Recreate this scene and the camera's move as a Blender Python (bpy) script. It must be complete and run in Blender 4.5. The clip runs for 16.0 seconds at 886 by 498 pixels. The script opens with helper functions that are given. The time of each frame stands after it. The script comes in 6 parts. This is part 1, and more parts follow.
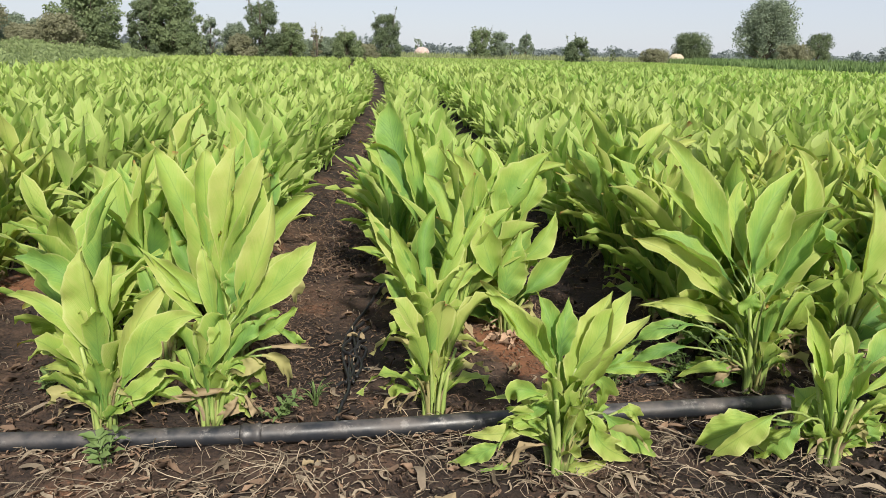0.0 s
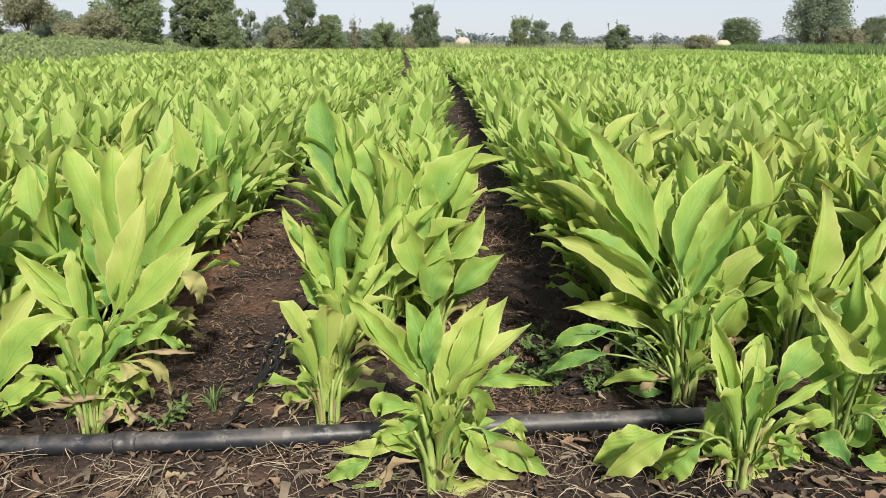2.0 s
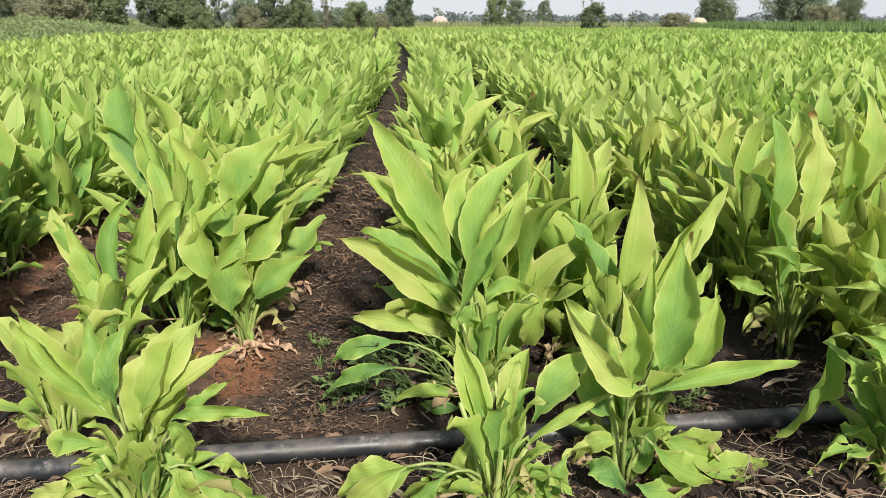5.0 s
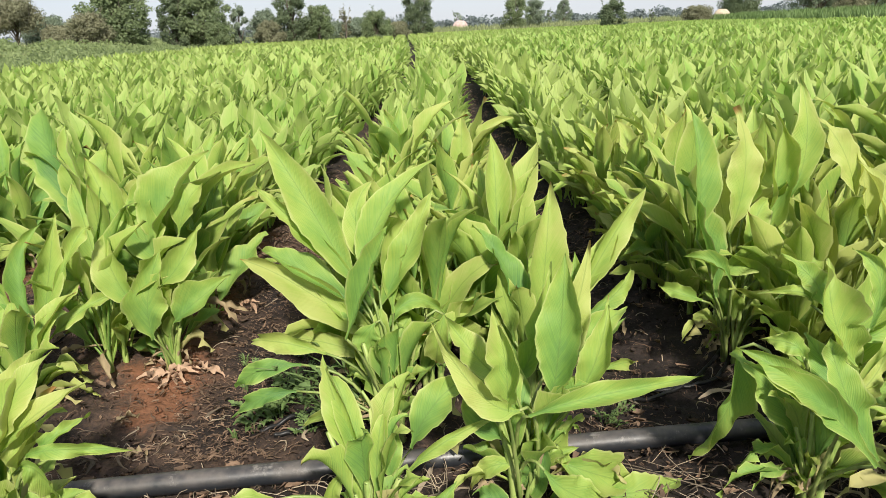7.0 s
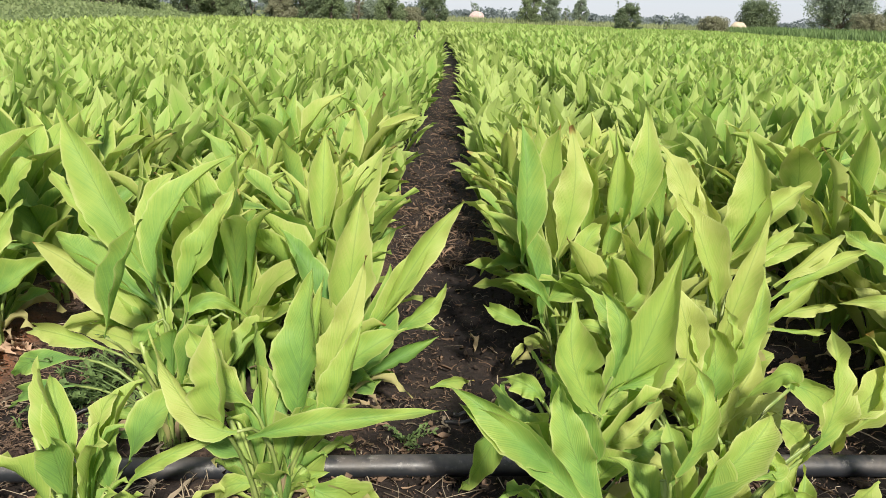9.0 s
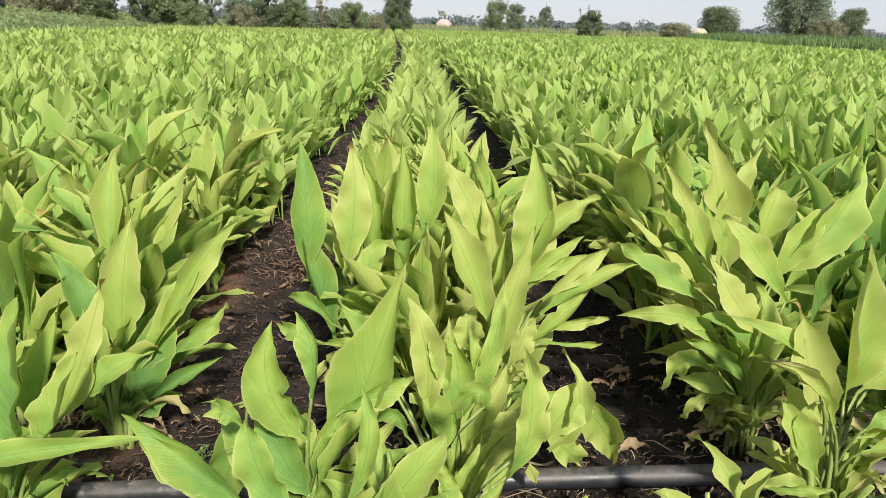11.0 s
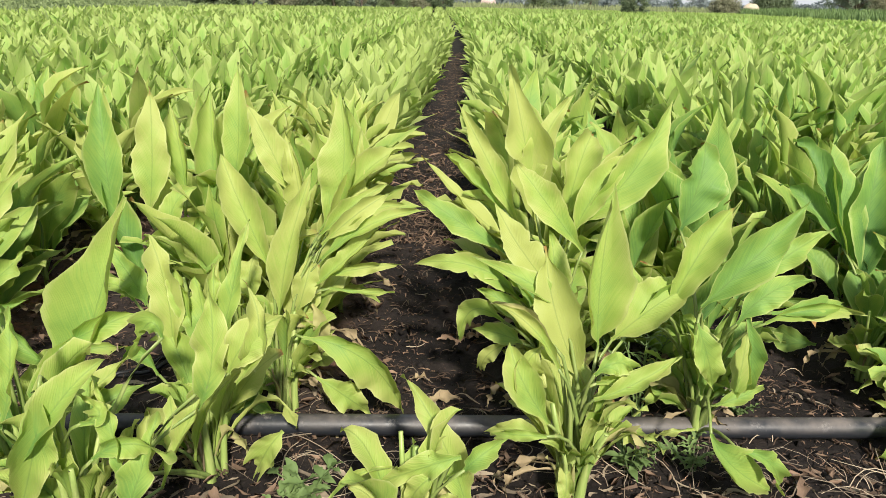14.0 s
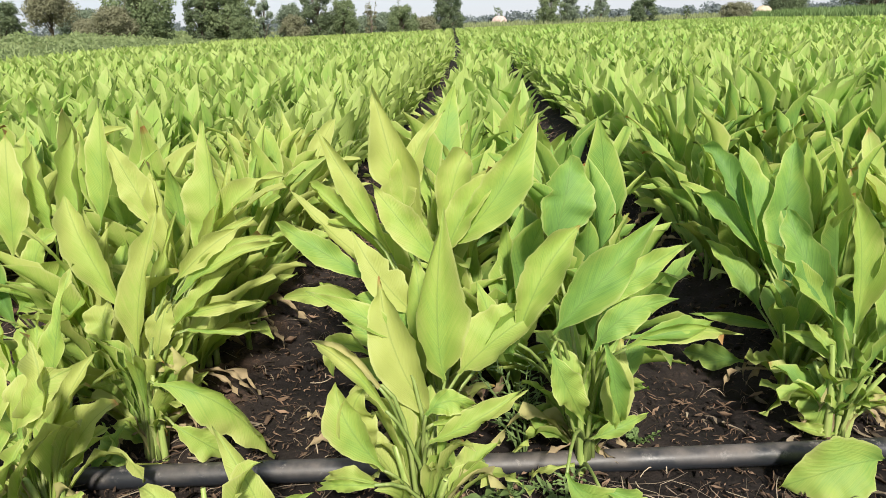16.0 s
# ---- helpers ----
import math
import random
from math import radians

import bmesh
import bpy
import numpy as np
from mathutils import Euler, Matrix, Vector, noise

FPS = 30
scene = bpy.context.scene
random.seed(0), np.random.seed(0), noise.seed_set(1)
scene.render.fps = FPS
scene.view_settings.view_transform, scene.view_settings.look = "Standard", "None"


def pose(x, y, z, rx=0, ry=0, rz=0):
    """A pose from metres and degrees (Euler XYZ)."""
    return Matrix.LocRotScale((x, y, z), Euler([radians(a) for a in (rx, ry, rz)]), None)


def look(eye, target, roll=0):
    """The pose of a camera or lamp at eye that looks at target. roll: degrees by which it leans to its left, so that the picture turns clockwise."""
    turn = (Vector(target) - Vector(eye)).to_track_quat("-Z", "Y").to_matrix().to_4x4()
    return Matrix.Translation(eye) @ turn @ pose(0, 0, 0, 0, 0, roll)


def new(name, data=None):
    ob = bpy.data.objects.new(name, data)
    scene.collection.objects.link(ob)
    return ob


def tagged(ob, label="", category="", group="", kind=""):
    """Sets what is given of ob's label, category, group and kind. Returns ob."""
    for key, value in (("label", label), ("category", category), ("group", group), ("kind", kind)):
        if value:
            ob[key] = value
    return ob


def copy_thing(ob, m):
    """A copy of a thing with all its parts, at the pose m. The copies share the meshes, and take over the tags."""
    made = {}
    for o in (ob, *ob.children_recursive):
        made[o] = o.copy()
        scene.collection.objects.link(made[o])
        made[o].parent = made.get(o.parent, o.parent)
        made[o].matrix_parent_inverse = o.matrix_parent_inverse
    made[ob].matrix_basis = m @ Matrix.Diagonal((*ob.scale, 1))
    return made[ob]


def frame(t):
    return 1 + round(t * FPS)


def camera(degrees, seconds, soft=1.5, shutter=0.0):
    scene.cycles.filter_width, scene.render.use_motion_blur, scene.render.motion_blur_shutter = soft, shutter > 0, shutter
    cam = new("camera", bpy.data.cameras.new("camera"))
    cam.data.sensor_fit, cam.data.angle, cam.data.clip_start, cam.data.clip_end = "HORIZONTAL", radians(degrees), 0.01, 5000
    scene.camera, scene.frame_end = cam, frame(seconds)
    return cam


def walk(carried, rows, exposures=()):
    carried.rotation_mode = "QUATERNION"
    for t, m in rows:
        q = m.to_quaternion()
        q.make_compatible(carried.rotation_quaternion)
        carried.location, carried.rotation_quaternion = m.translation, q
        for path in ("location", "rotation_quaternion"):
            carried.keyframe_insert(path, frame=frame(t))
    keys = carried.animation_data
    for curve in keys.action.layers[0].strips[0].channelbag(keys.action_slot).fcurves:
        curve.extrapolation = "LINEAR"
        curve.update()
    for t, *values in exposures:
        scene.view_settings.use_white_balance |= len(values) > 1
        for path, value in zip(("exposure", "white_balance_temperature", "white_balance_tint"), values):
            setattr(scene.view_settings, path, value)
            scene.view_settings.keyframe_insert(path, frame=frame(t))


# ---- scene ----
cam = camera(63.5, 16.0, soft=0.6)
PATH = [
    (0, (-0.011, 0.108, 1.33), (0.213, 2.024, 0.803), 1.3),
    (0.5, (0.147, 0.159, 1.328), (0.302, 2.078, 0.786), -0.0),
    (1, (0.341, 0.137, 1.365), (0.386, 2.077, 0.881), -1.2),
    (1.5, (0.448, 0.145, 1.348), (0.592, 2.07, 0.824), -0.6),
    (2, (0.537, 0.224, 1.329), (0.642, 2.143, 0.776), 0.4),
    (2.5, (0.664, 0.3, 1.331), (0.723, 2.222, 0.781), 1.1),
    (3, (0.817, 0.302, 1.331), (0.905, 2.214, 0.751), 0.5),
    (3.5, (0.978, 0.265, 1.333), (1.046, 2.172, 0.734), 1.5),
    (4, (1.093, 0.349, 1.32), (1.166, 2.261, 0.739), 0.3),
    (4.5, (1.23, 0.47, 1.328), (1.374, 2.365, 0.703), 0.2),
    (4.7, (1.257, 0.475, 1.324), (1.415, 2.375, 0.72), 0.3),
    (6.8, (1.671, 0.524, 1.332), (1.725, 2.427, 0.721), -2.4),
    (7, (1.732, 0.552, 1.322), (1.801, 2.461, 0.731), -2.7),
    (7.5, (1.934, 0.605, 1.325), (2.071, 2.504, 0.712), 2.5),
    (8, (2.069, 0.626, 1.334), (2.224, 2.523, 0.719), 0.7),
    (8.2, (2.14, 0.624, 1.338), (2.196, 2.526, 0.721), 1.4),
    (10.3, (2.767, 0.719, 1.362), (2.875, 2.618, 0.742), 3.4),
    (10.5, (2.85, 0.663, 1.395), (2.936, 2.565, 0.782), 2.3),
    (11, (3.022, 0.646, 1.395), (3.165, 2.549, 0.798), 1.8),
    (11.5, (3.13, 0.634, 1.38), (3.274, 2.543, 0.802), 3.0),
    (12, (3.216, 0.703, 1.36), (3.4, 2.601, 0.758), 2.6),
    (12.5, (3.36, 0.794, 1.337), (3.612, 2.67, 0.693), 4.1),
    (13, (3.54, 0.777, 1.32), (3.757, 2.674, 0.725), 3.3),
    (13.5, (3.752, 0.714, 1.306), (3.86, 2.612, 0.685), 3.3),
    (14, (3.854, 0.612, 1.3), (3.873, 2.503, 0.648), 1.3),
    (14.5, (3.945, 0.526, 1.306), (3.927, 2.415, 0.65), 1.9),
    (15, (4.024, 0.581, 1.304), (3.917, 2.492, 0.724), -0.0),
    (15.5, (4.205, 0.692, 1.298), (4.106, 2.6, 0.708), -0.2),
    (16, (4.353, 0.748, 1.282), (4.301, 2.656, 0.683), -2.3),
]
walk(cam, [(t, look(eye, target, roll)) for t, eye, target, roll in PATH], [(0.0, 1.08), (2.0, 1.12), (7.0, 1.17), (8.0, 1.18), (10.5, 1.14), (12.0, 1.10), (13.5, 1.20), (15.0, 1.27), (16.0, 1.22)])

# ---- world, sun, exposure ----
world = bpy.data.worlds.new("hazy_morning_sky")
scene.world = world
world.use_nodes = True
sky = world.node_tree.nodes.new("ShaderNodeTexSky")
sky.sky_type = "NISHITA"
sky.sun_disc = False
sky.sun_elevation = radians(38)
sky.sun_rotation = radians(169)
sky.air_density, sky.dust_density, sky.ozone_density = 1.0, 0.4, 3.0
haze = world.node_tree.nodes.new("ShaderNodeMix")
haze.data_type = "RGBA"
haze.inputs[0].default_value = 0.9
haze.inputs[7].default_value = (2.5, 2.64, 3.0, 1.0)
world.node_tree.links.new(sky.outputs["Color"], haze.inputs[6])
world.node_tree.links.new(haze.outputs[2], world.node_tree.nodes["Background"].inputs["Color"])
world.node_tree.nodes["Background"].inputs["Strength"].default_value = 0.114
sun_data = bpy.data.lights.new("sun", "SUN")
sun_data.energy, sun_data.angle, sun_data.color = 3.35, radians(4), (1.0, 0.93, 0.82)
sun = new("sun", sun_data)
sun.matrix_world = look((1.5, -7.7, 6.2), (0, 0, 0))

# ---- materials ----
BED, BED_AT = 1.365, 0.43  # width from bed to bed, and the middle of one bed


class Nodes:
    """A small helper to write node trees line by line."""

    def __init__(self, name):
        self.mat = bpy.data.materials.new(name)
        self.mat.use_nodes = True
        self.tree = self.mat.node_tree
        self.out = self.tree.nodes["Material Output"]
        self.bsdf = self.tree.nodes["Principled BSDF"]

    def put(self, socket, value):
        if isinstance(value, bpy.types.NodeSocket):
            self.tree.links.new(value, socket)
        else:
            socket.default_value = value

    def node(self, kind, *values, **settings):
        n = self.tree.nodes.new(kind)
        if "operation" in settings:
            n.operation = settings["operation"]
        if "data_type" in settings:
            n.data_type = settings["data_type"]
        if "blend_type" in settings:
            n.blend_type = settings["blend_type"]
        if "uv_map" in settings:
            n.uv_map = settings["uv_map"]
        for socket, value in zip(n.inputs, values):
            if value is not None:
                self.put(socket, value)
        return n

    def math(self, op, a, b=0.0, c=0.0):
        return self.node("ShaderNodeMath", a, b, c, operation=op).outputs[0]

    def noise(self, scale, detail=3.0, rough=0.55, vector=None):
        n = self.node("ShaderNodeTexNoise")
        self.put(n.inputs["Scale"], scale)
        self.put(n.inputs["Detail"], detail)
        self.put(n.inputs["Roughness"], rough)
        if vector is None:
            vector = self.node("ShaderNodeNewGeometry").outputs["Position"]
        self.put(n.inputs["Vector"], vector)
        return n.outputs["Fac"]

    def ramp(self, fac, *stops):
        n = self.node("ShaderNodeValToRGB", fac)
        els = n.color_ramp.elements
        while len(els) < len(stops):
            els.new(0.5)
        for el, (pos, col) in zip(els, stops):
            el.position, el.color = pos, (*col, 1.0)
        return n.outputs["Color"]

    def level(self, fac, lo, hi):
        n = self.node("ShaderNodeMapRange", fac, lo, hi, 0.0, 1.0)
        n.clamp = True
        return n.outputs[0]

    def mix(self, fac, a, b, mode="MIX"):
        n = self.node("ShaderNodeMix", data_type="RGBA", blend_type=mode)
        self.put(n.inputs[0], fac)
        for socket, value in ((n.inputs[6], a), (n.inputs[7], b)):
            self.put(socket, (*value, 1.0) if isinstance(value, tuple) and len(value) == 3 else value)
        return n.outputs[2]

    def bump(self, height, strength=0.3, distance=0.005):
        n = self.node("ShaderNodeBump")
        self.put(n.inputs["Strength"], strength)
        self.put(n.inputs["Distance"], distance)
        self.put(n.inputs["Height"], height)
        return n.outputs["Normal"]

    def done(self, color, rough=0.6, normal=None, metal=0.0, spec=0.4):
        self.put(self.bsdf.inputs["Base Color"], (*color, 1.0) if isinstance(color, tuple) else color)
        self.put(self.bsdf.inputs["Roughness"], rough)
        self.put(self.bsdf.inputs["Metallic"], metal)
        self.put(self.bsdf.inputs["Specular IOR Level"], spec)
        if normal is not None:
            self.put(self.bsdf.inputs["Normal"], normal)
        return self.mat


def leaf_material(name, single, shift=0.0, through_light=0.38, blue=1.13):
    """Turmeric blade: yellow-green, with a pale midrib and slanting veins. single: each leaf is an object."""
    n = Nodes(name)
    chance = n.node("ShaderNodeObjectInfo").outputs["Random"] if single else n.node("ShaderNodeNewGeometry").outputs["Random Per Island"]
    uv = n.node("ShaderNodeUVMap", uv_map="blade").outputs[0]
    along, across, _ = n.node("ShaderNodeSeparateXYZ", uv).outputs
    wide = n.node("ShaderNodeUVMap", uv_map="edge").outputs[0]
    far, edge, _ = n.node("ShaderNodeSeparateXYZ", wide).outputs
    off = n.math("ABSOLUTE", across)
    slant = n.math("ADD", n.math("SUBTRACT", along, n.math("MULTIPLY", off, 2.2)), n.math("MULTIPLY", n.noise(26.0, 2.0), 0.012))
    vein = n.math("SINE", n.math("MULTIPLY", slant, 620.0))
    fine = n.math("SINE", n.math("MULTIPLY", slant, 1700.0))
    grain = n.node("ShaderNodeCombineXYZ", n.math("MULTIPLY", slant, 130.0), n.math("MULTIPLY", off, 14.0), n.math("MULTIPLY", chance, 40.0)).outputs[0]
    streak = n.noise(1.0, 3.0, 0.6, grain)
    patch = n.noise(0.55, 2.0)
    blotch = n.noise(9.0, 4.0)
    tone = n.math("ADD", n.math("ADD", n.math("MULTIPLY", chance, 0.46), 0.04) if single else n.math("ADD", n.math("MULTIPLY", chance, 0.28), 0.11), n.math("MULTIPLY", n.math("SUBTRACT", patch, 0.5), 0.9 if single else 0.5))
    tone = n.math("ADD", tone, n.math("MULTIPLY", n.math("SUBTRACT", blotch, 0.5), 0.7 if single else 0.4))
    tone = n.math("ADD", tone, n.math("MULTIPLY", n.math("SUBTRACT", streak, 0.5), 0.55 if single else 0.4))
    tone = n.math("ADD", tone, n.math("MULTIPLY", n.math("POWER", n.math("ABSOLUTE", edge), 2.0), 0.26))
    tone = n.math("ADD", tone, n.math("MULTIPLY", n.math("SUBTRACT", far, 0.35), 0.32))
    place_x = n.node("ShaderNodeSeparateXYZ", n.node("ShaderNodeNewGeometry").outputs["Position"]).outputs[0]
    yellowing = n.math("MULTIPLY", n.level(place_x, 2.7, 3.2), n.level(place_x, 4.6, 4.0))  # one bed has begun to turn
    tone = n.math("ADD", tone, n.math("MULTIPLY", yellowing, 0.19))
    east = n.level(place_x, -10.0, 22.0)
    tone = n.math("ADD", tone, n.math("MULTIPLY", east, 0.0 if single else -0.22))
    tone = n.math("ADD", tone, 0.145 + shift)
    color = n.ramp(tone, (0.0, (0.09, 0.21, 0.057 * blue)), (0.35, (0.185, 0.335, 0.068 * blue)), (0.7, (0.31, 0.425, 0.082 * blue)), (1.0, (0.405, 0.455, 0.12 * blue)))
    if not single:  # the plants inside the field stand greener than the bed ends
        color = n.mix(1.0, color, (0.99, 1.08, 1.0), "MULTIPLY")
    color = n.mix(n.math("MULTIPLY", n.level(vein, -0.2, 1.0), 0.07), color, (0.36, 0.47, 0.12))
    rim = n.math("MULTIPLY", n.level(n.math("ADD", n.math("ABSOLUTE", edge), n.math("MULTIPLY", blotch, 0.25)), 1.0, 1.1), 0.45)
    color = n.mix(rim, color, (0.54, 0.57, 0.25))
    rib = n.level(off, 0.0026, 0.0009)
    color = n.mix(n.math("MULTIPLY", rib, 0.34), color, (0.14, 0.23, 0.06))
    # dry, brown tip on a few of the leaves
    old = 0.0 if not single else n.math("MULTIPLY", n.level(n.math("ADD", far, n.math("MULTIPLY", blotch, 0.3)), 1.08, 1.16), n.level(chance, 0.82, 0.84))
    color = n.mix(old, color, (0.36, 0.20, 0.07))
    relief = n.math("ADD", n.math("ADD", n.math("MULTIPLY", vein, 0.3), n.math("MULTIPLY", streak, 2.2)), n.math("ADD", n.math("MULTIPLY", fine, 0.08), n.math("MULTIPLY", rib, 1.5)))
    normal = n.bump(relief, 0.4, 0.0014)
    n.done(color, n.math("ADD", 0.44, n.math("MULTIPLY", blotch, 0.2)), normal, spec=0.25)
    glow = n.node("ShaderNodeBsdfTranslucent")
    n.put(glow.inputs["Color"], n.mix(1.0, color, (1.25, 1.2, 0.7) if single else (1.14, 1.22, 0.8), "MULTIPLY"))
    n.put(glow.inputs["Normal"], normal)
    both = n.node("ShaderNodeMixShader", through_light, n.bsdf.outputs[0], glow.outputs[0])
    n.put(n.out.inputs["Surface"], both.outputs[0])
    return n.mat


def plain_leaf(name, dark, light, through_light=0.3, scale=3.0):
    """Foliage of weeds, grass and trees, varied from leaf to leaf and in patches."""
    n = Nodes(name)
    chance = n.node("ShaderNodeNewGeometry").outputs["Random Per Island"]
    tone = n.math("ADD", n.math("MULTIPLY", chance, 0.6), n.math("MULTIPLY", n.level(n.noise(scale), 0.3, 0.7), 0.45))
    color = n.ramp(tone, (0.0, dark), (1.0, light))
    n.done(color, 0.55, spec=0.25)
    glow = n.node("ShaderNodeBsdfTranslucent")
    n.put(glow.inputs["Color"], color)
    n.put(n.out.inputs["Surface"], n.node("ShaderNodeMixShader", through_light, n.bsdf.outputs[0], glow.outputs[0]).outputs[0])
    return n.mat


def stem_material(name, pale):
    n = Nodes(name)
    geo = n.node("ShaderNodeNewGeometry").outputs["Position"]
    streak = n.noise(60.0, 3.0, 0.6, n.node("ShaderNodeVectorMath", geo, (1.0, 1.0, 0.08), operation="MULTIPLY").outputs[0])
    color = n.ramp(n.math("ADD", n.math("MULTIPLY", streak, 0.8), n.math("MULTIPLY", n.noise(7.0), 0.3)), (0.25, (0.09 * pale, 0.15 * pale, 0.035 * pale)), (0.55, (0.18 * pale, 0.24 * pale, 0.065 * pale)), (0.8, (0.29 * pale, 0.31 * pale, 0.125 * pale)))
    return n.done(color, 0.45, n.bump(streak, 0.3, 0.003))


def dry_material(name, dark, light, through_light=0.2):
    n = Nodes(name)
    chance = n.node("ShaderNodeNewGeometry").outputs["Random Per Island"]
    tone = n.math("ADD", n.math("MULTIPLY", chance, 0.65), n.math("MULTIPLY", n.noise(40.0, 4.0), 0.4))
    color = n.ramp(tone, (0.1, dark), (0.6, tuple((a + b) / 2 for a, b in zip(dark, light))), (1.0, light))
    n.done(color, 0.8, n.bump(n.noise(120.0), 0.4, 0.002), spec=0.2)
    glow = n.node("ShaderNodeBsdfTranslucent")
    n.put(glow.inputs["Color"], color)
    n.put(n.out.inputs["Surface"], n.node("ShaderNodeMixShader", through_light, n.bsdf.outputs[0], glow.outputs[0]).outputs[0])
    return n.mat


def soil_material():
    n = Nodes("field_soil")
    geo = n.node("ShaderNodeNewGeometry").outputs["Position"]
    x, y, _ = n.node("ShaderNodeSeparateXYZ", geo).outputs
    crumbs = n.noise(55.0, 5.0, 0.65)
    clods = n.noise(9.0, 4.0, 0.6)
    broad = n.noise(1.7, 3.0, 0.55)
    tone = n.math("ADD", n.math("MULTIPLY", broad, 0.78), n.math("ADD", n.math("MULTIPLY", clods, 0.3), n.math("MULTIPLY", crumbs, 0.42)))
    tone = n.math("SUBTRACT", tone, n.math("MULTIPLY", n.level(n.math("ADD", x, broad), 1.2, 4.2), 0.24))  # darker soil towards larger x
    # redder, paler soil along one side of each bed end
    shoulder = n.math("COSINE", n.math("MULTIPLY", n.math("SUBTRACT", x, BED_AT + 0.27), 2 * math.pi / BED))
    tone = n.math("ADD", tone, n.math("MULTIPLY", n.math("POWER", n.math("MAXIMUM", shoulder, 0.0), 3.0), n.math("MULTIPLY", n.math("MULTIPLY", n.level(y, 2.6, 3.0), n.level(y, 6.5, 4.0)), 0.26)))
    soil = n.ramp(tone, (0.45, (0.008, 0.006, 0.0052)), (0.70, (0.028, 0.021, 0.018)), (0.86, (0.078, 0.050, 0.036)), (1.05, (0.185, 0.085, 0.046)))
    grass = n.ramp(n.noise(0.25, 5.0, 0.6), (0.3, (0.10, 0.14, 0.045)), (0.55, (0.20, 0.21, 0.085)), (0.75, (0.30, 0.26, 0.14)))
    left = n.level(n.math("ADD", x, n.math("MULTIPLY", y, 0.13)), -7.8, -7.0)
    right = n.level(n.math("SUBTRACT", x, n.math("MULTIPLY", y, 0.2)), 25.0, 24.0)
    inside = n.math("MULTIPLY", n.math("MULTIPLY", left, right), n.level(y, 112.0, 110.0))
    color = n.mix(inside, grass, soil)
    height = n.math("ADD", n.math("MULTIPLY", crumbs, 0.5), clods)
    return n.done(color, 0.9, n.bump(height, 0.9, 0.02), spec=0.25)


def pipe_material():
    n = Nodes("dusty_black_polythene")
    geo = n.node("ShaderNodeNewGeometry")
    up = n.node("ShaderNodeSeparateXYZ", geo.outputs["Normal"]).outputs[2]
    dust = n.math("MULTIPLY", n.level(n.noise(7.0, 5.0, 0.65), 0.40, 0.72), n.level(up, -0.2, 0.8))
    smear = n.level(n.noise(17.0, 5.0, 0.75), 0.56, 0.66)
    color = n.mix(dust, (0.016, 0.018, 0.022), (0.13, 0.112, 0.10))
    color = n.mix(n.math("MULTIPLY", smear, n.math("MULTIPLY", n.level(up, 0.0, 0.9), 0.55)), color, (0.26, 0.24, 0.22))
    return n.done(color, n.math("ADD", 0.40, n.math("MULTIPLY", dust, 0.35)), n.bump(n.noise(80.0), 0.25, 0.002), spec=0.5)


LEAF = leaf_material("turmeric_blade", True, 0.085)
LEAF_Y = leaf_material("yellowing_turmeric_blade", True, 0.22)
# darker, greener copy of the same blade
LEAF_G = leaf_material("dark_green_turmeric_blade", True, -0.06)
# the higher blue puts haze and sky reflection into the field's leaf colour
FIELD_LEAF = leaf_material("turmeric_blade_of_the_field", False, 0.42, 0.47, 1.3)
STEM = stem_material("turmeric_stem", 1.4)
STALK = stem_material("turmeric_leaf_stalk", 1.0)
DRY = dry_material("dry_turmeric_leaf", (0.12, 0.085, 0.05), (0.50, 0.40, 0.24))
PALE = dry_material("limp_pale_turmeric_leaf", (0.30, 0.30, 0.11), (0.52, 0.47, 0.22), 0.35)
RUSSET = dry_material("russet_dead_leaf", (0.26, 0.15, 0.095), (0.62, 0.45, 0.32))
LITTER = dry_material("leaf_litter", (0.03, 0.021, 0.016), (0.30, 0.20, 0.135), 0.1)
SHRED = dry_material("dry_leaf_shred", (0.05, 0.038, 0.028), (0.44, 0.355, 0.255), 0.15)
ROOT = dry_material("rotted_root", (0.012, 0.009, 0.007), (0.16, 0.10, 0.065), 0.0)
STRAW = dry_material("dry_straw", (0.06, 0.046, 0.034), (0.50, 0.41, 0.295), 0.1)
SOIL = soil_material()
PIPE = pipe_material()
RUBBER = Nodes("black_hose").done((0.012, 0.012, 0.013), 0.45)
WEED = plain_leaf("weed_leaf", (0.08, 0.14, 0.045), (0.20, 0.28, 0.10))
VERGE = plain_leaf("verge_weed_leaf", (0.17, 0.23, 0.09), (0.33, 0.40, 0.18), 0.5, 0.4)
GRASS = plain_leaf("verge_grass", (0.21, 0.26, 0.11), (0.40, 0.43, 0.22), 0.5, 0.25)
HEDGE = plain_leaf("neighbour_crop_leaf", (0.09, 0.155, 0.05), (0.20, 0.29, 0.10), 0.4, 0.6)
# tree leaf colours, paled and greyed to stand for distance haze
TREE_LEAF = plain_leaf("tree_leaf", (0.12, 0.165, 0.08), (0.235, 0.29, 0.145), 0.4, 0.5)
TREE_DARK = plain_leaf("dark_tree_leaf", (0.09, 0.125, 0.07), (0.18, 0.225, 0.12), 0.35, 0.5)
TREE_OLIVE = plain_leaf("olive_brown_leaf", (0.16, 0.165, 0.10), (0.29, 0.29, 0.18), 0.4, 0.5)
TREE_GREY = plain_leaf("grey_green_leaf", (0.15, 0.195, 0.135), (0.27, 0.325, 0.225), 0.4, 0.4)
# distance haze is mixed into this leaf colour
HAZED_LEAF = plain_leaf("haze_tinted_far_leaf", (0.20, 0.235, 0.235), (0.235, 0.275, 0.27), 0.5, 0.05)


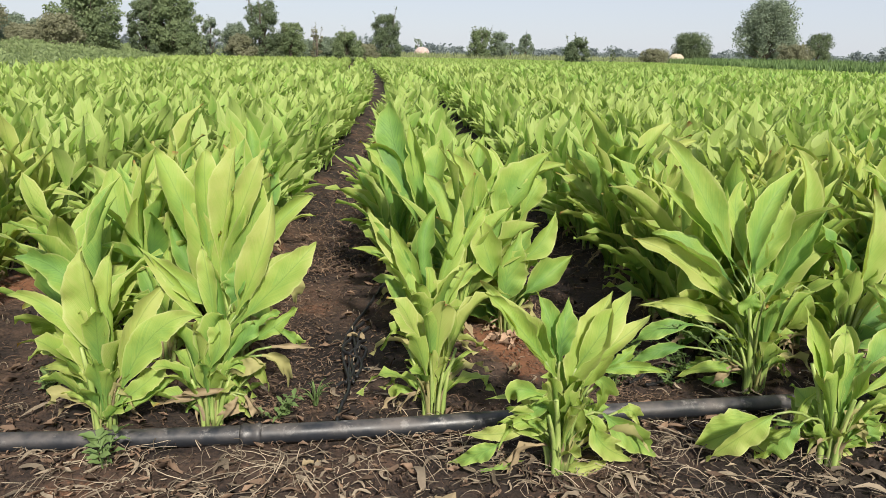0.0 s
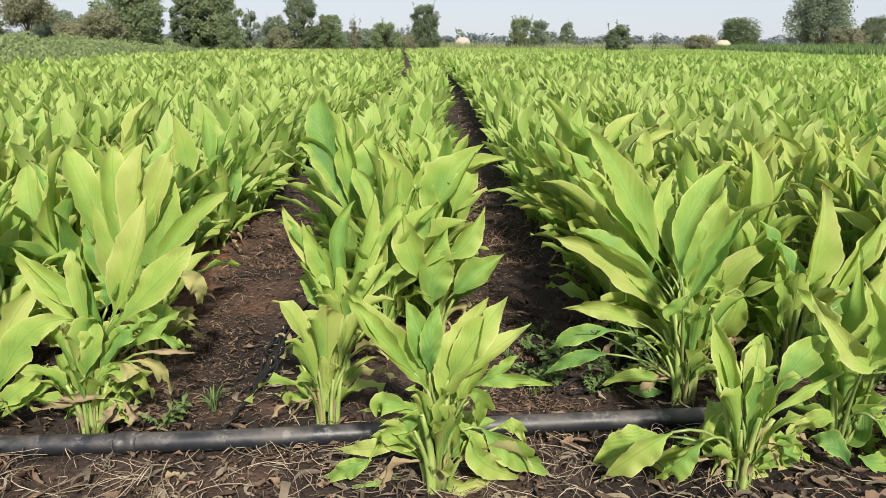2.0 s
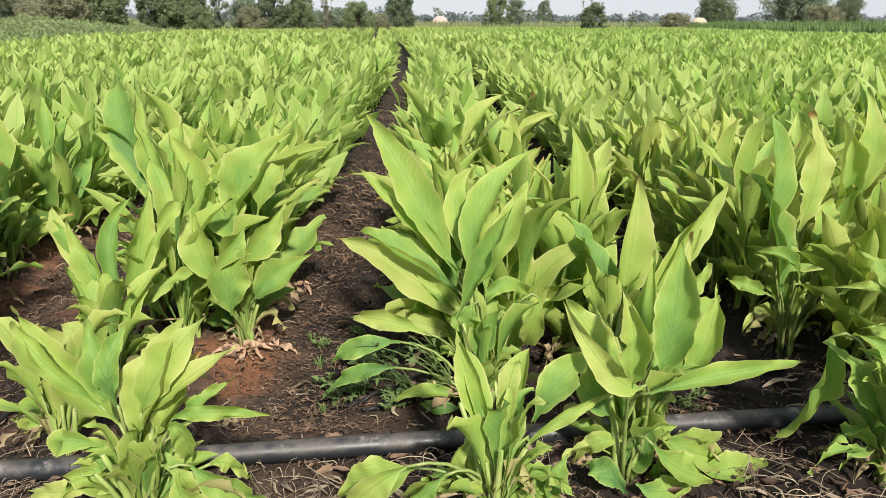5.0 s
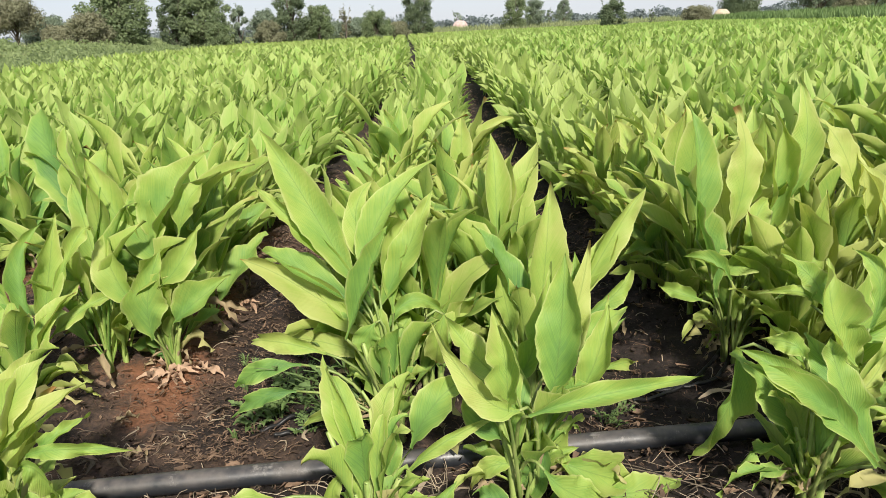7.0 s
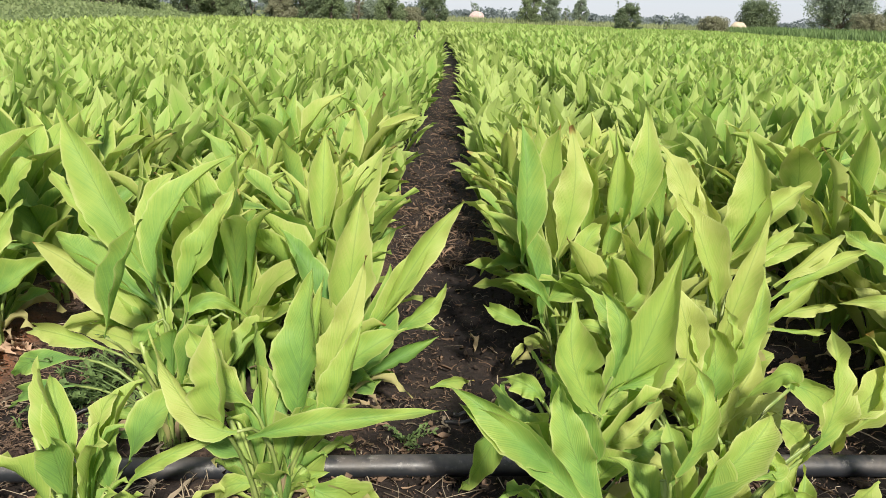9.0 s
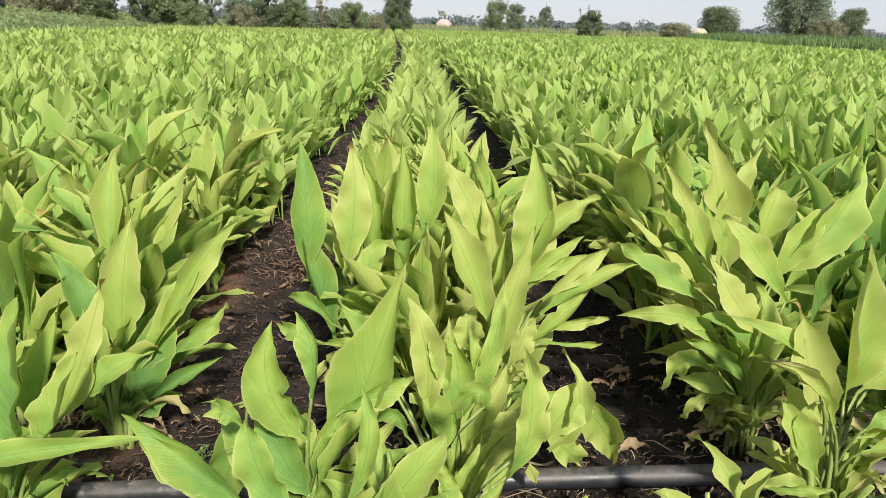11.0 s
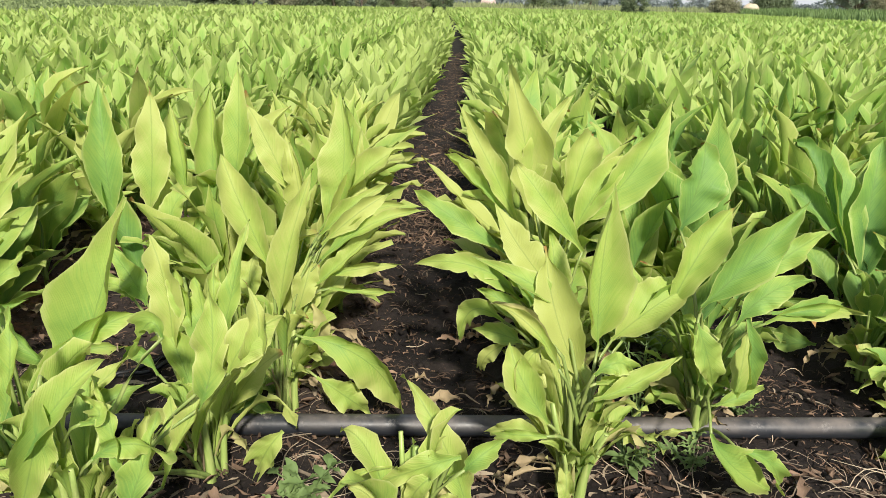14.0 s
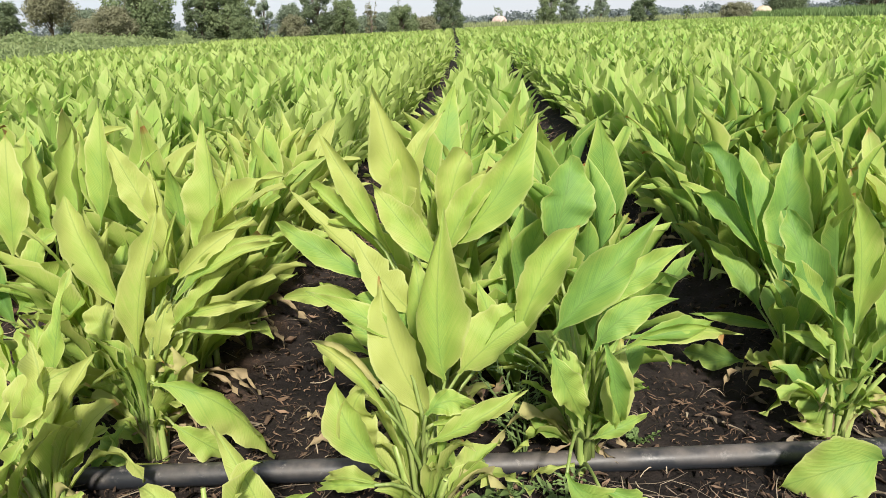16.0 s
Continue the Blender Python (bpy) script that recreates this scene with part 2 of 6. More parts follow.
def bark_material():
    n = Nodes("grey_bark")
    grain = n.noise(6.0, 5.0, 0.7)
    return n.done(n.ramp(grain, (0.3, (0.06, 0.045, 0.035)), (0.7, (0.17, 0.14, 0.11))), 0.9, n.bump(grain, 0.6, 0.02))


def sheet_material(name, light, tint):
    n = Nodes(name)
    folds = n.noise(1.6, 4.0, 0.6)
    return n.done(n.ramp(folds, (0.35, tint), (0.6, light)), 0.55, n.bump(folds, 0.5, 0.08))


BARK = bark_material()

# ---- mesh helpers ----


def mesh_of(name, verts, faces, material, uvs=None, smooth=True):
    me = bpy.data.meshes.new(name)
    me.from_pydata(verts, [], faces)
    if uvs:
        flat = np.asarray(faces).ravel()
        for key, uv in uvs.items():
            layer = me.uv_layers.new(name=key)
            layer.data.foreach_set("uv", np.asarray(uv, np.float32)[flat].ravel())
    if smooth:
        me.shade_smooth()
    me.materials.append(material)
    me.update()
    return me


def part(name, me, parent, label=""):
    ob = new(name, me)
    ob.parent = parent
    return tagged(ob, label)


def grid_faces(rows, cols):
    i = np.arange((rows - 1) * cols).reshape(rows - 1, cols)[:, :-1]
    return np.stack([i, i + 1, i + 1 + cols, i + cols], -1).reshape(-1, 4)


def blade(base, bend, tip, width, petiole=0.25, fold=0.35, wave=0.01, twist=0.0, nu=13, nv=5, phase=0.0, face=None):
    """One leaf on a bent midrib from base over bend to tip. Returns points, faces and both uv maps."""
    base, bend, tip = (np.asarray(p, float) for p in (base, bend, tip))
    u = np.linspace(0, 1, nu) ** 0.9
    spine = ((1 - u) ** 2)[:, None] * base + (2 * u * (1 - u))[:, None] * bend + (u**2)[:, None] * tip
    t = np.gradient(spine, axis=0)
    t /= np.linalg.norm(t, axis=1)[:, None] + 1e-9
    h = np.array([tip[0] - base[0], tip[1] - base[1], 0.0])
    h = h / np.linalg.norm(h) if np.linalg.norm(h) > 1e-4 else np.array([1.0, 0, 0])
    toward = np.array([0, 0, 1.0]) - h if face is None else np.array([math.sin(radians(face)), -math.cos(radians(face)), 0.5])
    n = toward[None] - (t @ toward)[:, None] * t
    n /= np.linalg.norm(n, axis=1)[:, None] + 1e-9
    s = np.cross(t, n)
    ang = np.broadcast_to(np.radians(twist) * (0.35 + 0.65 * u), (nu,))[:, None]
    s, n = s * np.cos(ang) + n * np.sin(ang), n * np.cos(ang) - s * np.sin(ang)
    k = np.clip((u - petiole) / (1 - petiole), 0, 1)
    waist = 0.46 + 0.08 * math.sin(phase * 7.3)  # where the blade is widest; from there it tapers almost straight to the tip
    w = width * np.where(k < waist, np.sin(np.pi / 2 * np.clip(k / waist, 0, 1)) ** 0.78, 1 - np.clip((k - waist) / (1 - waist), 0, 1) ** (1.24 + 0.2 * math.sin(phase * 3.7)))
    w *= 1 + 0.018 * np.sin(u * 11.0 + phase * 2.1) + 0.02 * np.sin(u * 23.0 + phase) + 0.02 * np.sin(u * 61.0 + phase * 5)
    w = np.maximum(w, np.where(u < petiole + 0.05, 0.014, 0.002))
    v = np.linspace(-1, 1, nv)
    length = np.linalg.norm(np.diff(spine, axis=0), axis=1).sum()
    vv, uu = np.meshgrid(v, u)
    roll = 0.30 if nu > 8 else 0.12
    curl = roll + 1.8 * roll * np.where(vv < 0, math.sin(phase * 5.3), math.sin(phase * 6.7 + 1.0))  # how far each margin rolls in
    opening = np.where(k > 0.02, fold * (1.3 - 0.6 * np.sin(np.pi * k)), 0.9)[:, None] + curl * np.abs(vv) * np.clip(k * 4, 0, 1)[:, None]
    ripple = wave * np.abs(vv) ** 1.6 * (np.sin(uu * 15.0 + phase + np.sign(vv) * 1.3) + 0.6 * np.sin(uu * 31.0 + phase * 3 + np.sign(vv) * 2.0)) * np.clip(k * 3, 0, 1)[:, None]
    ripple = ripple + 0.045 * width * np.sin(uu * 5.0 + phase * 1.7) * vv
    uneven = 0.07 * math.sin(phase * 4.1) * vv + 0.03 * np.abs(vv) * np.sin(uu * 19.0 + phase * 3.3 + np.sign(vv) * 1.9)
    ragged = np.random.default_rng(int(phase * 1e4) % 99991).normal(0, 0.028, (nu, 2))
    uneven = uneven + np.where(np.abs(vv) > 0.9, np.where(vv < 0, ragged[:, :1], ragged[:, 1:]), 0.0)
    if nu > 16 and math.sin(phase * 9.7) > 0.3:
        notch = 0.45 + 0.45 * (math.sin(phase * 13.0) * 0.5 + 0.5)
        uneven = uneven - 0.42 * np.exp(-(((uu - notch) / 0.035) ** 2)) * (vv * np.sign(math.sin(phase * 21.0)) > 0.3)
    side = vv * w[:, None] / 2 * np.cos(opening) ** 0.6 * (1 + uneven)
    lift = np.abs(vv) * w[:, None] / 2 * np.sin(opening) + ripple - (0.05 + 0.09 * math.sin(phase * 8.9)) * length * (np.clip(k - 0.55, 0, 1) ** 2)[:, None] * 2.2
    pts = spine[:, None] + s[:, None] * side[..., None] + n[:, None] * lift[..., None]
    uv1 = np.stack([uu * length, vv * w[:, None] / 2], -1).reshape(-1, 2)
    uv2 = np.stack([np.broadcast_to(k[:, None], vv.shape), vv], -1).reshape(-1, 2)
    return pts.reshape(-1, 3), grid_faces(nu, nv), uv1, uv2


def leaf_mesh(material, *args, **kw):
    p, f, a, b = blade(*args, **kw)
    return mesh_of("leaf", p, f, material, {"blade": a, "edge": b})


def tube(points, radii, sides=8):
    """Points and faces of a closed round tube along points."""
    points = np.asarray(points, float)
    t = np.gradient(points, axis=0)
    t /= np.linalg.norm(t, axis=1)[:, None] + 1e-9
    ref = np.where(np.abs(t[:, 2:3]) > 0.8, np.array([[1.0, 0, 0]]), np.array([[0, 0, 1.0]]))
    a = np.cross(t, ref)
    a /= np.linalg.norm(a, axis=1)[:, None] + 1e-9
    b = np.cross(t, a)
    ang = np.linspace(0, 2 * np.pi, sides, endpoint=False)
    ring = a[:, None] * np.cos(ang)[None, :, None] + b[:, None] * np.sin(ang)[None, :, None]
    pts = (points[:, None] + ring * np.broadcast_to(radii, (len(points),))[:, None, None]).reshape(-1, 3)
    faces = []
    for i in range(len(points) - 1):
        for j in range(sides):
            k = (j + 1) % sides
            faces.append((i * sides + j, i * sides + k, (i + 1) * sides + k, (i + 1) * sides + j))
    last = (len(points) - 1) * sides
    for j in range(1, sides // 2):
        faces.append((j - 1, sides - j, sides - j - 1, j)[::1])
        faces.append((last + j - 1, last + j, last + sides - j - 1, last + sides - j))
    return pts, np.array(faces)


class Soup:
    """Collects many small pieces into one mesh."""

    def __init__(self):
        self.p, self.f, self.uv, self.count = [], [], {}, 0

    def add(self, pts, faces, **uvs):
        pts = np.asarray(pts, float).reshape(-1, 3)
        self.p.append(pts)
        self.f.append(np.asarray(faces) + self.count)
        for k, v in uvs.items():
            self.uv.setdefault(k, []).append(v)
        self.count += len(pts)

    def many(self, pts, faces, **uvs):
        """pts: copies x points x 3, all with the same faces."""
        n, m = pts.shape[:2]
        f = (np.asarray(faces)[None] + (np.arange(n) * m)[:, None, None]).reshape(-1, np.asarray(faces).shape[1])
        self.add(pts.reshape(-1, 3), f, **{k: np.tile(v, (n, 1)) for k, v in uvs.items()})

    def mesh(self, name, material, smooth=True):
        uvs = {k: np.concatenate(v) for k, v in self.uv.items()}
        return mesh_of(name, np.concatenate(self.p), np.concatenate(self.f), material, uvs, smooth)


# ---- the ground ----


def row_bend(x, y):
    """How far the beds swing aside on their way up the field."""
    away = np.interp(y, [5, 7, 9, 12, 15, 18, 22, 28, 36, 50, 75, 110], [0, 0.08, 0.18, 0.38, 0.55, 0.70, 0.82, 0.92, 0.97, 0.94, 0.80, 0.55])
    return away * np.interp(x, [1.2, 4.0], [1.0, 0.62])


def ground_z(x, y):
    """Low beds and shallow furrows inside the field; a bank beyond its edges."""
    x, y = np.asarray(x, float), np.asarray(y, float)
    bed = (0.045 * np.cos((x - row_bend(x, y) - BED_AT) * 2 * np.pi / BED) - 0.02) * np.clip((y - 2.3) / 0.8, 0, 1) * np.clip((115 - y) / 4, 0, 1)
    left = np.clip((-8.5 - 0.13 * y - x) / 8, 0, 1)
    right = np.clip((x - 26 - 0.2 * y) / 8, 0, 1) * 0.6
    back = np.clip((y - 112) / 10, 0, 1) * 0.6
    return bed + np.maximum(np.maximum(left * 1.25, right), back) * 0.8


def spread(fine_lo, fine_hi, step, lo, hi):
    mid = list(np.arange(fine_lo, fine_hi, step))
    up, d = [], step
    while (up[-1] if up else mid[-1]) < hi:
        d *= 1.16
        up.append((up[-1] if up else mid[-1]) + d)
    down, d = [], step
    while (down[-1] if down else mid[0]) > lo:
        d *= 1.16
        down.append((down[-1] if down else mid[0]) - d)
    return np.array(down[::-1] + mid + up)


def clods(x, y):
    p = Vector((x, y, 0.0))
    return 0.018 * noise.noise(p * 4.0) + 0.018 * noise.noise(p * 11.0) + 0.013 * noise.noise(p * 25.0)


def build_ground():
    xs, ys = spread(-2.0, 6.6, 0.027, -2500, 2500), spread(1.4, 5.4, 0.027, -60, 4000)
    gx, gy = np.meshgrid(xs, ys)
    gz = ground_z(gx, gy)
    near = (gx > -4) & (gx < 9) & (gy > 0) & (gy < 9)
    for i, j in zip(*np.nonzero(near)):
        gz[i, j] += clods(gx[i, j], gy[i, j])
    pts = np.stack([gx, gy, gz], -1).reshape(-1, 3)
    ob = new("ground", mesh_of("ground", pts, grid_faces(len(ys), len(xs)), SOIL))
    tagged(ob, "dark field soil with reddish patches between raised beds", "ground", kind="structure")


build_ground()

# ---- turmeric plants ----
LABELS = ["leafy turmeric plant with broad yellow-green upright leaves in a bed", "dense green turmeric plant with long pointed leaves in a bed", "turmeric plant with pale green leaves and dry brown lower leaves"]


def stem_mesh(x, y, height, lean, radius):
    z = np.linspace(-0.03, height, 6)
    pts = np.stack([x + lean[0] * (z / height) ** 2, y + lean[1] * (z / height) ** 2, z], -1)
    p, f = tube(pts, radius * np.linspace(1.15, 0.55, 6), 7)
    return mesh_of("stem", p, f, STEM)


def shoot_leaves(count, height, plane, r, wide=1.0, steep=0.0):
    """Places of the leaves of one shoot: (base, bend, tip, width, petiole, droop) round the origin."""
    made = []
    for i in range(count):
        k = i / max(1, count - 1)
        az = plane + np.pi * (i % 2) + r.normal(0, 0.5)
        el = np.radians(np.clip(80 + steep - 42 * (1 - k) ** 1.1 + r.normal(0, 9), 22, 87))
        length = height * (0.50 + 0.47 * k) * r.uniform(0.88, 1.1)
        z0 = height * (0.03 + 0.08 * k)
        h = np.array([np.cos(az), np.sin(az), 0])
        base = np.array([0.008 * h[0], 0.008 * h[1], z0])
        tip = base + length * (np.cos(el) * h + np.sin(el) * np.array([0, 0, 1.0]))
        el2 = min(el + np.radians(r.uniform(14, 34)), np.radians(89))
        bend = base + 0.6 * length * (np.cos(el2) * h + np.sin(el2) * np.array([0, 0, 1.0]))
        bend = bend + np.array([-h[1], h[0], 0]) * length * r.normal(0, 0.08)
        blade_long = height * r.uniform(0.44, 0.62)
        width = wide * blade_long * r.uniform(0.25, 0.36)
        made.append((base, bend, tip, width, float(np.clip(1 - blade_long / length, 0.08, 0.55))))
    return made


def random_plant(seed, height=0.82, shoots=3, spreadout=0.05):
    """A clump of shoots with stems, leaves and a few dry leaves at the foot, as one thing."""
    r = np.random.default_rng(seed)
    plant = tagged(new("turmeric_plant"), LABELS[seed % 3], "plant", "turmeric plants of the near beds")
    for s in range(shoots):
        a = r.uniform(0, 2 * np.pi)
        sx, sy = spreadout * r.uniform(0.4, 1.3) * np.cos(a), spreadout * r.uniform(0.4, 1.3) * np.sin(a)
        tall = height * r.uniform(0.78, 1.06)
        part("stem", stem_mesh(sx, sy, tall * 0.42, (0.02 * np.cos(a), 0.02 * np.sin(a)), 0.012), plant)
        for base, bend, tip, width, pet in shoot_leaves(int(r.integers(8, 11)), tall, r.uniform(0, np.pi), r):
            off = np.array([sx, sy, 0])
            part("leaf", leaf_mesh(LEAF, base + off, bend + off, tip + off, width, pet, r.uniform(0.15, 0.65), r.uniform(0.006, 0.018), r.normal(0, 26), 12, 5, r.uniform(0, 6)), plant)
    for s in range(int(r.integers(1, 4))):
        a, reach = r.uniform(0, 2 * np.pi), r.uniform(0.14, 0.26)
        h = np.array([np.cos(a), np.sin(a), 0])
        part("dry_leaf", leaf_mesh(DRY, h * 0.01 + (0, 0, 0.10), h * reach * 0.8 + (0, 0, 0.13) + r.normal(0, 0.03, 3), h * reach + (0, 0, 0.015), r.uniform(0.02, 0.05), 0.2, 0.7, 0.012, r.normal(0, 90), 14, 5, r.uniform(0, 6)), plant, "withered brown leaf")
    return plant


def place(plant, x, y, turn=0.0, size=1.0):
    return pose(x, y, float(ground_z(x, y)), 0, 0, turn) @ Matrix.Diagonal((size, size, size, 1))


class Hero:
    """One of the plants at the front of the beds: foot, stalks and leaves, each leaf by its base, bend and tip from the foot."""

    def __init__(self, x, y, seed, fill=13, tall=0.0):
        self.r = np.random.default_rng(seed + 900)
        self.x, self.y, self.z = x, y, float(ground_z(x, y))
        self.thing = tagged(new("turmeric_plant"), LABELS[seed % 3], "plant", "turmeric plants at the bed ends")
        self.thing.location = (x, y, self.z)
        for i in range(6):
            a, d, out = self.r.uniform(0, 6.28), self.r.uniform(0.01, 0.04), self.r.uniform(0.02, 0.08)
            part("stem", stem_mesh(d * math.cos(a), d * math.sin(a), self.r.uniform(0.18, 0.36), (out * math.cos(a), out * math.sin(a)), self.r.uniform(0.008, 0.0145)), self.thing)
        for i in range(5):  # split, half-dry sheaths wrapped round the stems
            a, up = self.r.uniform(3.3, 6.1), self.r.uniform(0.12, 0.26)
            h = np.array([math.cos(a), math.sin(a), 0])
            part("sheath", leaf_mesh((PALE, STEM, DRY)[i % 3], h * 0.03 + (0, 0, 0.0), h * 0.034 + (0, 0, up * 0.5), h * self.r.uniform(0.04, 0.09) + (0, 0, up), self.r.uniform(0.016, 0.03), 0.02, 0.9, 0.004, self.r.normal(0, 15), 9, 5, self.r.uniform(0, 6)), self.thing)
        for i in range(int(self.r.integers(4, 8))):
            a, reach = self.r.uniform(0, 6.28), self.r.uniform(0.1, 0.22)
            h = np.array([math.cos(a), max(math.sin(a), -0.1), 0])
            part("dry_leaf", leaf_mesh(DRY, h * 0.015 + (0, 0, 0.09), h * reach * 0.8 + (0, 0, 0.12) + self.r.normal(0, 0.03, 3), h * reach + (0, 0, 0.012), self.r.uniform(0.014, 0.036), 0.2, 0.9, 0.012, self.r.normal(0, 90), 14, 5, self.r.uniform(0, 6)), self.thing, "withered brown leaf")
        for i in range(fill):
            a, reach, tall = self.r.uniform(0, 6.28), self.r.uniform(0.1, 0.24), self.r.uniform(0.12, 0.5)
            h = np.array([math.cos(a), math.sin(a) * 0.8 + 0.25, 0])
            part("leaf", leaf_mesh(LEAF, h * 0.015 + (0, 0, 0.05), h * reach * 0.4 + (0, 0, tall * 0.9), h * reach + (0, 0, tall), self.r.uniform(0.07, 0.135), 0.3, 0.4, 0.010, self.r.normal(0, 25), 10, 5, self.r.uniform(0, 6)), self.thing)

        for i in range(9):  # small young leaves between the stalks
            a, reach, tall = self.r.uniform(0, 6.28), self.r.uniform(0.05, 0.19), self.r.uniform(0.16, 0.46)
            h = np.array([math.cos(a), math.sin(a), 0])
            part("leaf", leaf_mesh(LEAF if i % 3 else LEAF_Y, h * 0.02 + (0, 0, 0.06), h * reach * 0.45 + (0, 0, tall * 0.95), h * reach + (0, 0, tall), self.r.uniform(0.045, 0.09), 0.25, 0.5, 0.010, self.r.normal(0, 30), 10, 5, self.r.uniform(0, 6)), self.thing)
        for i in range(6):  # limp lower leaves that hang to the soil
            a, reach, tall = self.r.uniform(0, 6.28), self.r.uniform(0.12, 0.27), self.r.uniform(0.14, 0.26)
            h = np.array([math.cos(a), max(math.sin(a), -0.1), 0])
            part("leaf", leaf_mesh((LEAF, LEAF_Y, PALE)[i % 3], h * 0.02 + (0, 0, 0.05), h * reach * 0.75 + (0, 0, tall * 1.3), h * reach * 1.12 + (0, 0, tall * 0.42), self.r.uniform(0.04, 0.075), 0.12, 0.5, 0.012, self.r.normal(0, 25), 12, 5, self.r.uniform(0, 6)), self.thing)

        for i in range(int(14 * tall)):  # upright leaves inside and behind the plant
            a, reach, up = self.r.uniform(-0.5, 3.64), self.r.uniform(0.06, 0.24), tall * self.r.uniform(0.55, 0.95)
            h = np.array([math.cos(a), math.sin(a) + 0.3, 0])
            part("leaf", leaf_mesh(LEAF, h * 0.03 + (0, 0, up * 0.3), h * reach * 0.35 + (0, 0, up * 0.8), h * reach + (0, 0, up), self.r.uniform(0.09, 0.15), 0.12, 0.45, 0.012, self.r.normal(0, 25), 16, 5, self.r.uniform(0, 6)), self.thing)

    def leaf(self, base, bend, tip, width, face, material=LEAF):
        r = self.r
        base, bend, tip = np.array(base), np.array(bend), np.array(tip)
        shape = dict(petiole=0.07, fold=r.uniform(0.3, 0.75), wave=r.uniform(0.006, 0.018), twist=r.normal(0, 8), nu=25, nv=7, phase=r.uniform(0, 6), face=face)
        dry = material is DRY
        ob = part("dry_leaf" if dry else "leaf", leaf_mesh(material, base, bend, tip, width, **shape), self.thing, "withered brown leaf" if dry else "")
        a = r.uniform(0, 6.28)
        foot = np.array([0.03 * math.cos(a), 0.03 * math.sin(a), 0.0])
        if base[2] > 0.12 and math.hypot(base[0], base[1]) < 0.38:
            way = base - bend
            knee = base + way / (np.linalg.norm(way) + 1e-6) * min(0.12, base[2] * 0.4)
            knee[:2] = knee[:2] * 0.4 + foot[:2] * 0.6
            k = np.linspace(0, 1, 7)[:, None]
            p, f = tube((1 - k) ** 2 * foot + 2 * k * (1 - k) * knee + k * k * base, np.linspace(0.0075, 0.004, 7), 6)
            part("stalk", mesh_of("stalk", p, f, STALK), self.thing)
        return ob


p = Hero(-0.92, 2.51, 0, tall=0.65)
p.leaf((0.03, -0.01, 0.338), (-0.034, -0.019, 0.674), (-0.285, 0.079, 0.628), 0.107, 15, LEAF_G)
p.leaf((0.003, -0.01, 0.146), (-0.044, -0.026, 0.416), (-0.085, 0.047, 0.536), 0.109, -3)
p.leaf((0.032, -0.01, 0.253), (-0.015, -0.036, 0.586), (-0.016, -0.004, 0.684), 0.165, -1)
p.leaf((0.052, -0.01, 0.274), (0.047, -0.028, 0.562), (0.075, 0.035, 0.689), 0.097, -11)
p.leaf((0.06, -0.01, 0.145), (0.201, -0.036, 0.475), (0.359, -0.005, 0.431), 0.126, 5)
p.leaf((0.062, -0.01, 0.166), (0.133, -0.023, 0.478), (0.252, 0.062, 0.538), 0.085, -10, LEAF_Y)
p.leaf((0.037, -0.01, 0.101), (0.164, -0.027, 0.191), (0.229, 0.038, 0.253), 0.079, 5, LEAF_Y)
p.leaf((0.005, -0.01, 0.168), (-0.085, -0.017, 0.305), (-0.226, 0.089, 0.21), 0.081, 18)
p.leaf((0.013, -0.01, 0.254), (-0.133, -0.028, 0.57), (-0.308, 0.033, 0.502), 0.065, 9, LEAF_Y)
p.leaf((0.015, -0.01, 0.211), (-0.115, -0.022, 0.38), (-0.167, 0.064, 0.353), 0.088, -5)
p.leaf((0.014, -0.01, 0.058), (-0.058, -0.025, 0.191), (-0.164, 0.051, 0.12), 0.041, 2)
p.leaf((0.053, -0.01, 0.068), (0.16, -0.018, 0.139), (0.262, 0.087, 0.181), 0.071, -18, LEAF_Y)
p = Hero(-0.84, 3.05, 13, tall=0.75)
p.leaf((-0.216, 0.253, 0.142), (-0.24, 0.302, 0.631), (-0.302, 0.415, 0.799), 0.223, 10)
p.leaf((-0.191, 0.253, 0.142), (-0.154, 0.292, 0.58), (-0.152, 0.365, 0.71), 0.177, 9)
p.leaf((-0.193, 0.253, 0.114), (-0.016, 0.306, 0.338), (-0.109, 0.436, 0.55), 0.134, -13, LEAF_Y)
p.leaf((-0.218, 0.253, 0.115), (-0.316, 0.302, 0.437), (-0.362, 0.418, 0.473), 0.113, -10)
p.leaf((-0.183, 0.253, 0.087), (-0.122, 0.298, 0.261), (-0.174, 0.395, 0.314), 0.141, -2)
p = Hero(-0.56, 2.52, 19, tall=0.65)
p.leaf((0.038, -0.01, 0.348), (0.034, -0.033, 0.638), (0.002, 0.012, 0.692), 0.073, -3, LEAF_Y)
p.leaf((0.03, -0.01, 0.369), (-0.097, -0.019, 0.589), (-0.22, 0.079, 0.66), 0.075, 1, LEAF_Y)
p.leaf((0.063, -0.01, 0.261), (0.171, -0.034, 0.424), (0.264, 0.006, 0.455), 0.062, -1)
p.leaf((0.062, -0.01, 0.24), (0.186, -0.027, 0.328), (0.206, 0.039, 0.134), 0.097, -0, LEAF_Y)
p.leaf((0.037, -0.01, 0.152), (-0.085, -0.032, 0.147), (-0.188, 0.016, 0.096), 0.039, 8, DRY)
p.leaf((0.018, -0.01, 0.153), (-0.034, -0.019, 0.149), (-0.097, 0.078, 0.043), 0.066, 5)
p.leaf((0.021, -0.01, 0.04), (0.137, -0.026, 0.112), (0.157, 0.046, 0.098), 0.035, -13, DRY)
p.leaf((0.026, -0.01, 0.13), (-0.044, -0.037, 0.179), (-0.09, -0.008, 0.155), 0.056, 18, DRY)
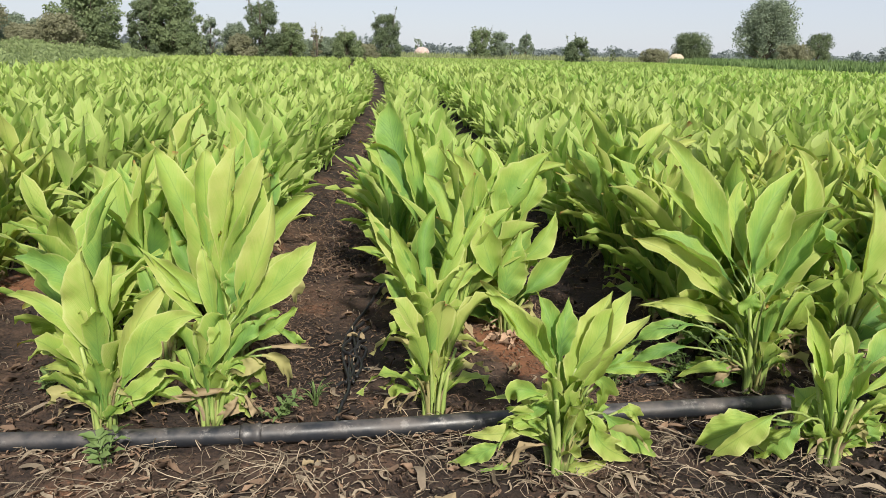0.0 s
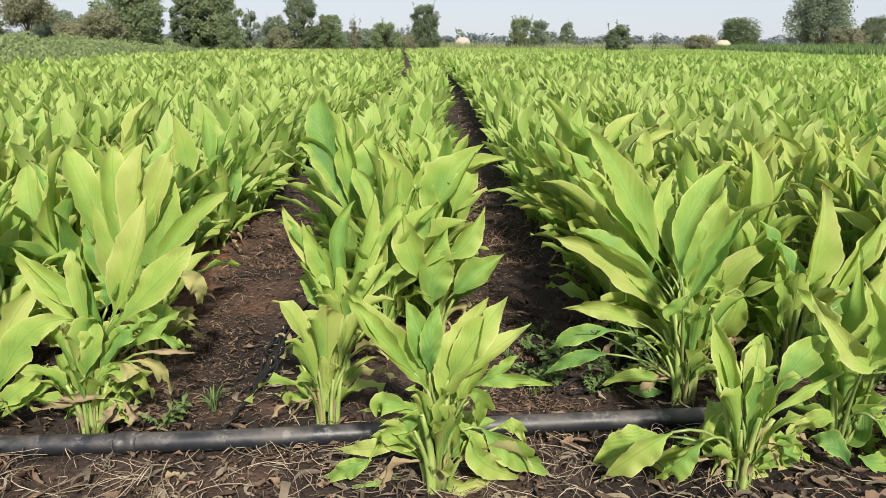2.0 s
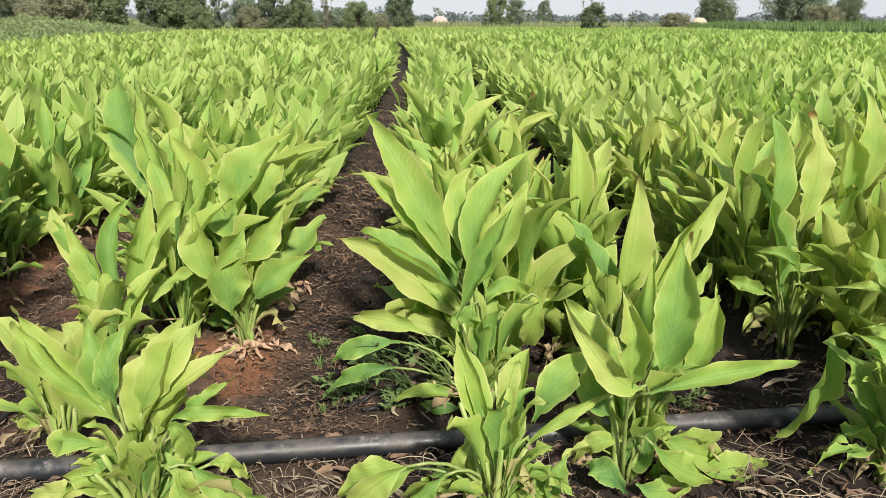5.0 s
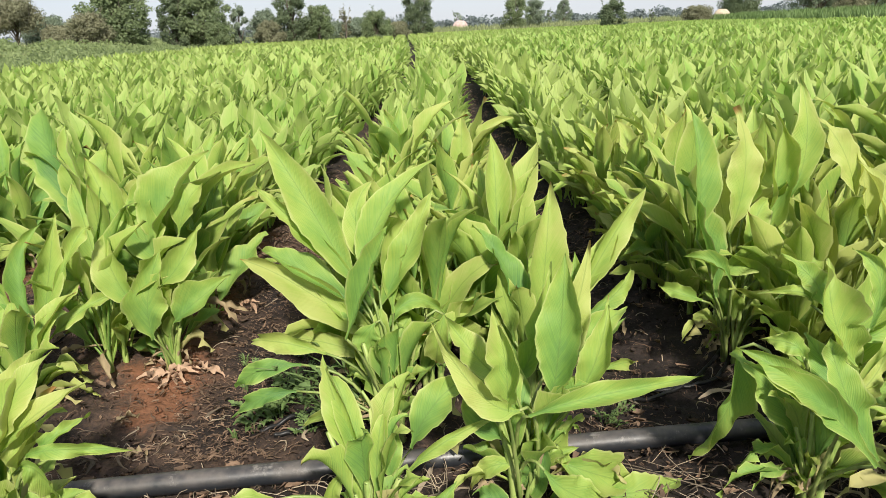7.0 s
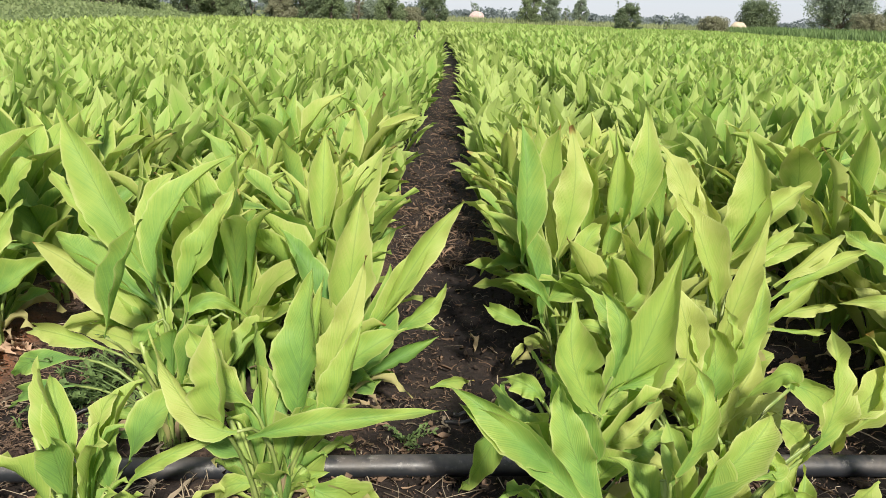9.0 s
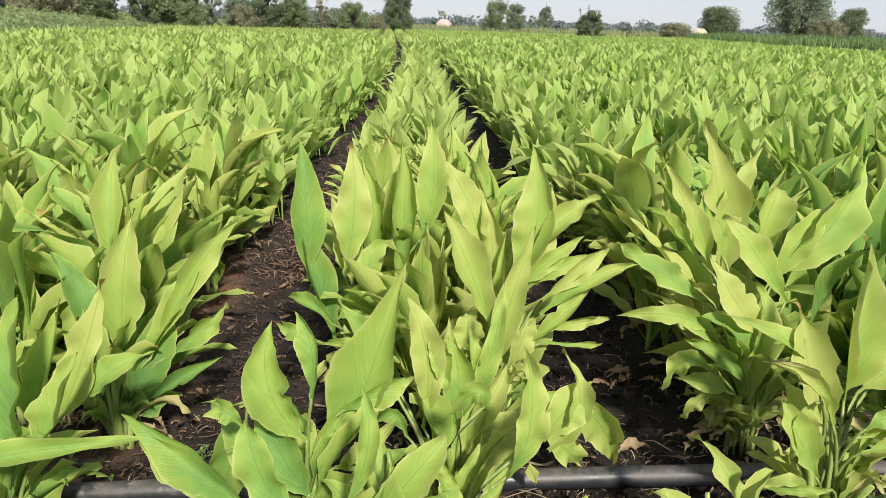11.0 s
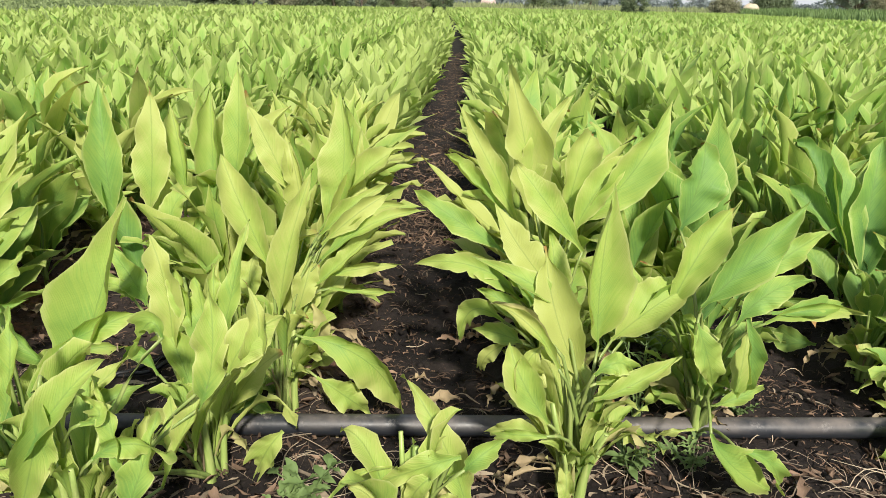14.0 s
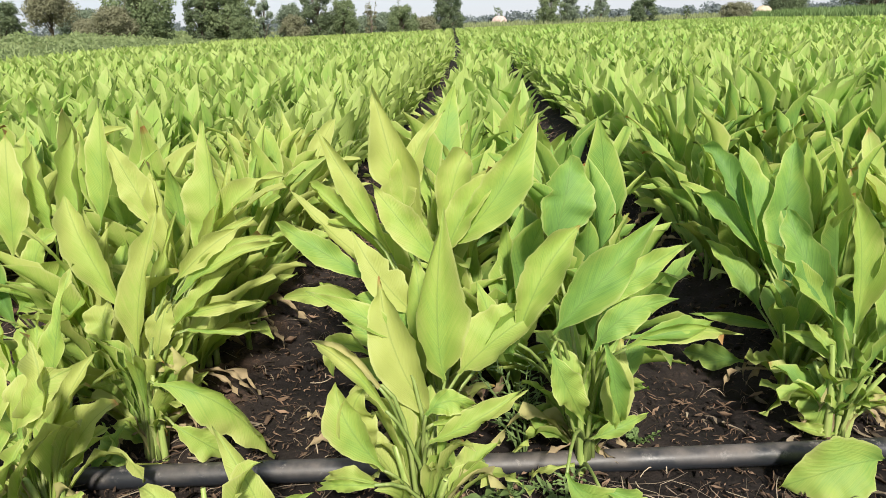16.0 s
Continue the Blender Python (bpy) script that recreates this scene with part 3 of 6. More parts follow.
p.leaf((0.069, 0.030, 0.370), (0.030, -0.005, 0.567), (-0.002, 0.080, 0.676), 0.092, 2)
p.leaf((0.043, 0.030, 0.462), (-0.050, -0.005, 0.540), (-0.226, 0.080, 0.682), 0.096, 10)
p.leaf((0.111, 0.030, 0.400), (0.311, -0.005, 0.602), (0.387, 0.080, 0.683), 0.127, -11)
p.leaf((0.105, 0.030, 0.431), (0.235, -0.005, 0.697), (0.242, 0.080, 0.859), 0.136, -5, LEAF_Y)
p.leaf((0.153, 0.030, 0.326), (0.251, -0.005, 0.398), (0.317, 0.080, 0.438), 0.066, -6, LEAF_Y)
p.leaf((0.232, 0.030, 0.388), (0.325, -0.005, 0.340), (0.323, 0.080, 0.297), 0.044, -3, LEAF_Y)
p.leaf((0.091, 0.030, 0.472), (0.124, -0.005, 0.559), (0.109, 0.080, 0.626), 0.088, 0, LEAF_G)
p.leaf((0.196, -0.030, 0.300), (0.291, -0.065, 0.311), (0.279, 0.020, 0.158), 0.085, -3, PALE)
p.leaf((0.205, -0.030, 0.265), (0.173, -0.065, 0.287), (0.073, 0.020, 0.209), 0.068, 5, PALE)
p.leaf((0.231, -0.030, 0.331), (0.301, -0.065, 0.348), (0.379, 0.020, 0.302), 0.026, -5, DRY)
p.leaf((0.078, -0.030, 0.166), (0.017, -0.065, 0.190), (-0.168, 0.020, 0.119), 0.043, 9, DRY)
p.leaf((0.103, -0.030, 0.144), (0.083, -0.065, 0.099), (-0.004, 0.020, 0.020), 0.043, 4, DRY)
p.leaf((0.132, -0.030, 0.148), (0.184, -0.065, 0.087), (0.176, 0.020, 0.045), 0.047, -1, DRY)
p.leaf((0.013, -0.030, 0.252), (0.102, -0.065, 0.400), (0.019, 0.020, 0.456), 0.085, 0, LEAF_G)
p = Hero(-0.56, 3.18, 28, tall=0.85)
p.leaf((-0.1, 0.065, 0.076), (-0.106, 0.057, 0.598), (-0.244, 0.099, 0.737), 0.205, 10)
p.leaf((-0.075, 0.065, 0.075), (0.069, 0.064, 0.612), (0.109, 0.13, 0.802), 0.219, 9, LEAF_Y)
p.leaf((-0.075, 0.065, 0.075), (0.062, 0.064, 0.376), (0.091, 0.134, 0.532), 0.122, 8)
p.leaf((-0.064, 0.065, 0.047), (0.061, 0.068, 0.365), (0.223, 0.151, 0.467), 0.149, -11, LEAF_Y)
p.leaf((-0.11, 0.065, 0.131), (-0.26, 0.072, 0.531), (-0.303, 0.172, 0.581), 0.107, 7)
p.leaf((-0.121, 0.065, 0.373), (-0.257, 0.071, 0.84), (-0.359, 0.165, 0.948), 0.152, 2)
p.leaf((-0.121, 0.065, 0.373), (-0.13, 0.06, 0.897), (-0.115, 0.114, 0.95), 0.124, 4, LEAF_Y)
p.leaf((-0.084, 0.065, 0.373), (-0.02, 0.058, 0.845), (0.006, 0.102, 0.96), 0.159, 4, LEAF_Y)
p.leaf((-0.072, 0.065, 0.373), (0.007, 0.069, 0.643), (0.14, 0.16, 0.741), 0.130, -7)
p.leaf((-0.063, 0.065, 0.32), (0.241, 0.073, 0.72), (0.352, 0.178, 0.739), 0.109, -14)
p.leaf((-0.097, 0.065, 0.373), (0.091, 0.064, 0.849), (0.126, 0.133, 0.946), 0.128, 5, LEAF_Y)
p.leaf((0.206, -0.210, 0.461), (0.292, -0.245, 0.468), (0.266, -0.160, 0.318), 0.093, -2, PALE)
p.leaf((0.136, -0.210, 0.266), (0.150, -0.245, 0.333), (0.044, -0.160, 0.284), 0.098, 3, LEAF_G)
p = Hero(0.25, 2.56, 40, fill=6)
p.leaf((-0.008, 0.05, 0.057), (-0.044, 0.045, 0.355), (-0.081, 0.112, 0.384), 0.087, 7, LEAF_Y)
p.leaf((0.01, 0.05, 0.057), (0.034, 0.05, 0.309), (0.056, 0.137, 0.362), 0.061, 10, LEAF_Y)
p.leaf((-0.018, 0.05, 0.03), (-0.031, 0.059, 0.185), (-0.124, 0.179, 0.241), 0.044, 8)
p.leaf((0.014, 0.05, 0.057), (0.101, 0.055, 0.248), (0.193, 0.159, 0.183), 0.033, -13)
p.leaf((0.025, 0.05, 0.08), (0.114, 0.053, 0.22), (0.159, 0.148, 0.127), 0.027, 3)
p.leaf((-0.04, 0.05, 0.046), (-0.164, 0.046, 0.125), (-0.142, 0.114, 0.015), 0.058, 6)
p.leaf((-0.008, 0.05, 0.081), (-0.076, 0.048, 0.179), (-0.092, 0.123, 0.145), 0.029, 15)
p.leaf((0.015, 0.05, 0.03), (0.071, 0.044, 0.125), (0.165, 0.105, 0.111), 0.034, -7)
p = Hero(0.27, 2.95, 49, tall=0.65)
p.leaf((0.014, 0.14, 0.202), (-0.104, 0.148, 0.467), (-0.164, 0.19, 0.606), 0.109, 1)
p.leaf((0.026, 0.14, 0.229), (-0.071, 0.162, 0.557), (0.06, 0.259, 0.68), 0.117, 10, LEAF_G)
p.leaf((0.038, 0.14, 0.229), (0.13, 0.168, 0.463), (0.167, 0.292, 0.434), 0.091, -7)
p.leaf((0.038, 0.14, 0.229), (0.165, 0.17, 0.375), (0.31, 0.299, 0.391), 0.056, -14)
p.leaf((0, 0.14, 0.256), (-0.196, 0.166, 0.55), (-0.261, 0.281, 0.662), 0.080, -4, LEAF_Y)
p.leaf((-0.012, 0.14, 0.203), (-0.157, 0.157, 0.325), (-0.173, 0.235, 0.346), 0.091, -6)
p.leaf((0.012, 0.14, 0.256), (-0.196, 0.167, 0.646), (-0.274, 0.284, 0.57), 0.065, 13)
p.leaf((0.038, 0.14, 0.256), (0.125, 0.151, 0.58), (0.145, 0.205, 0.73), 0.129, -1)
p.leaf((0.062, 0.14, 0.309), (0.25, 0.154, 0.744), (0.264, 0.218, 0.651), 0.065, -4)
p = Hero(0.25, 3.60, 59, tall=0.95)
p.leaf((0.042, 0.103, 0.411), (-0.086, 0.114, 0.898), (-0.241, 0.201, 0.836), 0.145, -5)
p.leaf((0.042, 0.103, 0.411), (-0.148, 0.121, 1.011), (-0.12, 0.235, 1.065), 0.174, -4)
p.leaf((0.056, 0.103, 0.411), (0.122, 0.112, 0.819), (0.142, 0.189, 0.886), 0.164, -12)
p.leaf((0.071, 0.103, 0.411), (0.018, 0.102, 0.83), (-0.024, 0.14, 0.99), 0.162, -6)
p.leaf((0.087, 0.103, 0.38), (0.198, 0.109, 0.665), (0.323, 0.178, 0.758), 0.118, 6, LEAF_Y)
p = Hero(0.68, 3.34, 65, tall=0.80)
p.leaf((-0.024, -0.100, 0.186), (-0.045, -0.135, 0.357), (0.044, -0.050, 0.542), 0.197, -2, LEAF_Y)
p.leaf((0.064, -0.100, 0.246), (0.155, -0.135, 0.342), (0.300, -0.050, 0.419), 0.173, -9, LEAF_Y)
p.leaf((-0.062, -0.100, 0.301), (-0.163, -0.135, 0.514), (-0.157, -0.050, 0.635), 0.161, 3)
p.leaf((0.037, -0.100, 0.405), (0.158, -0.135, 0.502), (0.208, -0.050, 0.648), 0.131, -6)
p.leaf((-0.031, 0.100, 0.509), (-0.004, 0.065, 0.702), (0.224, 0.150, 0.892), 0.236, -10, LEAF_Y)
p.leaf((0.074, 0.100, 0.562), (0.128, 0.065, 0.736), (0.185, 0.150, 0.748), 0.127, -4)
p.leaf((-0.083, 0.100, 0.461), (-0.192, 0.065, 0.724), (-0.273, 0.150, 0.900), 0.178, 7)
p.leaf((-0.004, 0.100, 0.405), (-0.123, 0.065, 0.632), (-0.029, 0.150, 0.822), 0.191, 1, LEAF_Y)
p = Hero(0.63, 2.15, 74, tall=0.50)
p.leaf((-0.033, 0.000, 0.343), (-0.136, -0.035, 0.502), (-0.276, 0.050, 0.655), 0.128, 9, LEAF_G)
p.leaf((0.006, 0.000, 0.299), (0.049, -0.035, 0.446), (0.150, 0.050, 0.610), 0.160, -5, LEAF_Y)
p.leaf((-0.031, 0.000, 0.393), (-0.052, -0.035, 0.515), (-0.095, 0.050, 0.617), 0.101, 2, LEAF_G)
p.leaf((0.122, 0.000, 0.359), (0.191, -0.035, 0.421), (0.251, 0.050, 0.429), 0.047, -5)
p.leaf((0.171, 0.000, 0.350), (0.257, -0.035, 0.401), (0.329, 0.050, 0.320), 0.049, -6)
p.leaf((-0.012, 0.000, 0.269), (-0.122, -0.035, 0.315), (-0.244, 0.050, 0.245), 0.036, 9, LEAF_Y)
p.leaf((-0.108, 0.000, 0.160), (-0.185, -0.035, 0.160), (-0.317, 0.050, 0.118), 0.056, 8, LEAF_Y)
p.leaf((-0.203, 0.000, 0.111), (-0.262, -0.035, 0.098), (-0.364, 0.050, 0.015), 0.062, 6)
p.leaf((-0.261, 0.000, 0.015), (-0.189, -0.035, 0.044), (-0.123, 0.050, 0.015), 0.025, -5)
p.leaf((0.136, 0.000, 0.206), (0.198, -0.035, 0.157), (0.361, 0.050, 0.015), 0.105, -8)
p.leaf((0.186, 0.000, 0.211), (0.242, -0.035, 0.256), (0.277, 0.050, 0.119), 0.047, -3)
p.leaf((0.005, 0.000, 0.284), (0.079, -0.035, 0.250), (-0.002, 0.050, 0.050), 0.095, 0)
p.leaf((0.081, 0.000, 0.322), (0.148, -0.035, 0.360), (0.124, 0.050, 0.184), 0.085, -1)
p.leaf((-0.044, 0.000, 0.280), (-0.086, -0.035, 0.206), (-0.178, 0.050, 0.213), 0.053, 5)
p.leaf((0.022, 0.000, 0.024), (0.041, -0.035, 0.015), (0.058, 0.050, 0.015), 0.049, -1, LEAF_Y)
p.leaf((0.055, 0.000, 0.303), (0.101, -0.035, 0.385), (0.172, 0.050, 0.516), 0.099, -4)
p.leaf((-0.021, 0.000, 0.247), (-0.071, -0.035, 0.142), (-0.161, 0.050, 0.162), 0.056, 5, LEAF_Y)
p.leaf((0.069, 0.000, 0.210), (0.157, -0.035, 0.178), (0.093, 0.050, 0.041), 0.059, 0, LEAF_Y)
p.leaf((-0.071, -0.010, 0.401), (-0.188, -0.070, 0.566), (-0.266, 0.030, 0.627), 0.088, 7, LEAF_G)
p.leaf((-0.025, -0.010, 0.400), (-0.038, -0.070, 0.524), (0.005, 0.030, 0.604), 0.076, -1, LEAF_G)
p.leaf((0.032, -0.010, 0.375), (0.081, -0.070, 0.511), (0.204, 0.030, 0.620), 0.100, -6, LEAF_Y)
p.leaf((0.050, -0.010, 0.374), (0.136, -0.070, 0.484), (0.278, 0.030, 0.534), 0.072, -9)
p.leaf((0.107, -0.010, 0.357), (0.186, -0.070, 0.422), (0.359, 0.030, 0.331), 0.048, -10)
p.leaf((0.102, -0.010, 0.193), (0.082, -0.070, 0.122), (0.264, 0.030, 0.015), 0.084, -6)
p.leaf((0.020, -0.010, 0.015), (0.066, -0.070, 0.044), (0.185, 0.030, 0.015), 0.072, -6, LEAF_Y)
p.leaf((-0.073, -0.010, 0.284), (-0.205, -0.070, 0.370), (-0.164, 0.030, 0.242), 0.072, 3, LEAF_Y)
p = Hero(1.61, 2.68, 95, tall=0.88)
p.leaf((0.015, 0.14, 0.258), (-0.276, 0.152, 0.526), (-0.486, 0.211, 0.617), 0.166, 20, LEAF_Y)
p.leaf((-0.034, 0.065, 0.486), (-0.09, 0.072, 0.754), (0.195, 0.172, 0.923), 0.116, 8, LEAF_G)
p.leaf((-0.01, 0.14, 0.259), (-0.149, 0.154, 0.441), (-0.165, 0.222, 0.476), 0.078, 2)
p.leaf((0.057, 0.14, 0.153), (0.011, 0.154, 0.292), (0.083, 0.219, 0.359), 0.155, -11)
p.leaf((-0.107, -0.16, 0.445), (0.003, -0.222, 0.732), (0.05, -0.208, 0.809), 0.117, -11)
p.leaf((0.087, 0.14, 0.126), (0.239, 0.167, 0.335), (0.322, 0.285, 0.361), 0.127, -12)
p.leaf((0.024, 0.14, 0.03), (-0.155, 0.163, 0.05), (-0.17, 0.266, 0.015), 0.070, 7)
p.leaf((0.058, 0.14, 0.03), (-0.01, 0.149, 0.037), (-0.064, 0.197, 0.015), 0.060, 0)
p.leaf((-0.076, 0.14, 0.462), (-0.244, 0.163, 0.846), (-0.382, 0.265, 1.032), 0.150, 4, LEAF_Y)
p.leaf((-0.057, 0.14, 0.483), (-0.277, 0.16, 0.737), (-0.409, 0.25, 0.837), 0.093, 5)
p.leaf((-0.075, 0.14, 0.42), (-0.303, 0.154, 0.594), (-0.414, 0.22, 0.631), 0.122, 9)
p.leaf((0.026, 0.14, 0.397), (0.014, 0.168, 0.639), (0.09, 0.291, 0.688), 0.124, -8, LEAF_Y)
p.leaf((-0.017, 0.14, 0.483), (-0.144, 0.164, 0.772), (-0.012, 0.271, 0.837), 0.086, -6)
p.leaf((-0.082, 0.14, 0.312), (-0.175, 0.152, 0.459), (-0.261, 0.211, 0.502), 0.060, 1)
p.leaf((-0.01, 0.14, 0.311), (0.075, 0.15, 0.536), (0.217, 0.2, 0.344), 0.065, -0)
p.leaf((-0.027, 0.14, 0.222), (-0.267, 0.156, 0.343), (-0.445, 0.23, 0.297), 0.082, 9, LEAF_Y)
p.leaf((-0.041, 0.14, 0.03), (-0.202, 0.148, 0.037), (-0.3, 0.19, 0.015), 0.056, 4)
p.leaf((-0.034, 0.14, 0.398), (0.126, 0.153, 0.676), (0.179, 0.214, 0.809), 0.119, -6)
p.leaf((-0.201, 0.030, 0.315), (-0.349, -0.005, 0.399), (-0.462, 0.080, 0.355), 0.086, 10, LEAF_Y)
p.leaf((-0.283, 0.030, 0.280), (-0.429, -0.005, 0.309), (-0.519, 0.080, 0.189), 0.073, 9, LEAF_G)
p.leaf((-0.309, 0.030, 0.185), (-0.451, -0.005, 0.200), (-0.534, 0.080, 0.079), 0.068, 8, LEAF_G)
p.leaf((-0.049, 0.030, 0.055), (-0.218, -0.005, 0.147), (-0.310, 0.080, 0.023), 0.063, 10, LEAF_G)
p.leaf((-0.066, 0.030, 0.020), (-0.182, -0.005, 0.035), (-0.213, 0.080, 0.020), 0.054, 5, LEAF_G)
p.leaf((0.195, 0.030, 0.426), (0.169, -0.005, 0.357), (0.159, 0.080, 0.221), 0.109, 1)
p.leaf((-0.031, 0.030, 0.411), (-0.081, -0.005, 0.371), (-0.016, 0.080, 0.251), 0.109, 0)
p = Hero(1.57, 2.12, 114, fill=5)
p.leaf((0.008, 0.070, 0.189), (-0.075, 0.035, 0.410), (-0.098, 0.120, 0.535), 0.091, 4, LEAF_Y)
p.leaf((-0.032, 0.070, 0.236), (-0.191, 0.035, 0.156), (0.013, 0.120, 0.015), 0.080, -1, LEAF_Y)
p.leaf((0.058, 0.070, 0.178), (0.051, 0.035, 0.321), (0.073, 0.120, 0.353), 0.072, 0)
p.leaf((0.114, 0.070, 0.276), (0.164, 0.035, 0.441), (0.289, 0.120, 0.458), 0.107, -7, LEAF_G)
p.leaf((0.107, 0.070, 0.210), (0.177, 0.035, 0.316), (0.373, 0.120, 0.337), 0.046, -10)
p.leaf((0.090, 0.070, 0.015), (0.134, 0.035, 0.072), (0.251, 0.120, 0.015), 0.058, -6)
p.leaf((-0.216, 0.070, 0.142), (-0.326, 0.035, 0.124), (-0.430, 0.120, 0.015), 0.152, 8, LEAF_Y)
p.leaf((-0.108, 0.070, 0.103), (-0.182, 0.035, 0.079), (-0.255, 0.120, 0.015), 0.118, 5, LEAF_Y)
p.leaf((0.033, 0.070, 0.074), (0.049, 0.035, 0.015), (0.179, 0.120, 0.015), 0.076, -5)
p.leaf((0.018, 0.070, 0.134), (-0.030, 0.035, 0.045), (-0.045, 0.120, 0.082), 0.058, 2)
p.leaf((-0.242, -0.030, 0.215), (-0.340, -0.065, 0.190), (-0.433, 0.020, 0.020), 0.101, 7)
p.leaf((-0.141, -0.030, 0.182), (-0.231, -0.065, 0.128), (-0.261, 0.020, 0.020), 0.091, 4)
p.leaf((0.188, 0.070, 0.020), (0.149, 0.035, 0.087), (0.230, 0.120, 0.130), 0.096, -1, LEAF_G)
p.leaf((0.119, 0.070, 0.020), (0.106, 0.035, 0.098), (0.193, 0.120, 0.090), 0.078, -2, LEAF_G)
p = Hero(2.00, 2.30, 127, tall=0.65)
p.leaf((-0.071, -0.160, 0.399), (-0.059, -0.195, 0.547), (-0.097, -0.110, 0.670), 0.149, 1, LEAF_Y)
p.leaf((-0.038, -0.010, 0.375), (-0.130, -0.045, 0.475), (-0.207, 0.040, 0.579), 0.096, 6, LEAF_Y)
p.leaf((0.073, -0.010, 0.331), (0.096, -0.045, 0.518), (0.119, 0.040, 0.737), 0.156, -1)
p.leaf((0.130, -0.010, 0.317), (0.208, -0.045, 0.456), (0.241, 0.040, 0.614), 0.116, -4, LEAF_G)
p.leaf((-0.022, -0.010, 0.137), (-0.133, -0.045, 0.187), (-0.155, 0.040, 0.029), 0.064, 5)
p.leaf((0.089, -0.010, 0.142), (0.189, -0.045, 0.104), (0.320, 0.040, 0.015), 0.168, -9, LEAF_Y)
p.leaf((0.216, -0.010, 0.034), (0.308, -0.045, 0.015), (0.475, 0.040, 0.015), 0.112, -10)
p.leaf((0.064, -0.010, 0.015), (0.087, -0.045, 0.015), (0.166, 0.040, 0.015), 0.108, -4)
p.leaf((-0.056, -0.010, 0.219), (-0.185, -0.045, 0.322), (-0.090, 0.040, 0.501), 0.100, 1, LEAF_G)
p.leaf((0.054, -0.010, 0.220), (0.038, -0.045, 0.070), (-0.045, 0.040, 0.015), 0.112, 3)
p.leaf((-0.013, -0.160, 0.377), (0.154, -0.195, 0.459), (0.467, -0.110, 0.425), 0.079, -19)
p.leaf((-0.038, -0.160, 0.395), (-0.133, -0.195, 0.398), (-0.249, -0.110, 0.629), 0.083, 8, LEAF_Y)
p.leaf((0.162, 0.190, 0.368), (0.241, 0.155, 0.470), (0.357, 0.240, 0.494), 0.100, -7)
p.leaf((0.005, 0.190, 0.284), (0.083, 0.155, 0.429), (0.120, 0.240, 0.649), 0.130, -4)
p.leaf((0.088, 0.190, 0.300), (0.177, 0.155, 0.423), (0.235, 0.240, 0.707), 0.114, -5, LEAF_Y)
p.leaf((0.035, -0.110, 0.180), (0.089, -0.145, 0.103), (0.243, -0.060, 0.020), 0.107, -8, LEAF_Y)
p.leaf((-0.034, -0.110, 0.020), (-0.118, -0.145, 0.163), (-0.150, -0.060, 0.089), 0.078, 4, LEAF_G)
p.leaf((-0.007, -0.110, 0.057), (0.059, -0.145, 0.020), (0.176, -0.060, 0.020), 0.089, -7, LEAF_G)
p = Hero(2.78, 2.22, 140, tall=0.55)
p.leaf((0.093, 0.120, 0.272), (0.193, 0.085, 0.513), (0.282, 0.170, 0.810), 0.211, -7)
p.leaf((0.045, -0.080, 0.451), (-0.077, -0.115, 0.587), (-0.032, -0.030, 0.735), 0.151, 3, LEAF_Y)
p.leaf((0.052, -0.080, 0.294), (-0.017, -0.115, 0.421), (-0.071, -0.030, 0.537), 0.123, 4, LEAF_G)
p.leaf((-0.101, -0.080, 0.494), (-0.131, -0.115, 0.562), (-0.192, -0.030, 0.524), 0.062, 3, LEAF_Y)
p.leaf((0.060, -0.080, 0.560), (0.086, -0.115, 0.725), (0.022, -0.030, 0.758), 0.067, 1)
p.leaf((0.020, -0.230, 0.266), (-0.192, -0.265, 0.549), (-0.324, -0.180, 0.581), 0.099, 13)
p.leaf((-0.069, -0.230, 0.386), (-0.202, -0.265, 0.520), (-0.302, -0.180, 0.538), 0.101, 9, LEAF_Y)
p.leaf((-0.172, 0.120, 0.427), (-0.147, 0.085, 0.288), (-0.268, 0.170, 0.040), 0.148, 3, LEAF_G)
p.leaf((0.043, 0.120, 0.334), (-0.049, 0.085, 0.453), (-0.091, 0.170, 0.498), 0.090, 5)
p.leaf((0.059, -0.180, 0.246), (-0.076, -0.215, 0.452), (-0.074, -0.130, 0.565), 0.095, 5)
p.leaf((0.149, 0.070, 0.169), (0.165, 0.035, 0.291), (0.284, 0.120, 0.296), 0.089, -5)
p.leaf((0.125, 0.070, 0.444), (0.235, 0.035, 0.514), (0.301, 0.120, 0.518), 0.083, -7, LEAF_Y)
p.leaf((0.101, 0.070, 0.274), (0.165, 0.035, 0.294), (0.263, 0.120, 0.392), 0.071, -6)
p.leaf((0.022, 0.040, 0.130), (-0.123, 0.005, 0.356), (-0.192, 0.090, 0.443), 0.109, 8, LEAF_Y)
p = Hero(3.22, 2.36, 154, fill=8, tall=0.55)
p.leaf((-0.105, 0.070, 0.306), (-0.067, 0.035, 0.567), (-0.158, 0.120, 0.684), 0.105, 2, LEAF_Y)
p.leaf((-0.029, 0.070, 0.299), (0.020, 0.035, 0.463), (-0.039, 0.120, 0.559), 0.115, 0, LEAF_G)
p.leaf((0.029, 0.070, 0.462), (0.035, 0.035, 0.536), (0.017, 0.120, 0.602), 0.045, 0)
p.leaf((0.010, 0.070, 0.300), (0.094, 0.035, 0.554), (0.114, 0.120, 0.733), 0.066, -4, LEAF_G)
p.leaf((-0.029, 0.070, 0.215), (0.091, 0.035, 0.388), (0.135, 0.120, 0.482), 0.094, -6, LEAF_Y)
p.leaf((-0.151, 0.070, 0.276), (-0.182, 0.035, 0.420), (-0.282, 0.120, 0.276), 0.059, 5)
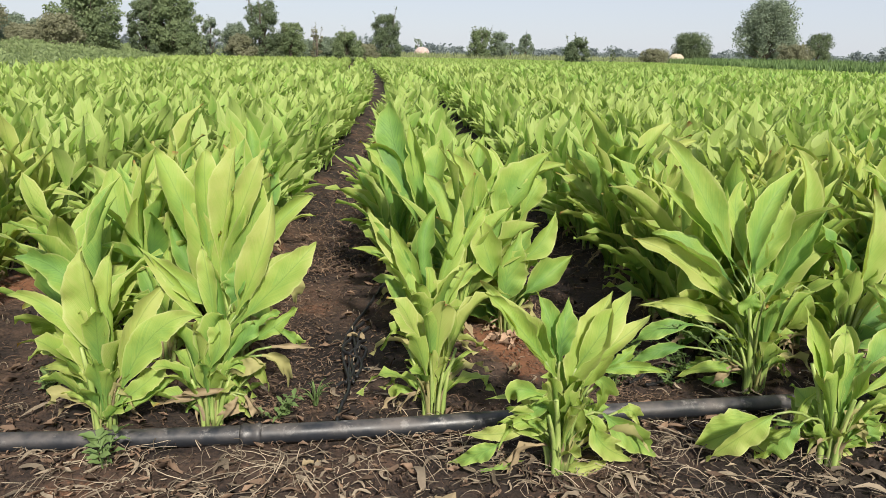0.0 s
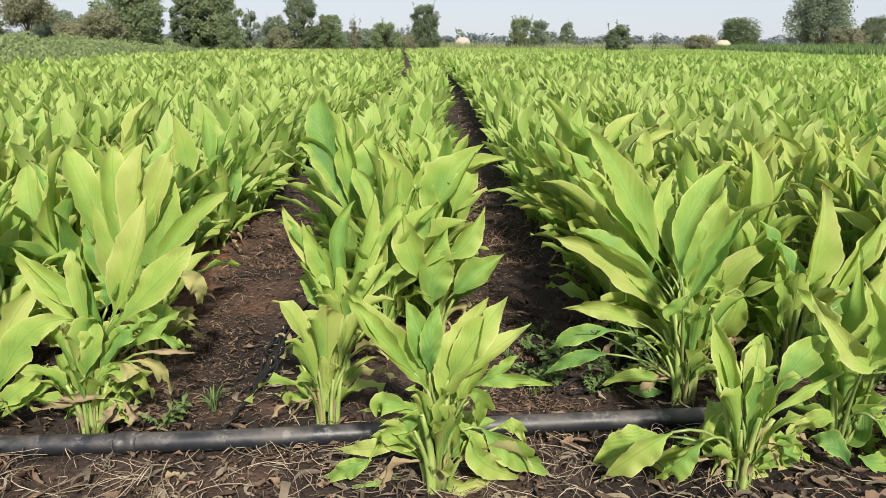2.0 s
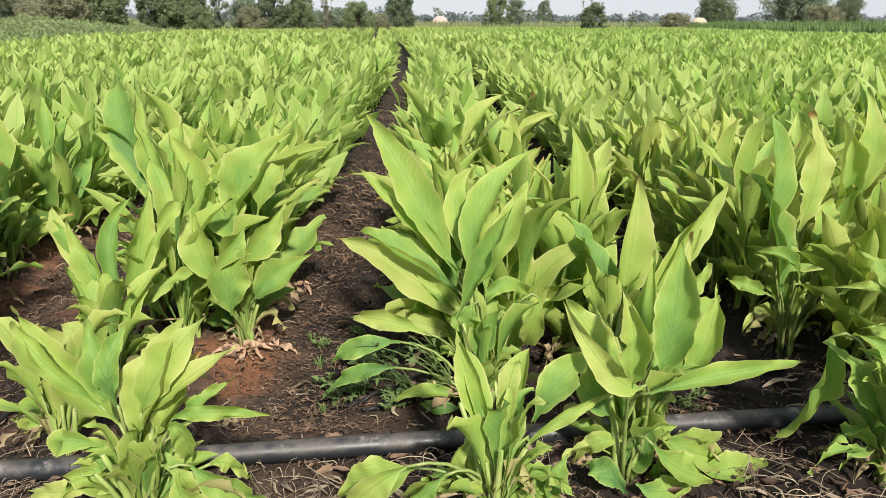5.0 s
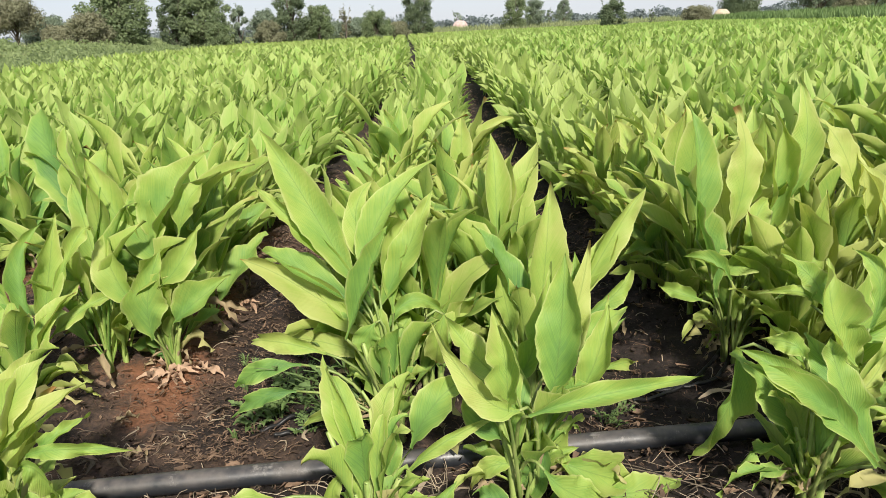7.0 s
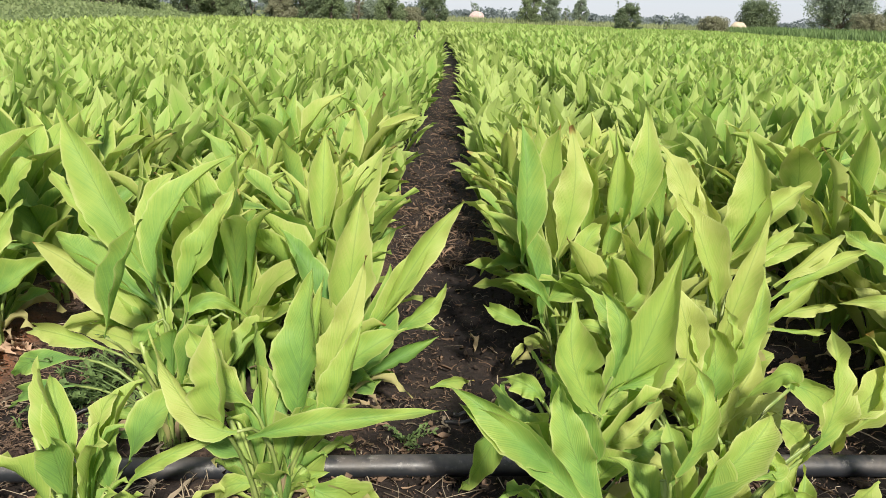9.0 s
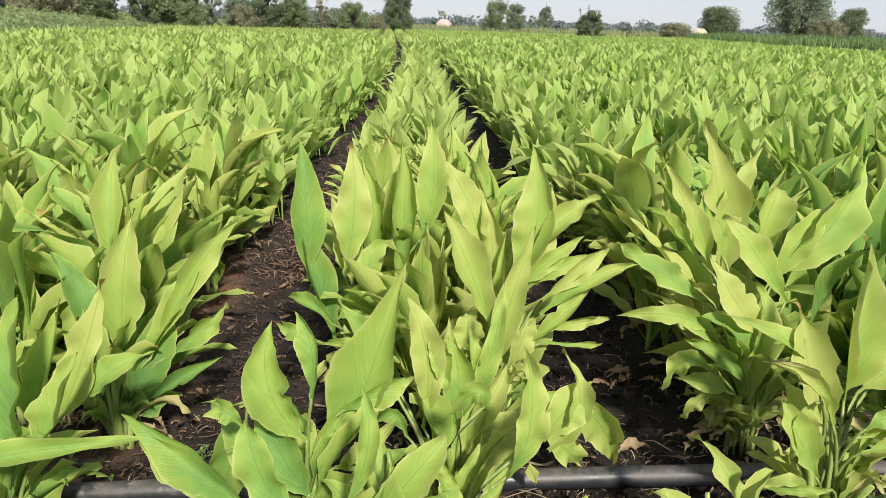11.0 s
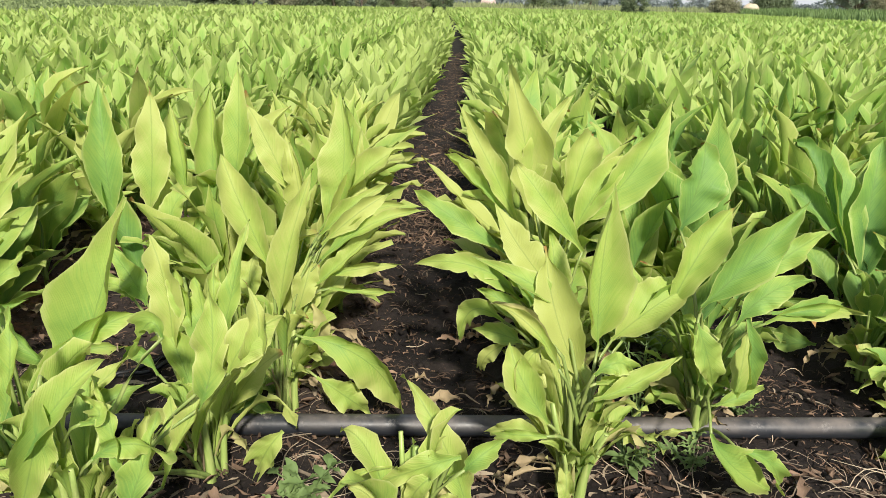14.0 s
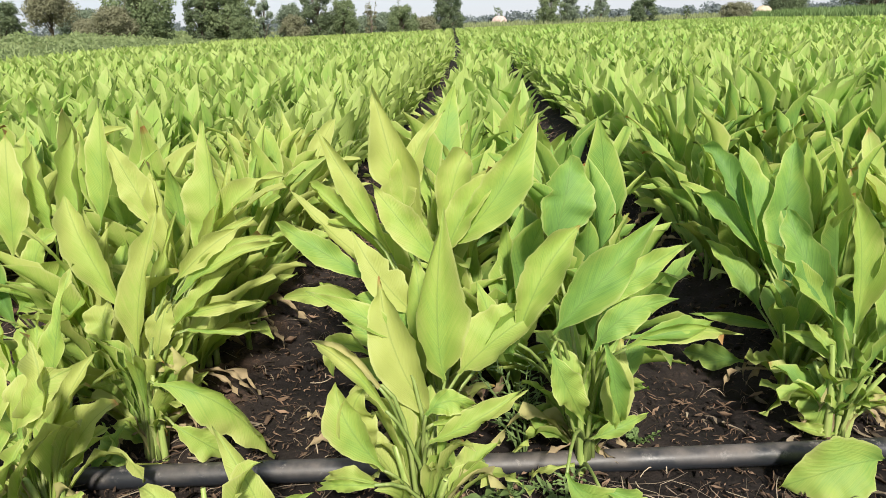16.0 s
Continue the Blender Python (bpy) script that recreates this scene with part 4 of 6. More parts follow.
p.leaf((-0.045, 0.070, 0.389), (-0.052, 0.035, 0.580), (-0.095, 0.120, 0.579), 0.077, 1)
p.leaf((-0.105, -0.110, 0.076), (0.029, -0.145, 0.329), (0.043, -0.060, 0.347), 0.060, -5, LEAF_Y)
p.leaf((-0.001, -0.110, 0.117), (0.027, -0.145, 0.326), (0.114, -0.060, 0.355), 0.047, -4, LEAF_Y)
p.leaf((-0.045, -0.110, 0.151), (-0.036, -0.145, 0.262), (-0.074, -0.060, 0.297), 0.047, 1)
p.leaf((-0.229, 0.230, 0.423), (-0.244, 0.195, 0.524), (-0.355, 0.280, 0.601), 0.087, 5)
p.leaf((-0.267, 0.230, 0.437), (-0.275, 0.195, 0.517), (-0.420, 0.280, 0.465), 0.049, 6)
p.leaf((-0.009, 0.230, 0.313), (-0.032, 0.195, 0.424), (-0.023, 0.280, 0.559), 0.087, 0)
p.leaf((-0.017, 0.230, 0.030), (0.092, 0.195, 0.135), (0.100, 0.280, 0.171), 0.064, -4, LEAF_G)
p.leaf((0.024, 0.230, 0.073), (0.121, 0.195, 0.020), (0.194, 0.280, 0.028), 0.087, -6, LEAF_G)
p.leaf((-0.087, -0.250, 0.168), (-0.043, -0.285, 0.313), (-0.072, -0.200, 0.331), 0.072, 0, LEAF_Y)
p.leaf((-0.148, -0.250, 0.157), (-0.092, -0.285, 0.293), (-0.100, -0.200, 0.310), 0.049, -1)
p = Hero(3.36, 2.72, 167, tall=0.90)
p.leaf((-0.034, 0.220, 0.219), (-0.000, 0.185, 0.453), (0.056, 0.270, 0.735), 0.094, -3, LEAF_Y)
p.leaf((0.101, 0.220, 0.537), (0.202, 0.185, 0.654), (0.330, 0.270, 0.713), 0.076, -9)
p.leaf((0.136, 0.220, 0.538), (0.259, 0.185, 0.658), (0.396, 0.270, 0.635), 0.065, -10)
p.leaf((0.023, 0.320, 0.500), (0.025, 0.285, 0.708), (-0.039, 0.370, 0.878), 0.136, 2, LEAF_Y)
p.leaf((0.082, 0.320, 0.521), (0.218, 0.285, 0.697), (0.150, 0.370, 1.013), 0.165, -2, LEAF_Y)
p.leaf((0.101, 0.320, 0.501), (0.218, 0.285, 0.639), (0.225, 0.370, 0.884), 0.124, -4, LEAF_Y)
p.leaf((0.082, 0.320, 0.501), (0.234, 0.285, 0.788), (0.409, 0.370, 0.836), 0.106, -13)
p.leaf((-0.014, 0.320, 0.640), (-0.076, 0.285, 0.853), (-0.167, 0.370, 0.956), 0.113, 6)
p.leaf((0.094, -0.130, 0.320), (0.341, -0.165, 0.311), (0.396, -0.080, 0.020), 0.144, -12)
p.leaf((0.131, -0.130, 0.183), (0.224, -0.165, 0.143), (0.294, -0.080, 0.020), 0.095, -6)
p.leaf((-0.015, -0.130, 0.056), (-0.049, -0.165, 0.126), (-0.106, -0.080, 0.169), 0.076, 3, LEAF_G)
p.leaf((0.099, 0.010, 0.370), (0.148, -0.025, 0.322), (0.117, 0.060, 0.169), 0.057, 0, PALE)
p.leaf((-0.030, 0.010, 0.286), (0.057, -0.025, 0.334), (0.149, 0.060, 0.259), 0.028, -7, PALE)
p.leaf((-0.008, 0.010, 0.321), (0.024, -0.025, 0.581), (0.112, 0.060, 0.800), 0.117, -4, LEAF_Y)
p.leaf((-0.025, 0.010, 0.481), (-0.099, -0.025, 0.698), (-0.177, 0.060, 0.852), 0.142, 6)
p.leaf((-0.089, 0.010, 0.380), (-0.099, -0.025, 0.479), (-0.089, 0.060, 0.511), 0.105, 0)
p.leaf((0.096, 0.010, 0.422), (0.208, -0.025, 0.526), (0.329, 0.060, 0.631), 0.081, -9, LEAF_Y)
p.leaf((0.135, 0.010, 0.523), (0.274, -0.025, 0.681), (0.465, 0.060, 0.679), 0.073, -13)
p.leaf((0.137, 0.010, 0.571), (0.257, -0.025, 0.701), (0.357, 0.060, 0.739), 0.073, -8)
p.leaf((0.132, 0.010, 0.465), (0.304, -0.025, 0.527), (0.388, 0.060, 0.492), 0.053, -10, LEAF_Y)
p.leaf((0.158, 0.010, 0.426), (0.295, -0.025, 0.421), (0.368, 0.060, 0.400), 0.036, -8, LEAF_Y)
p.leaf((0.049, 0.010, 0.333), (0.100, -0.025, 0.489), (0.095, 0.060, 0.514), 0.089, -1, LEAF_Y)
p = Hero(2.95, 3.10, 177, tall=0.90)
p.leaf((0.097, -0.010, 0.455), (0.133, -0.045, 0.809), (0.105, 0.040, 1.010), 0.158, 0)
p.leaf((0.009, -0.010, 0.611), (0.026, -0.045, 0.788), (-0.041, 0.040, 0.955), 0.127, 2, LEAF_Y)
p.leaf((-0.069, -0.010, 0.491), (-0.072, -0.045, 0.653), (-0.146, 0.040, 0.809), 0.108, 3, LEAF_Y)
p.leaf((0.173, -0.010, 0.657), (0.241, -0.045, 0.821), (0.203, 0.040, 1.090), 0.116, -1)
p.leaf((-0.124, -0.110, 0.312), (-0.196, -0.145, 0.624), (-0.265, -0.060, 0.781), 0.140, 5, LEAF_G)
p.leaf((0.021, -0.110, 0.373), (0.090, -0.145, 0.513), (0.094, -0.060, 0.588), 0.092, -2, LEAF_G)
p.leaf((-0.027, -0.110, 0.455), (-0.021, -0.145, 0.656), (0.068, -0.060, 0.669), 0.092, -3, LEAF_Y)
p.leaf((0.060, -0.210, 0.340), (0.175, -0.245, 0.479), (0.209, -0.160, 0.546), 0.116, -5)
p.leaf((-0.121, -0.210, 0.417), (-0.191, -0.245, 0.527), (-0.281, -0.160, 0.497), 0.077, 6)
p.leaf((-0.119, -0.110, 0.390), (0.005, -0.145, 0.508), (0.168, -0.060, 0.585), 0.150, -11)
p.leaf((-0.213, -0.110, 0.542), (-0.201, -0.145, 0.796), (-0.234, -0.060, 1.022), 0.138, 0)
p.leaf((-0.176, -0.110, 0.303), (-0.276, -0.145, 0.352), (-0.325, -0.060, 0.352), 0.079, 5, LEAF_Y)
p.leaf((-0.092, -0.110, 0.562), (-0.028, -0.145, 0.789), (-0.066, -0.060, 1.013), 0.126, -1)
p = Hero(2.10, 2.86, 187, tall=0.80)
p.leaf((0.038, -0.01, 0.328), (0.066, -0.024, 0.581), (0.091, 0.055, 0.822), 0.176, -7)
p.leaf((0.005, -0.01, 0.267), (-0.04, -0.022, 0.562), (-0.18, 0.067, 0.671), 0.115, 15, LEAF_G)
p.leaf((0.05, -0.01, 0.165), (0.176, -0.017, 0.325), (0.186, 0.089, 0.551), 0.160, 5)
p.leaf((0.086, -0.01, 0.166), (0.254, -0.03, 0.264), (0.359, 0.027, 0.315), 0.106, -8)
p.leaf((0.079, -0.01, 0.289), (0.275, -0.024, 0.585), (0.314, 0.054, 0.644), 0.102, -15)
p.leaf((0.136, -0.01, 0.331), (0.306, -0.022, 0.689), (0.425, 0.066, 0.777), 0.100, -4)
p.leaf((0.19, -0.01, 0.332), (0.355, -0.026, 0.446), (0.377, 0.047, 0.503), 0.083, -1)
p.leaf((-0.048, -0.01, 0.266), (-0.088, -0.035, 0.456), (-0.094, -0.001, 0.536), 0.104, -5)
p = Hero(4.24, 2.75, 196, fill=32, tall=1.00)
p.leaf((-0.031, 0.240, 0.555), (-0.091, 0.205, 0.863), (-0.155, 0.290, 1.111), 0.201, 4, LEAF_Y)
p.leaf((0.054, 0.240, 0.577), (0.089, 0.205, 0.874), (0.147, 0.290, 0.904), 0.145, -3, LEAF_G)
p.leaf((-0.064, 0.240, 0.676), (-0.095, 0.205, 0.842), (0.070, 0.290, 1.037), 0.101, -5)
p.leaf((-0.113, 0.160, 0.600), (-0.212, 0.125, 0.815), (-0.327, 0.210, 1.000), 0.094, 8)
p.leaf((-0.165, 0.160, 0.656), (-0.315, 0.125, 0.798), (-0.365, 0.210, 0.839), 0.086, 8, LEAF_Y)
p.leaf((-0.145, 0.160, 0.542), (-0.278, 0.125, 0.648), (-0.439, 0.210, 0.827), 0.086, 11)
p.leaf((-0.159, 0.090, 0.529), (-0.313, 0.055, 0.642), (-0.463, 0.140, 0.718), 0.086, 12, LEAF_G)
p.leaf((0.066, 0.090, 0.628), (0.236, 0.055, 0.759), (0.355, 0.140, 1.030), 0.155, -11, LEAF_Y)
p.leaf((0.062, 0.090, 0.594), (0.109, 0.055, 0.791), (0.269, 0.140, 0.881), 0.113, -8)
p.leaf((-0.146, 0.020, 0.445), (-0.286, -0.015, 0.560), (-0.470, 0.070, 0.491), 0.080, 12)
p.leaf((-0.108, 0.020, 0.388), (-0.233, -0.015, 0.525), (-0.329, 0.070, 0.542), 0.087, 8, LEAF_G)
p.leaf((0.081, 0.020, 0.561), (-0.066, -0.015, 0.750), (-0.146, 0.070, 0.845), 0.106, 9, LEAF_Y)
p.leaf((-0.063, -0.040, 0.360), (-0.088, -0.075, 0.539), (-0.214, 0.010, 0.510), 0.113, 6, LEAF_G)
p.leaf((-0.021, -0.040, 0.458), (-0.142, -0.075, 0.601), (-0.207, 0.010, 0.719), 0.113, 7, LEAF_Y)
p.leaf((-0.167, -0.040, 0.340), (-0.297, -0.075, 0.468), (-0.302, 0.010, 0.243), 0.077, 5, LEAF_G)
p.leaf((-0.101, -0.040, 0.263), (-0.187, -0.075, 0.324), (-0.266, 0.010, 0.291), 0.075, 6, LEAF_G)
p.leaf((-0.145, -0.040, 0.263), (-0.249, -0.075, 0.237), (-0.223, 0.010, 0.122), 0.060, 3)
p.leaf((-0.032, -0.040, 0.364), (-0.000, -0.075, 0.530), (-0.032, 0.010, 0.639), 0.106, 0)
p.leaf((-0.041, -0.040, 0.287), (-0.172, -0.075, 0.446), (-0.256, 0.010, 0.433), 0.081, 8, LEAF_G)
p = Hero(4.24, 2.27, 224, tall=0.70)
p.leaf((0.032, 0.100, 0.304), (-0.085, 0.065, 0.509), (-0.094, 0.150, 0.692), 0.148, 5, LEAF_Y)
p.leaf((0.060, 0.100, 0.424), (0.030, 0.065, 0.590), (0.074, 0.150, 0.865), 0.188, 0, LEAF_Y)
p.leaf((0.097, 0.100, 0.443), (0.194, 0.065, 0.573), (0.334, 0.150, 0.604), 0.155, -9)
p.leaf((-0.074, -0.060, 0.437), (-0.137, -0.095, 0.589), (-0.249, -0.010, 0.597), 0.064, 6, LEAF_Y)
p.leaf((0.025, -0.060, 0.351), (0.114, -0.095, 0.403), (0.252, -0.010, 0.459), 0.074, -9, LEAF_Y)
p.leaf((-0.087, -0.060, 0.277), (-0.189, -0.095, 0.437), (-0.193, -0.010, 0.480), 0.114, 4, LEAF_Y)
p.leaf((-0.100, -0.060, 0.236), (-0.181, -0.095, 0.298), (-0.249, -0.010, 0.218), 0.059, 5)
p.leaf((-0.039, -0.060, 0.015), (-0.015, -0.095, 0.114), (-0.042, -0.010, 0.146), 0.052, 0)
p.leaf((0.019, -0.060, 0.422), (0.070, -0.095, 0.508), (0.134, -0.010, 0.400), 0.062, -4)
p.leaf((0.144, 0.120, 0.450), (0.221, 0.085, 0.569), (0.306, 0.170, 0.586), 0.120, -6)
p.leaf((-0.060, 0.120, 0.535), (-0.103, 0.085, 0.608), (-0.294, 0.170, 0.652), 0.075, 9)
p.leaf((-0.089, -0.030, 0.481), (-0.152, -0.065, 0.616), (-0.242, 0.020, 0.578), 0.048, 6, PALE)
p.leaf((-0.113, -0.030, 0.483), (-0.199, -0.065, 0.445), (-0.105, 0.020, 0.231), 0.107, 0, LEAF_Y)
p.leaf((0.034, -0.030, 0.381), (0.138, -0.065, 0.417), (0.262, 0.020, 0.437), 0.071, -9, LEAF_Y)
p.leaf((-0.104, -0.130, 0.286), (-0.171, -0.165, 0.313), (-0.245, -0.080, 0.260), 0.046, 5, LEAF_Y)
p = Hero(4.70, 2.60, 240, tall=0.82)
p.leaf((-0.086, 0.140, 0.639), (-0.047, 0.105, 0.796), (-0.024, 0.190, 0.910), 0.175, -2)
p.leaf((-0.124, -0.210, 0.531), (-0.017, -0.245, 0.684), (0.141, -0.160, 0.816), 0.148, -10)
p.leaf((-0.217, -0.210, 0.510), (-0.172, -0.245, 0.714), (-0.052, -0.160, 0.806), 0.137, -6)
p.leaf((-0.007, -0.210, 0.587), (0.046, -0.245, 0.695), (0.222, -0.160, 0.749), 0.070, -9)
p.leaf((-0.022, -0.210, 0.483), (0.025, -0.245, 0.623), (0.193, -0.160, 0.595), 0.085, -8, LEAF_Y)
p.leaf((0.057, -0.210, 0.486), (0.153, -0.245, 0.573), (0.363, -0.160, 0.493), 0.070, -12, LEAF_Y)
p.leaf((-0.048, -0.110, 0.203), (-0.082, -0.145, 0.408), (-0.115, -0.060, 0.446), 0.125, 2)
p.leaf((0.055, -0.110, 0.187), (0.050, -0.145, 0.348), (0.079, -0.060, 0.454), 0.101, 0, LEAF_Y)
p.leaf((0.002, -0.110, 0.169), (0.058, -0.145, 0.214), (0.170, -0.060, 0.216), 0.054, -6)
p.leaf((-0.050, -0.110, 0.086), (-0.172, -0.145, 0.094), (-0.173, -0.060, 0.017), 0.028, 4, LEAF_Y)
p.leaf((-0.218, -0.110, 0.433), (-0.256, -0.145, 0.483), (-0.312, -0.060, 0.626), 0.097, 3)
p.leaf((-0.110, -0.360, 0.232), (-0.079, -0.395, 0.148), (0.111, -0.310, 0.015), 0.136, -8)
p.leaf((-0.025, -0.360, 0.178), (0.060, -0.395, 0.199), (0.131, -0.310, 0.017), 0.068, -6)
p.leaf((-0.130, -0.210, 0.482), (-0.099, -0.245, 0.405), (-0.028, -0.160, 0.240), 0.084, -4, LEAF_Y)
p.leaf((0.004, -0.210, 0.501), (0.030, -0.245, 0.407), (0.067, -0.160, 0.225), 0.077, -2, LEAF_Y)
p.leaf((0.068, -0.210, 0.516), (0.187, -0.245, 0.540), (0.286, -0.160, 0.529), 0.070, -8, LEAF_Y)
p = Hero(3.80, 1.98, 256, fill=1)
p.leaf((0.153, 0.110, 0.066), (0.101, 0.075, 0.315), (-0.015, 0.160, 0.458), 0.090, 6)
p.leaf((0.117, -0.010, 0.342), (0.053, -0.045, 0.350), (-0.083, 0.040, 0.225), 0.062, 7)
p.leaf((0.128, -0.010, 0.308), (0.158, -0.045, 0.374), (0.223, 0.040, 0.358), 0.068, -3)
p.leaf((0.064, -0.010, 0.293), (0.009, -0.045, 0.289), (-0.005, 0.040, 0.141), 0.062, 2)
p.leaf((0.063, -0.010, 0.196), (0.086, -0.045, 0.281), (0.123, 0.040, 0.178), 0.043, -2, LEAF_Y)
p.leaf((-0.206, -0.010, 0.144), (-0.157, -0.045, 0.350), (-0.011, 0.040, 0.274), 0.020, -7, LEAF_Y)
p = Hero(5.49, 3.05, 261, tall=0.85)
p.leaf((0.057, 0.215, 0.248), (-0.113, 0.252, 0.753), (-0.106, 0.349, 0.843), 0.173, 8, LEAF_G)
p.leaf((0.078, 0.215, 0.248), (0.014, 0.243, 0.665), (0.1, 0.303, 0.876), 0.195, -2, LEAF_G)
p.leaf((-0.014, 0.215, 0.427), (-0.181, 0.26, 0.647), (-0.256, 0.385, 0.681), 0.112, 2, LEAF_G)
p.leaf((-0.038, 0.215, 0.448), (-0.184, 0.258, 0.85), (-0.241, 0.378, 0.857), 0.115, 2, LEAF_G)
p.leaf((-0.026, 0.215, 0.245), (-0.096, 0.261, 0.394), (-0.192, 0.394, 0.476), 0.115, 2, LEAF_G)
p.leaf((0.249, 0.215, 0.114), (0.152, 0.259, 0.305), (0.099, 0.38, 0.453), 0.155, -7)
p.leaf((0.119, 0.215, 0.25), (0.14, 0.248, 0.044), (0.107, 0.327, 0.015), 0.198, -6, LEAF_G)
p.leaf((0.052, 0.215, 0.154), (-0.064, 0.249, 0.205), (-0.25, 0.334, 0.187), 0.063, 12)
p.leaf((0.284, 0.215, 0.03), (0.25, 0.246, 0.037), (0.168, 0.316, 0.015), 0.081, 4)
p.leaf((-0.066, 0.215, 0.03), (-0.205, 0.255, 0.037), (-0.259, 0.365, 0.015), 0.114, 18, LEAF_G)
p = Hero(5.52, 2.76, 272, tall=0.72)
p.leaf((-0.045, -0.01, 0.398), (-0.174, -0.032, 0.561), (-0.272, 0.017, 0.657), 0.078, 10)
p.leaf((-0.043, -0.01, 0.379), (-0.217, -0.021, 0.649), (-0.187, 0.068, 0.753), 0.137, 1)
p.leaf((0.01, -0.01, 0.36), (0.006, -0.027, 0.644), (-0.026, 0.041, 0.781), 0.160, -8)
p.leaf((0.082, -0.01, 0.218), (-0.037, -0.019, 0.334), (-0.167, 0.082, 0.337), 0.087, 7)
p.leaf((0.116, -0.01, 0.061), (0.015, -0.031, 0.193), (0.002, 0.022, 0.241), 0.069, 14, LEAF_Y)
p.leaf((-0.054, -0.01, 0.221), (-0.06, -0.03, 0.073), (-0.079, 0.024, 0.015), 0.134, -5, LEAF_G)
p.leaf((0.017, -0.01, 0.03), (-0.09, -0.029, 0.022), (-0.151, 0.032, 0.047), 0.049, 8)
p.leaf((-0.027, -0.01, 0.268), (-0.096, -0.023, 0.354), (-0.111, 0.058, 0.379), 0.058, 2)
p.leaf((-0.016, -0.272, 0.099), (-0.158, -0.346, 0.146), (-0.306, -0.285, 0.015), 0.203, 2, LEAF_G)
p.leaf((0.081, 0.065, 0.382), (-0.033, 0.076, 0.462), (-0.131, 0.192, 0.469), 0.080, 9)
p.leaf((0.109, -0.01, 0.265), (0.065, -0.027, 0.578), (0.147, 0.039, 0.794), 0.156, -3)
p.leaf((0.144, -0.01, 0.149), (0.16, -0.031, 0.388), (0.315, 0.02, 0.432), 0.123, 3, LEAF_Y)
p = Hero(3.02, 2.02, 300, fill=10)
p.leaf((0.174, 0.070, 0.157), (0.250, 0.035, 0.364), (0.317, 0.120, 0.441), 0.059, -5, LEAF_Y)
p.leaf((0.281, 0.070, 0.379), (0.356, 0.035, 0.518), (0.311, 0.120, 0.691), 0.090, -1, LEAF_Y)
p.leaf((0.359, 0.070, 0.476), (0.402, 0.035, 0.596), (0.480, 0.120, 0.601), 0.102, -4, LEAF_Y)
p.leaf((0.215, 0.070, 0.564), (0.208, 0.035, 0.676), (0.121, 0.120, 0.488), 0.074, 3)
p.leaf((0.476, 0.070, 0.322), (0.435, 0.035, 0.291), (0.393, 0.120, 0.167), 0.092, 3)
p.leaf((0.374, 0.070, 0.449), (0.485, 0.035, 0.585), (0.399, 0.120, 0.684), 0.078, -1, LEAF_G)
p.leaf((0.121, -0.080, 0.146), (0.214, -0.115, 0.316), (0.224, -0.030, 0.434), 0.076, -4)
p.leaf((0.143, -0.080, 0.279), (0.180, -0.115, 0.427), (0.092, -0.030, 0.522), 0.050, 2, LEAF_G)
p.leaf((-0.087, -0.080, 0.295), (0.085, -0.115, 0.563), (0.137, -0.030, 0.567), 0.103, -8, LEAF_G)
p.leaf((0.004, -0.080, 0.513), (0.018, -0.115, 0.425), (-0.152, -0.030, 0.084), 0.103, 6, LEAF_Y)
p.leaf((-0.090, -0.080, 0.415), (-0.008, -0.115, 0.590), (-0.064, -0.030, 0.684), 0.061, -1)
p.leaf((0.095, -0.080, 0.341), (0.201, -0.115, 0.452), (0.256, -0.030, 0.300), 0.061, -6, LEAF_G)
p.leaf((0.081, -0.080, 0.430), (0.195, -0.115, 0.469), (0.037, -0.030, 0.488), 0.042, 1)

FRONT = {(-1, -0.21): 3.45, (-1, 0.21): 3.5, (0, -0.21): 4.0, (0, 0.21): 3.65, (1, -0.21): 3.1, (1, 0.21): 3.2, (2, -0.21): 3.45, (2, 0.21): 3.05, (3, -0.21): 3.05, (3, 0.21): 3.0, (4, -0.21): 3.4}


NEAR_TOP = 5.15


def near_plants():
    """The beds in front: whole plants, each a thing, in two lines a bed."""
    r = np.random.default_rng(3)
    spots = []
    for b in range(-2, 6):
        for side in (-0.21, 0.21):
            x0 = BED_AT + b * BED + side
            y = FRONT.get((b, side), 2.75) + r.uniform(0, 0.1)
            while y < NEAR_TOP:
                spots.append((x0 + r.normal(0, 0.035), y))
                y += r.uniform(0.19, 0.31)
    spots += [(1.78, 2.98), (2.05, 3.1), (1.5, 3.05), (4.5, 2.98), (3.12, 2.9), (0.45, 3.33), (-1.17, 2.95), (-0.95, 3.35), (5.92, 2.75), (5.75, 3.3), (6.12, 3.0), (-1.3, 3.3), (4.75, 2.98)]
    models = []
    for i, (x, y) in enumerate(spots):
        size = r.uniform(0.9, 1.1)
        turn = r.uniform(0, 360)
        if i < 16:
            p = random_plant(100 + i, r.uniform(0.74, 0.9), int(r.integers(2, 4)))
            p.matrix_basis = place(p, x, y, 0, 1.0)
            models.append(p)
        else:
            src = models[int(r.integers(0, 16))]
            copy_thing(src, pose(x, y, float(ground_z(x, y)), 0, 0, turn) @ Matrix.Diagonal((size, size, size, 1)))


near_plants()


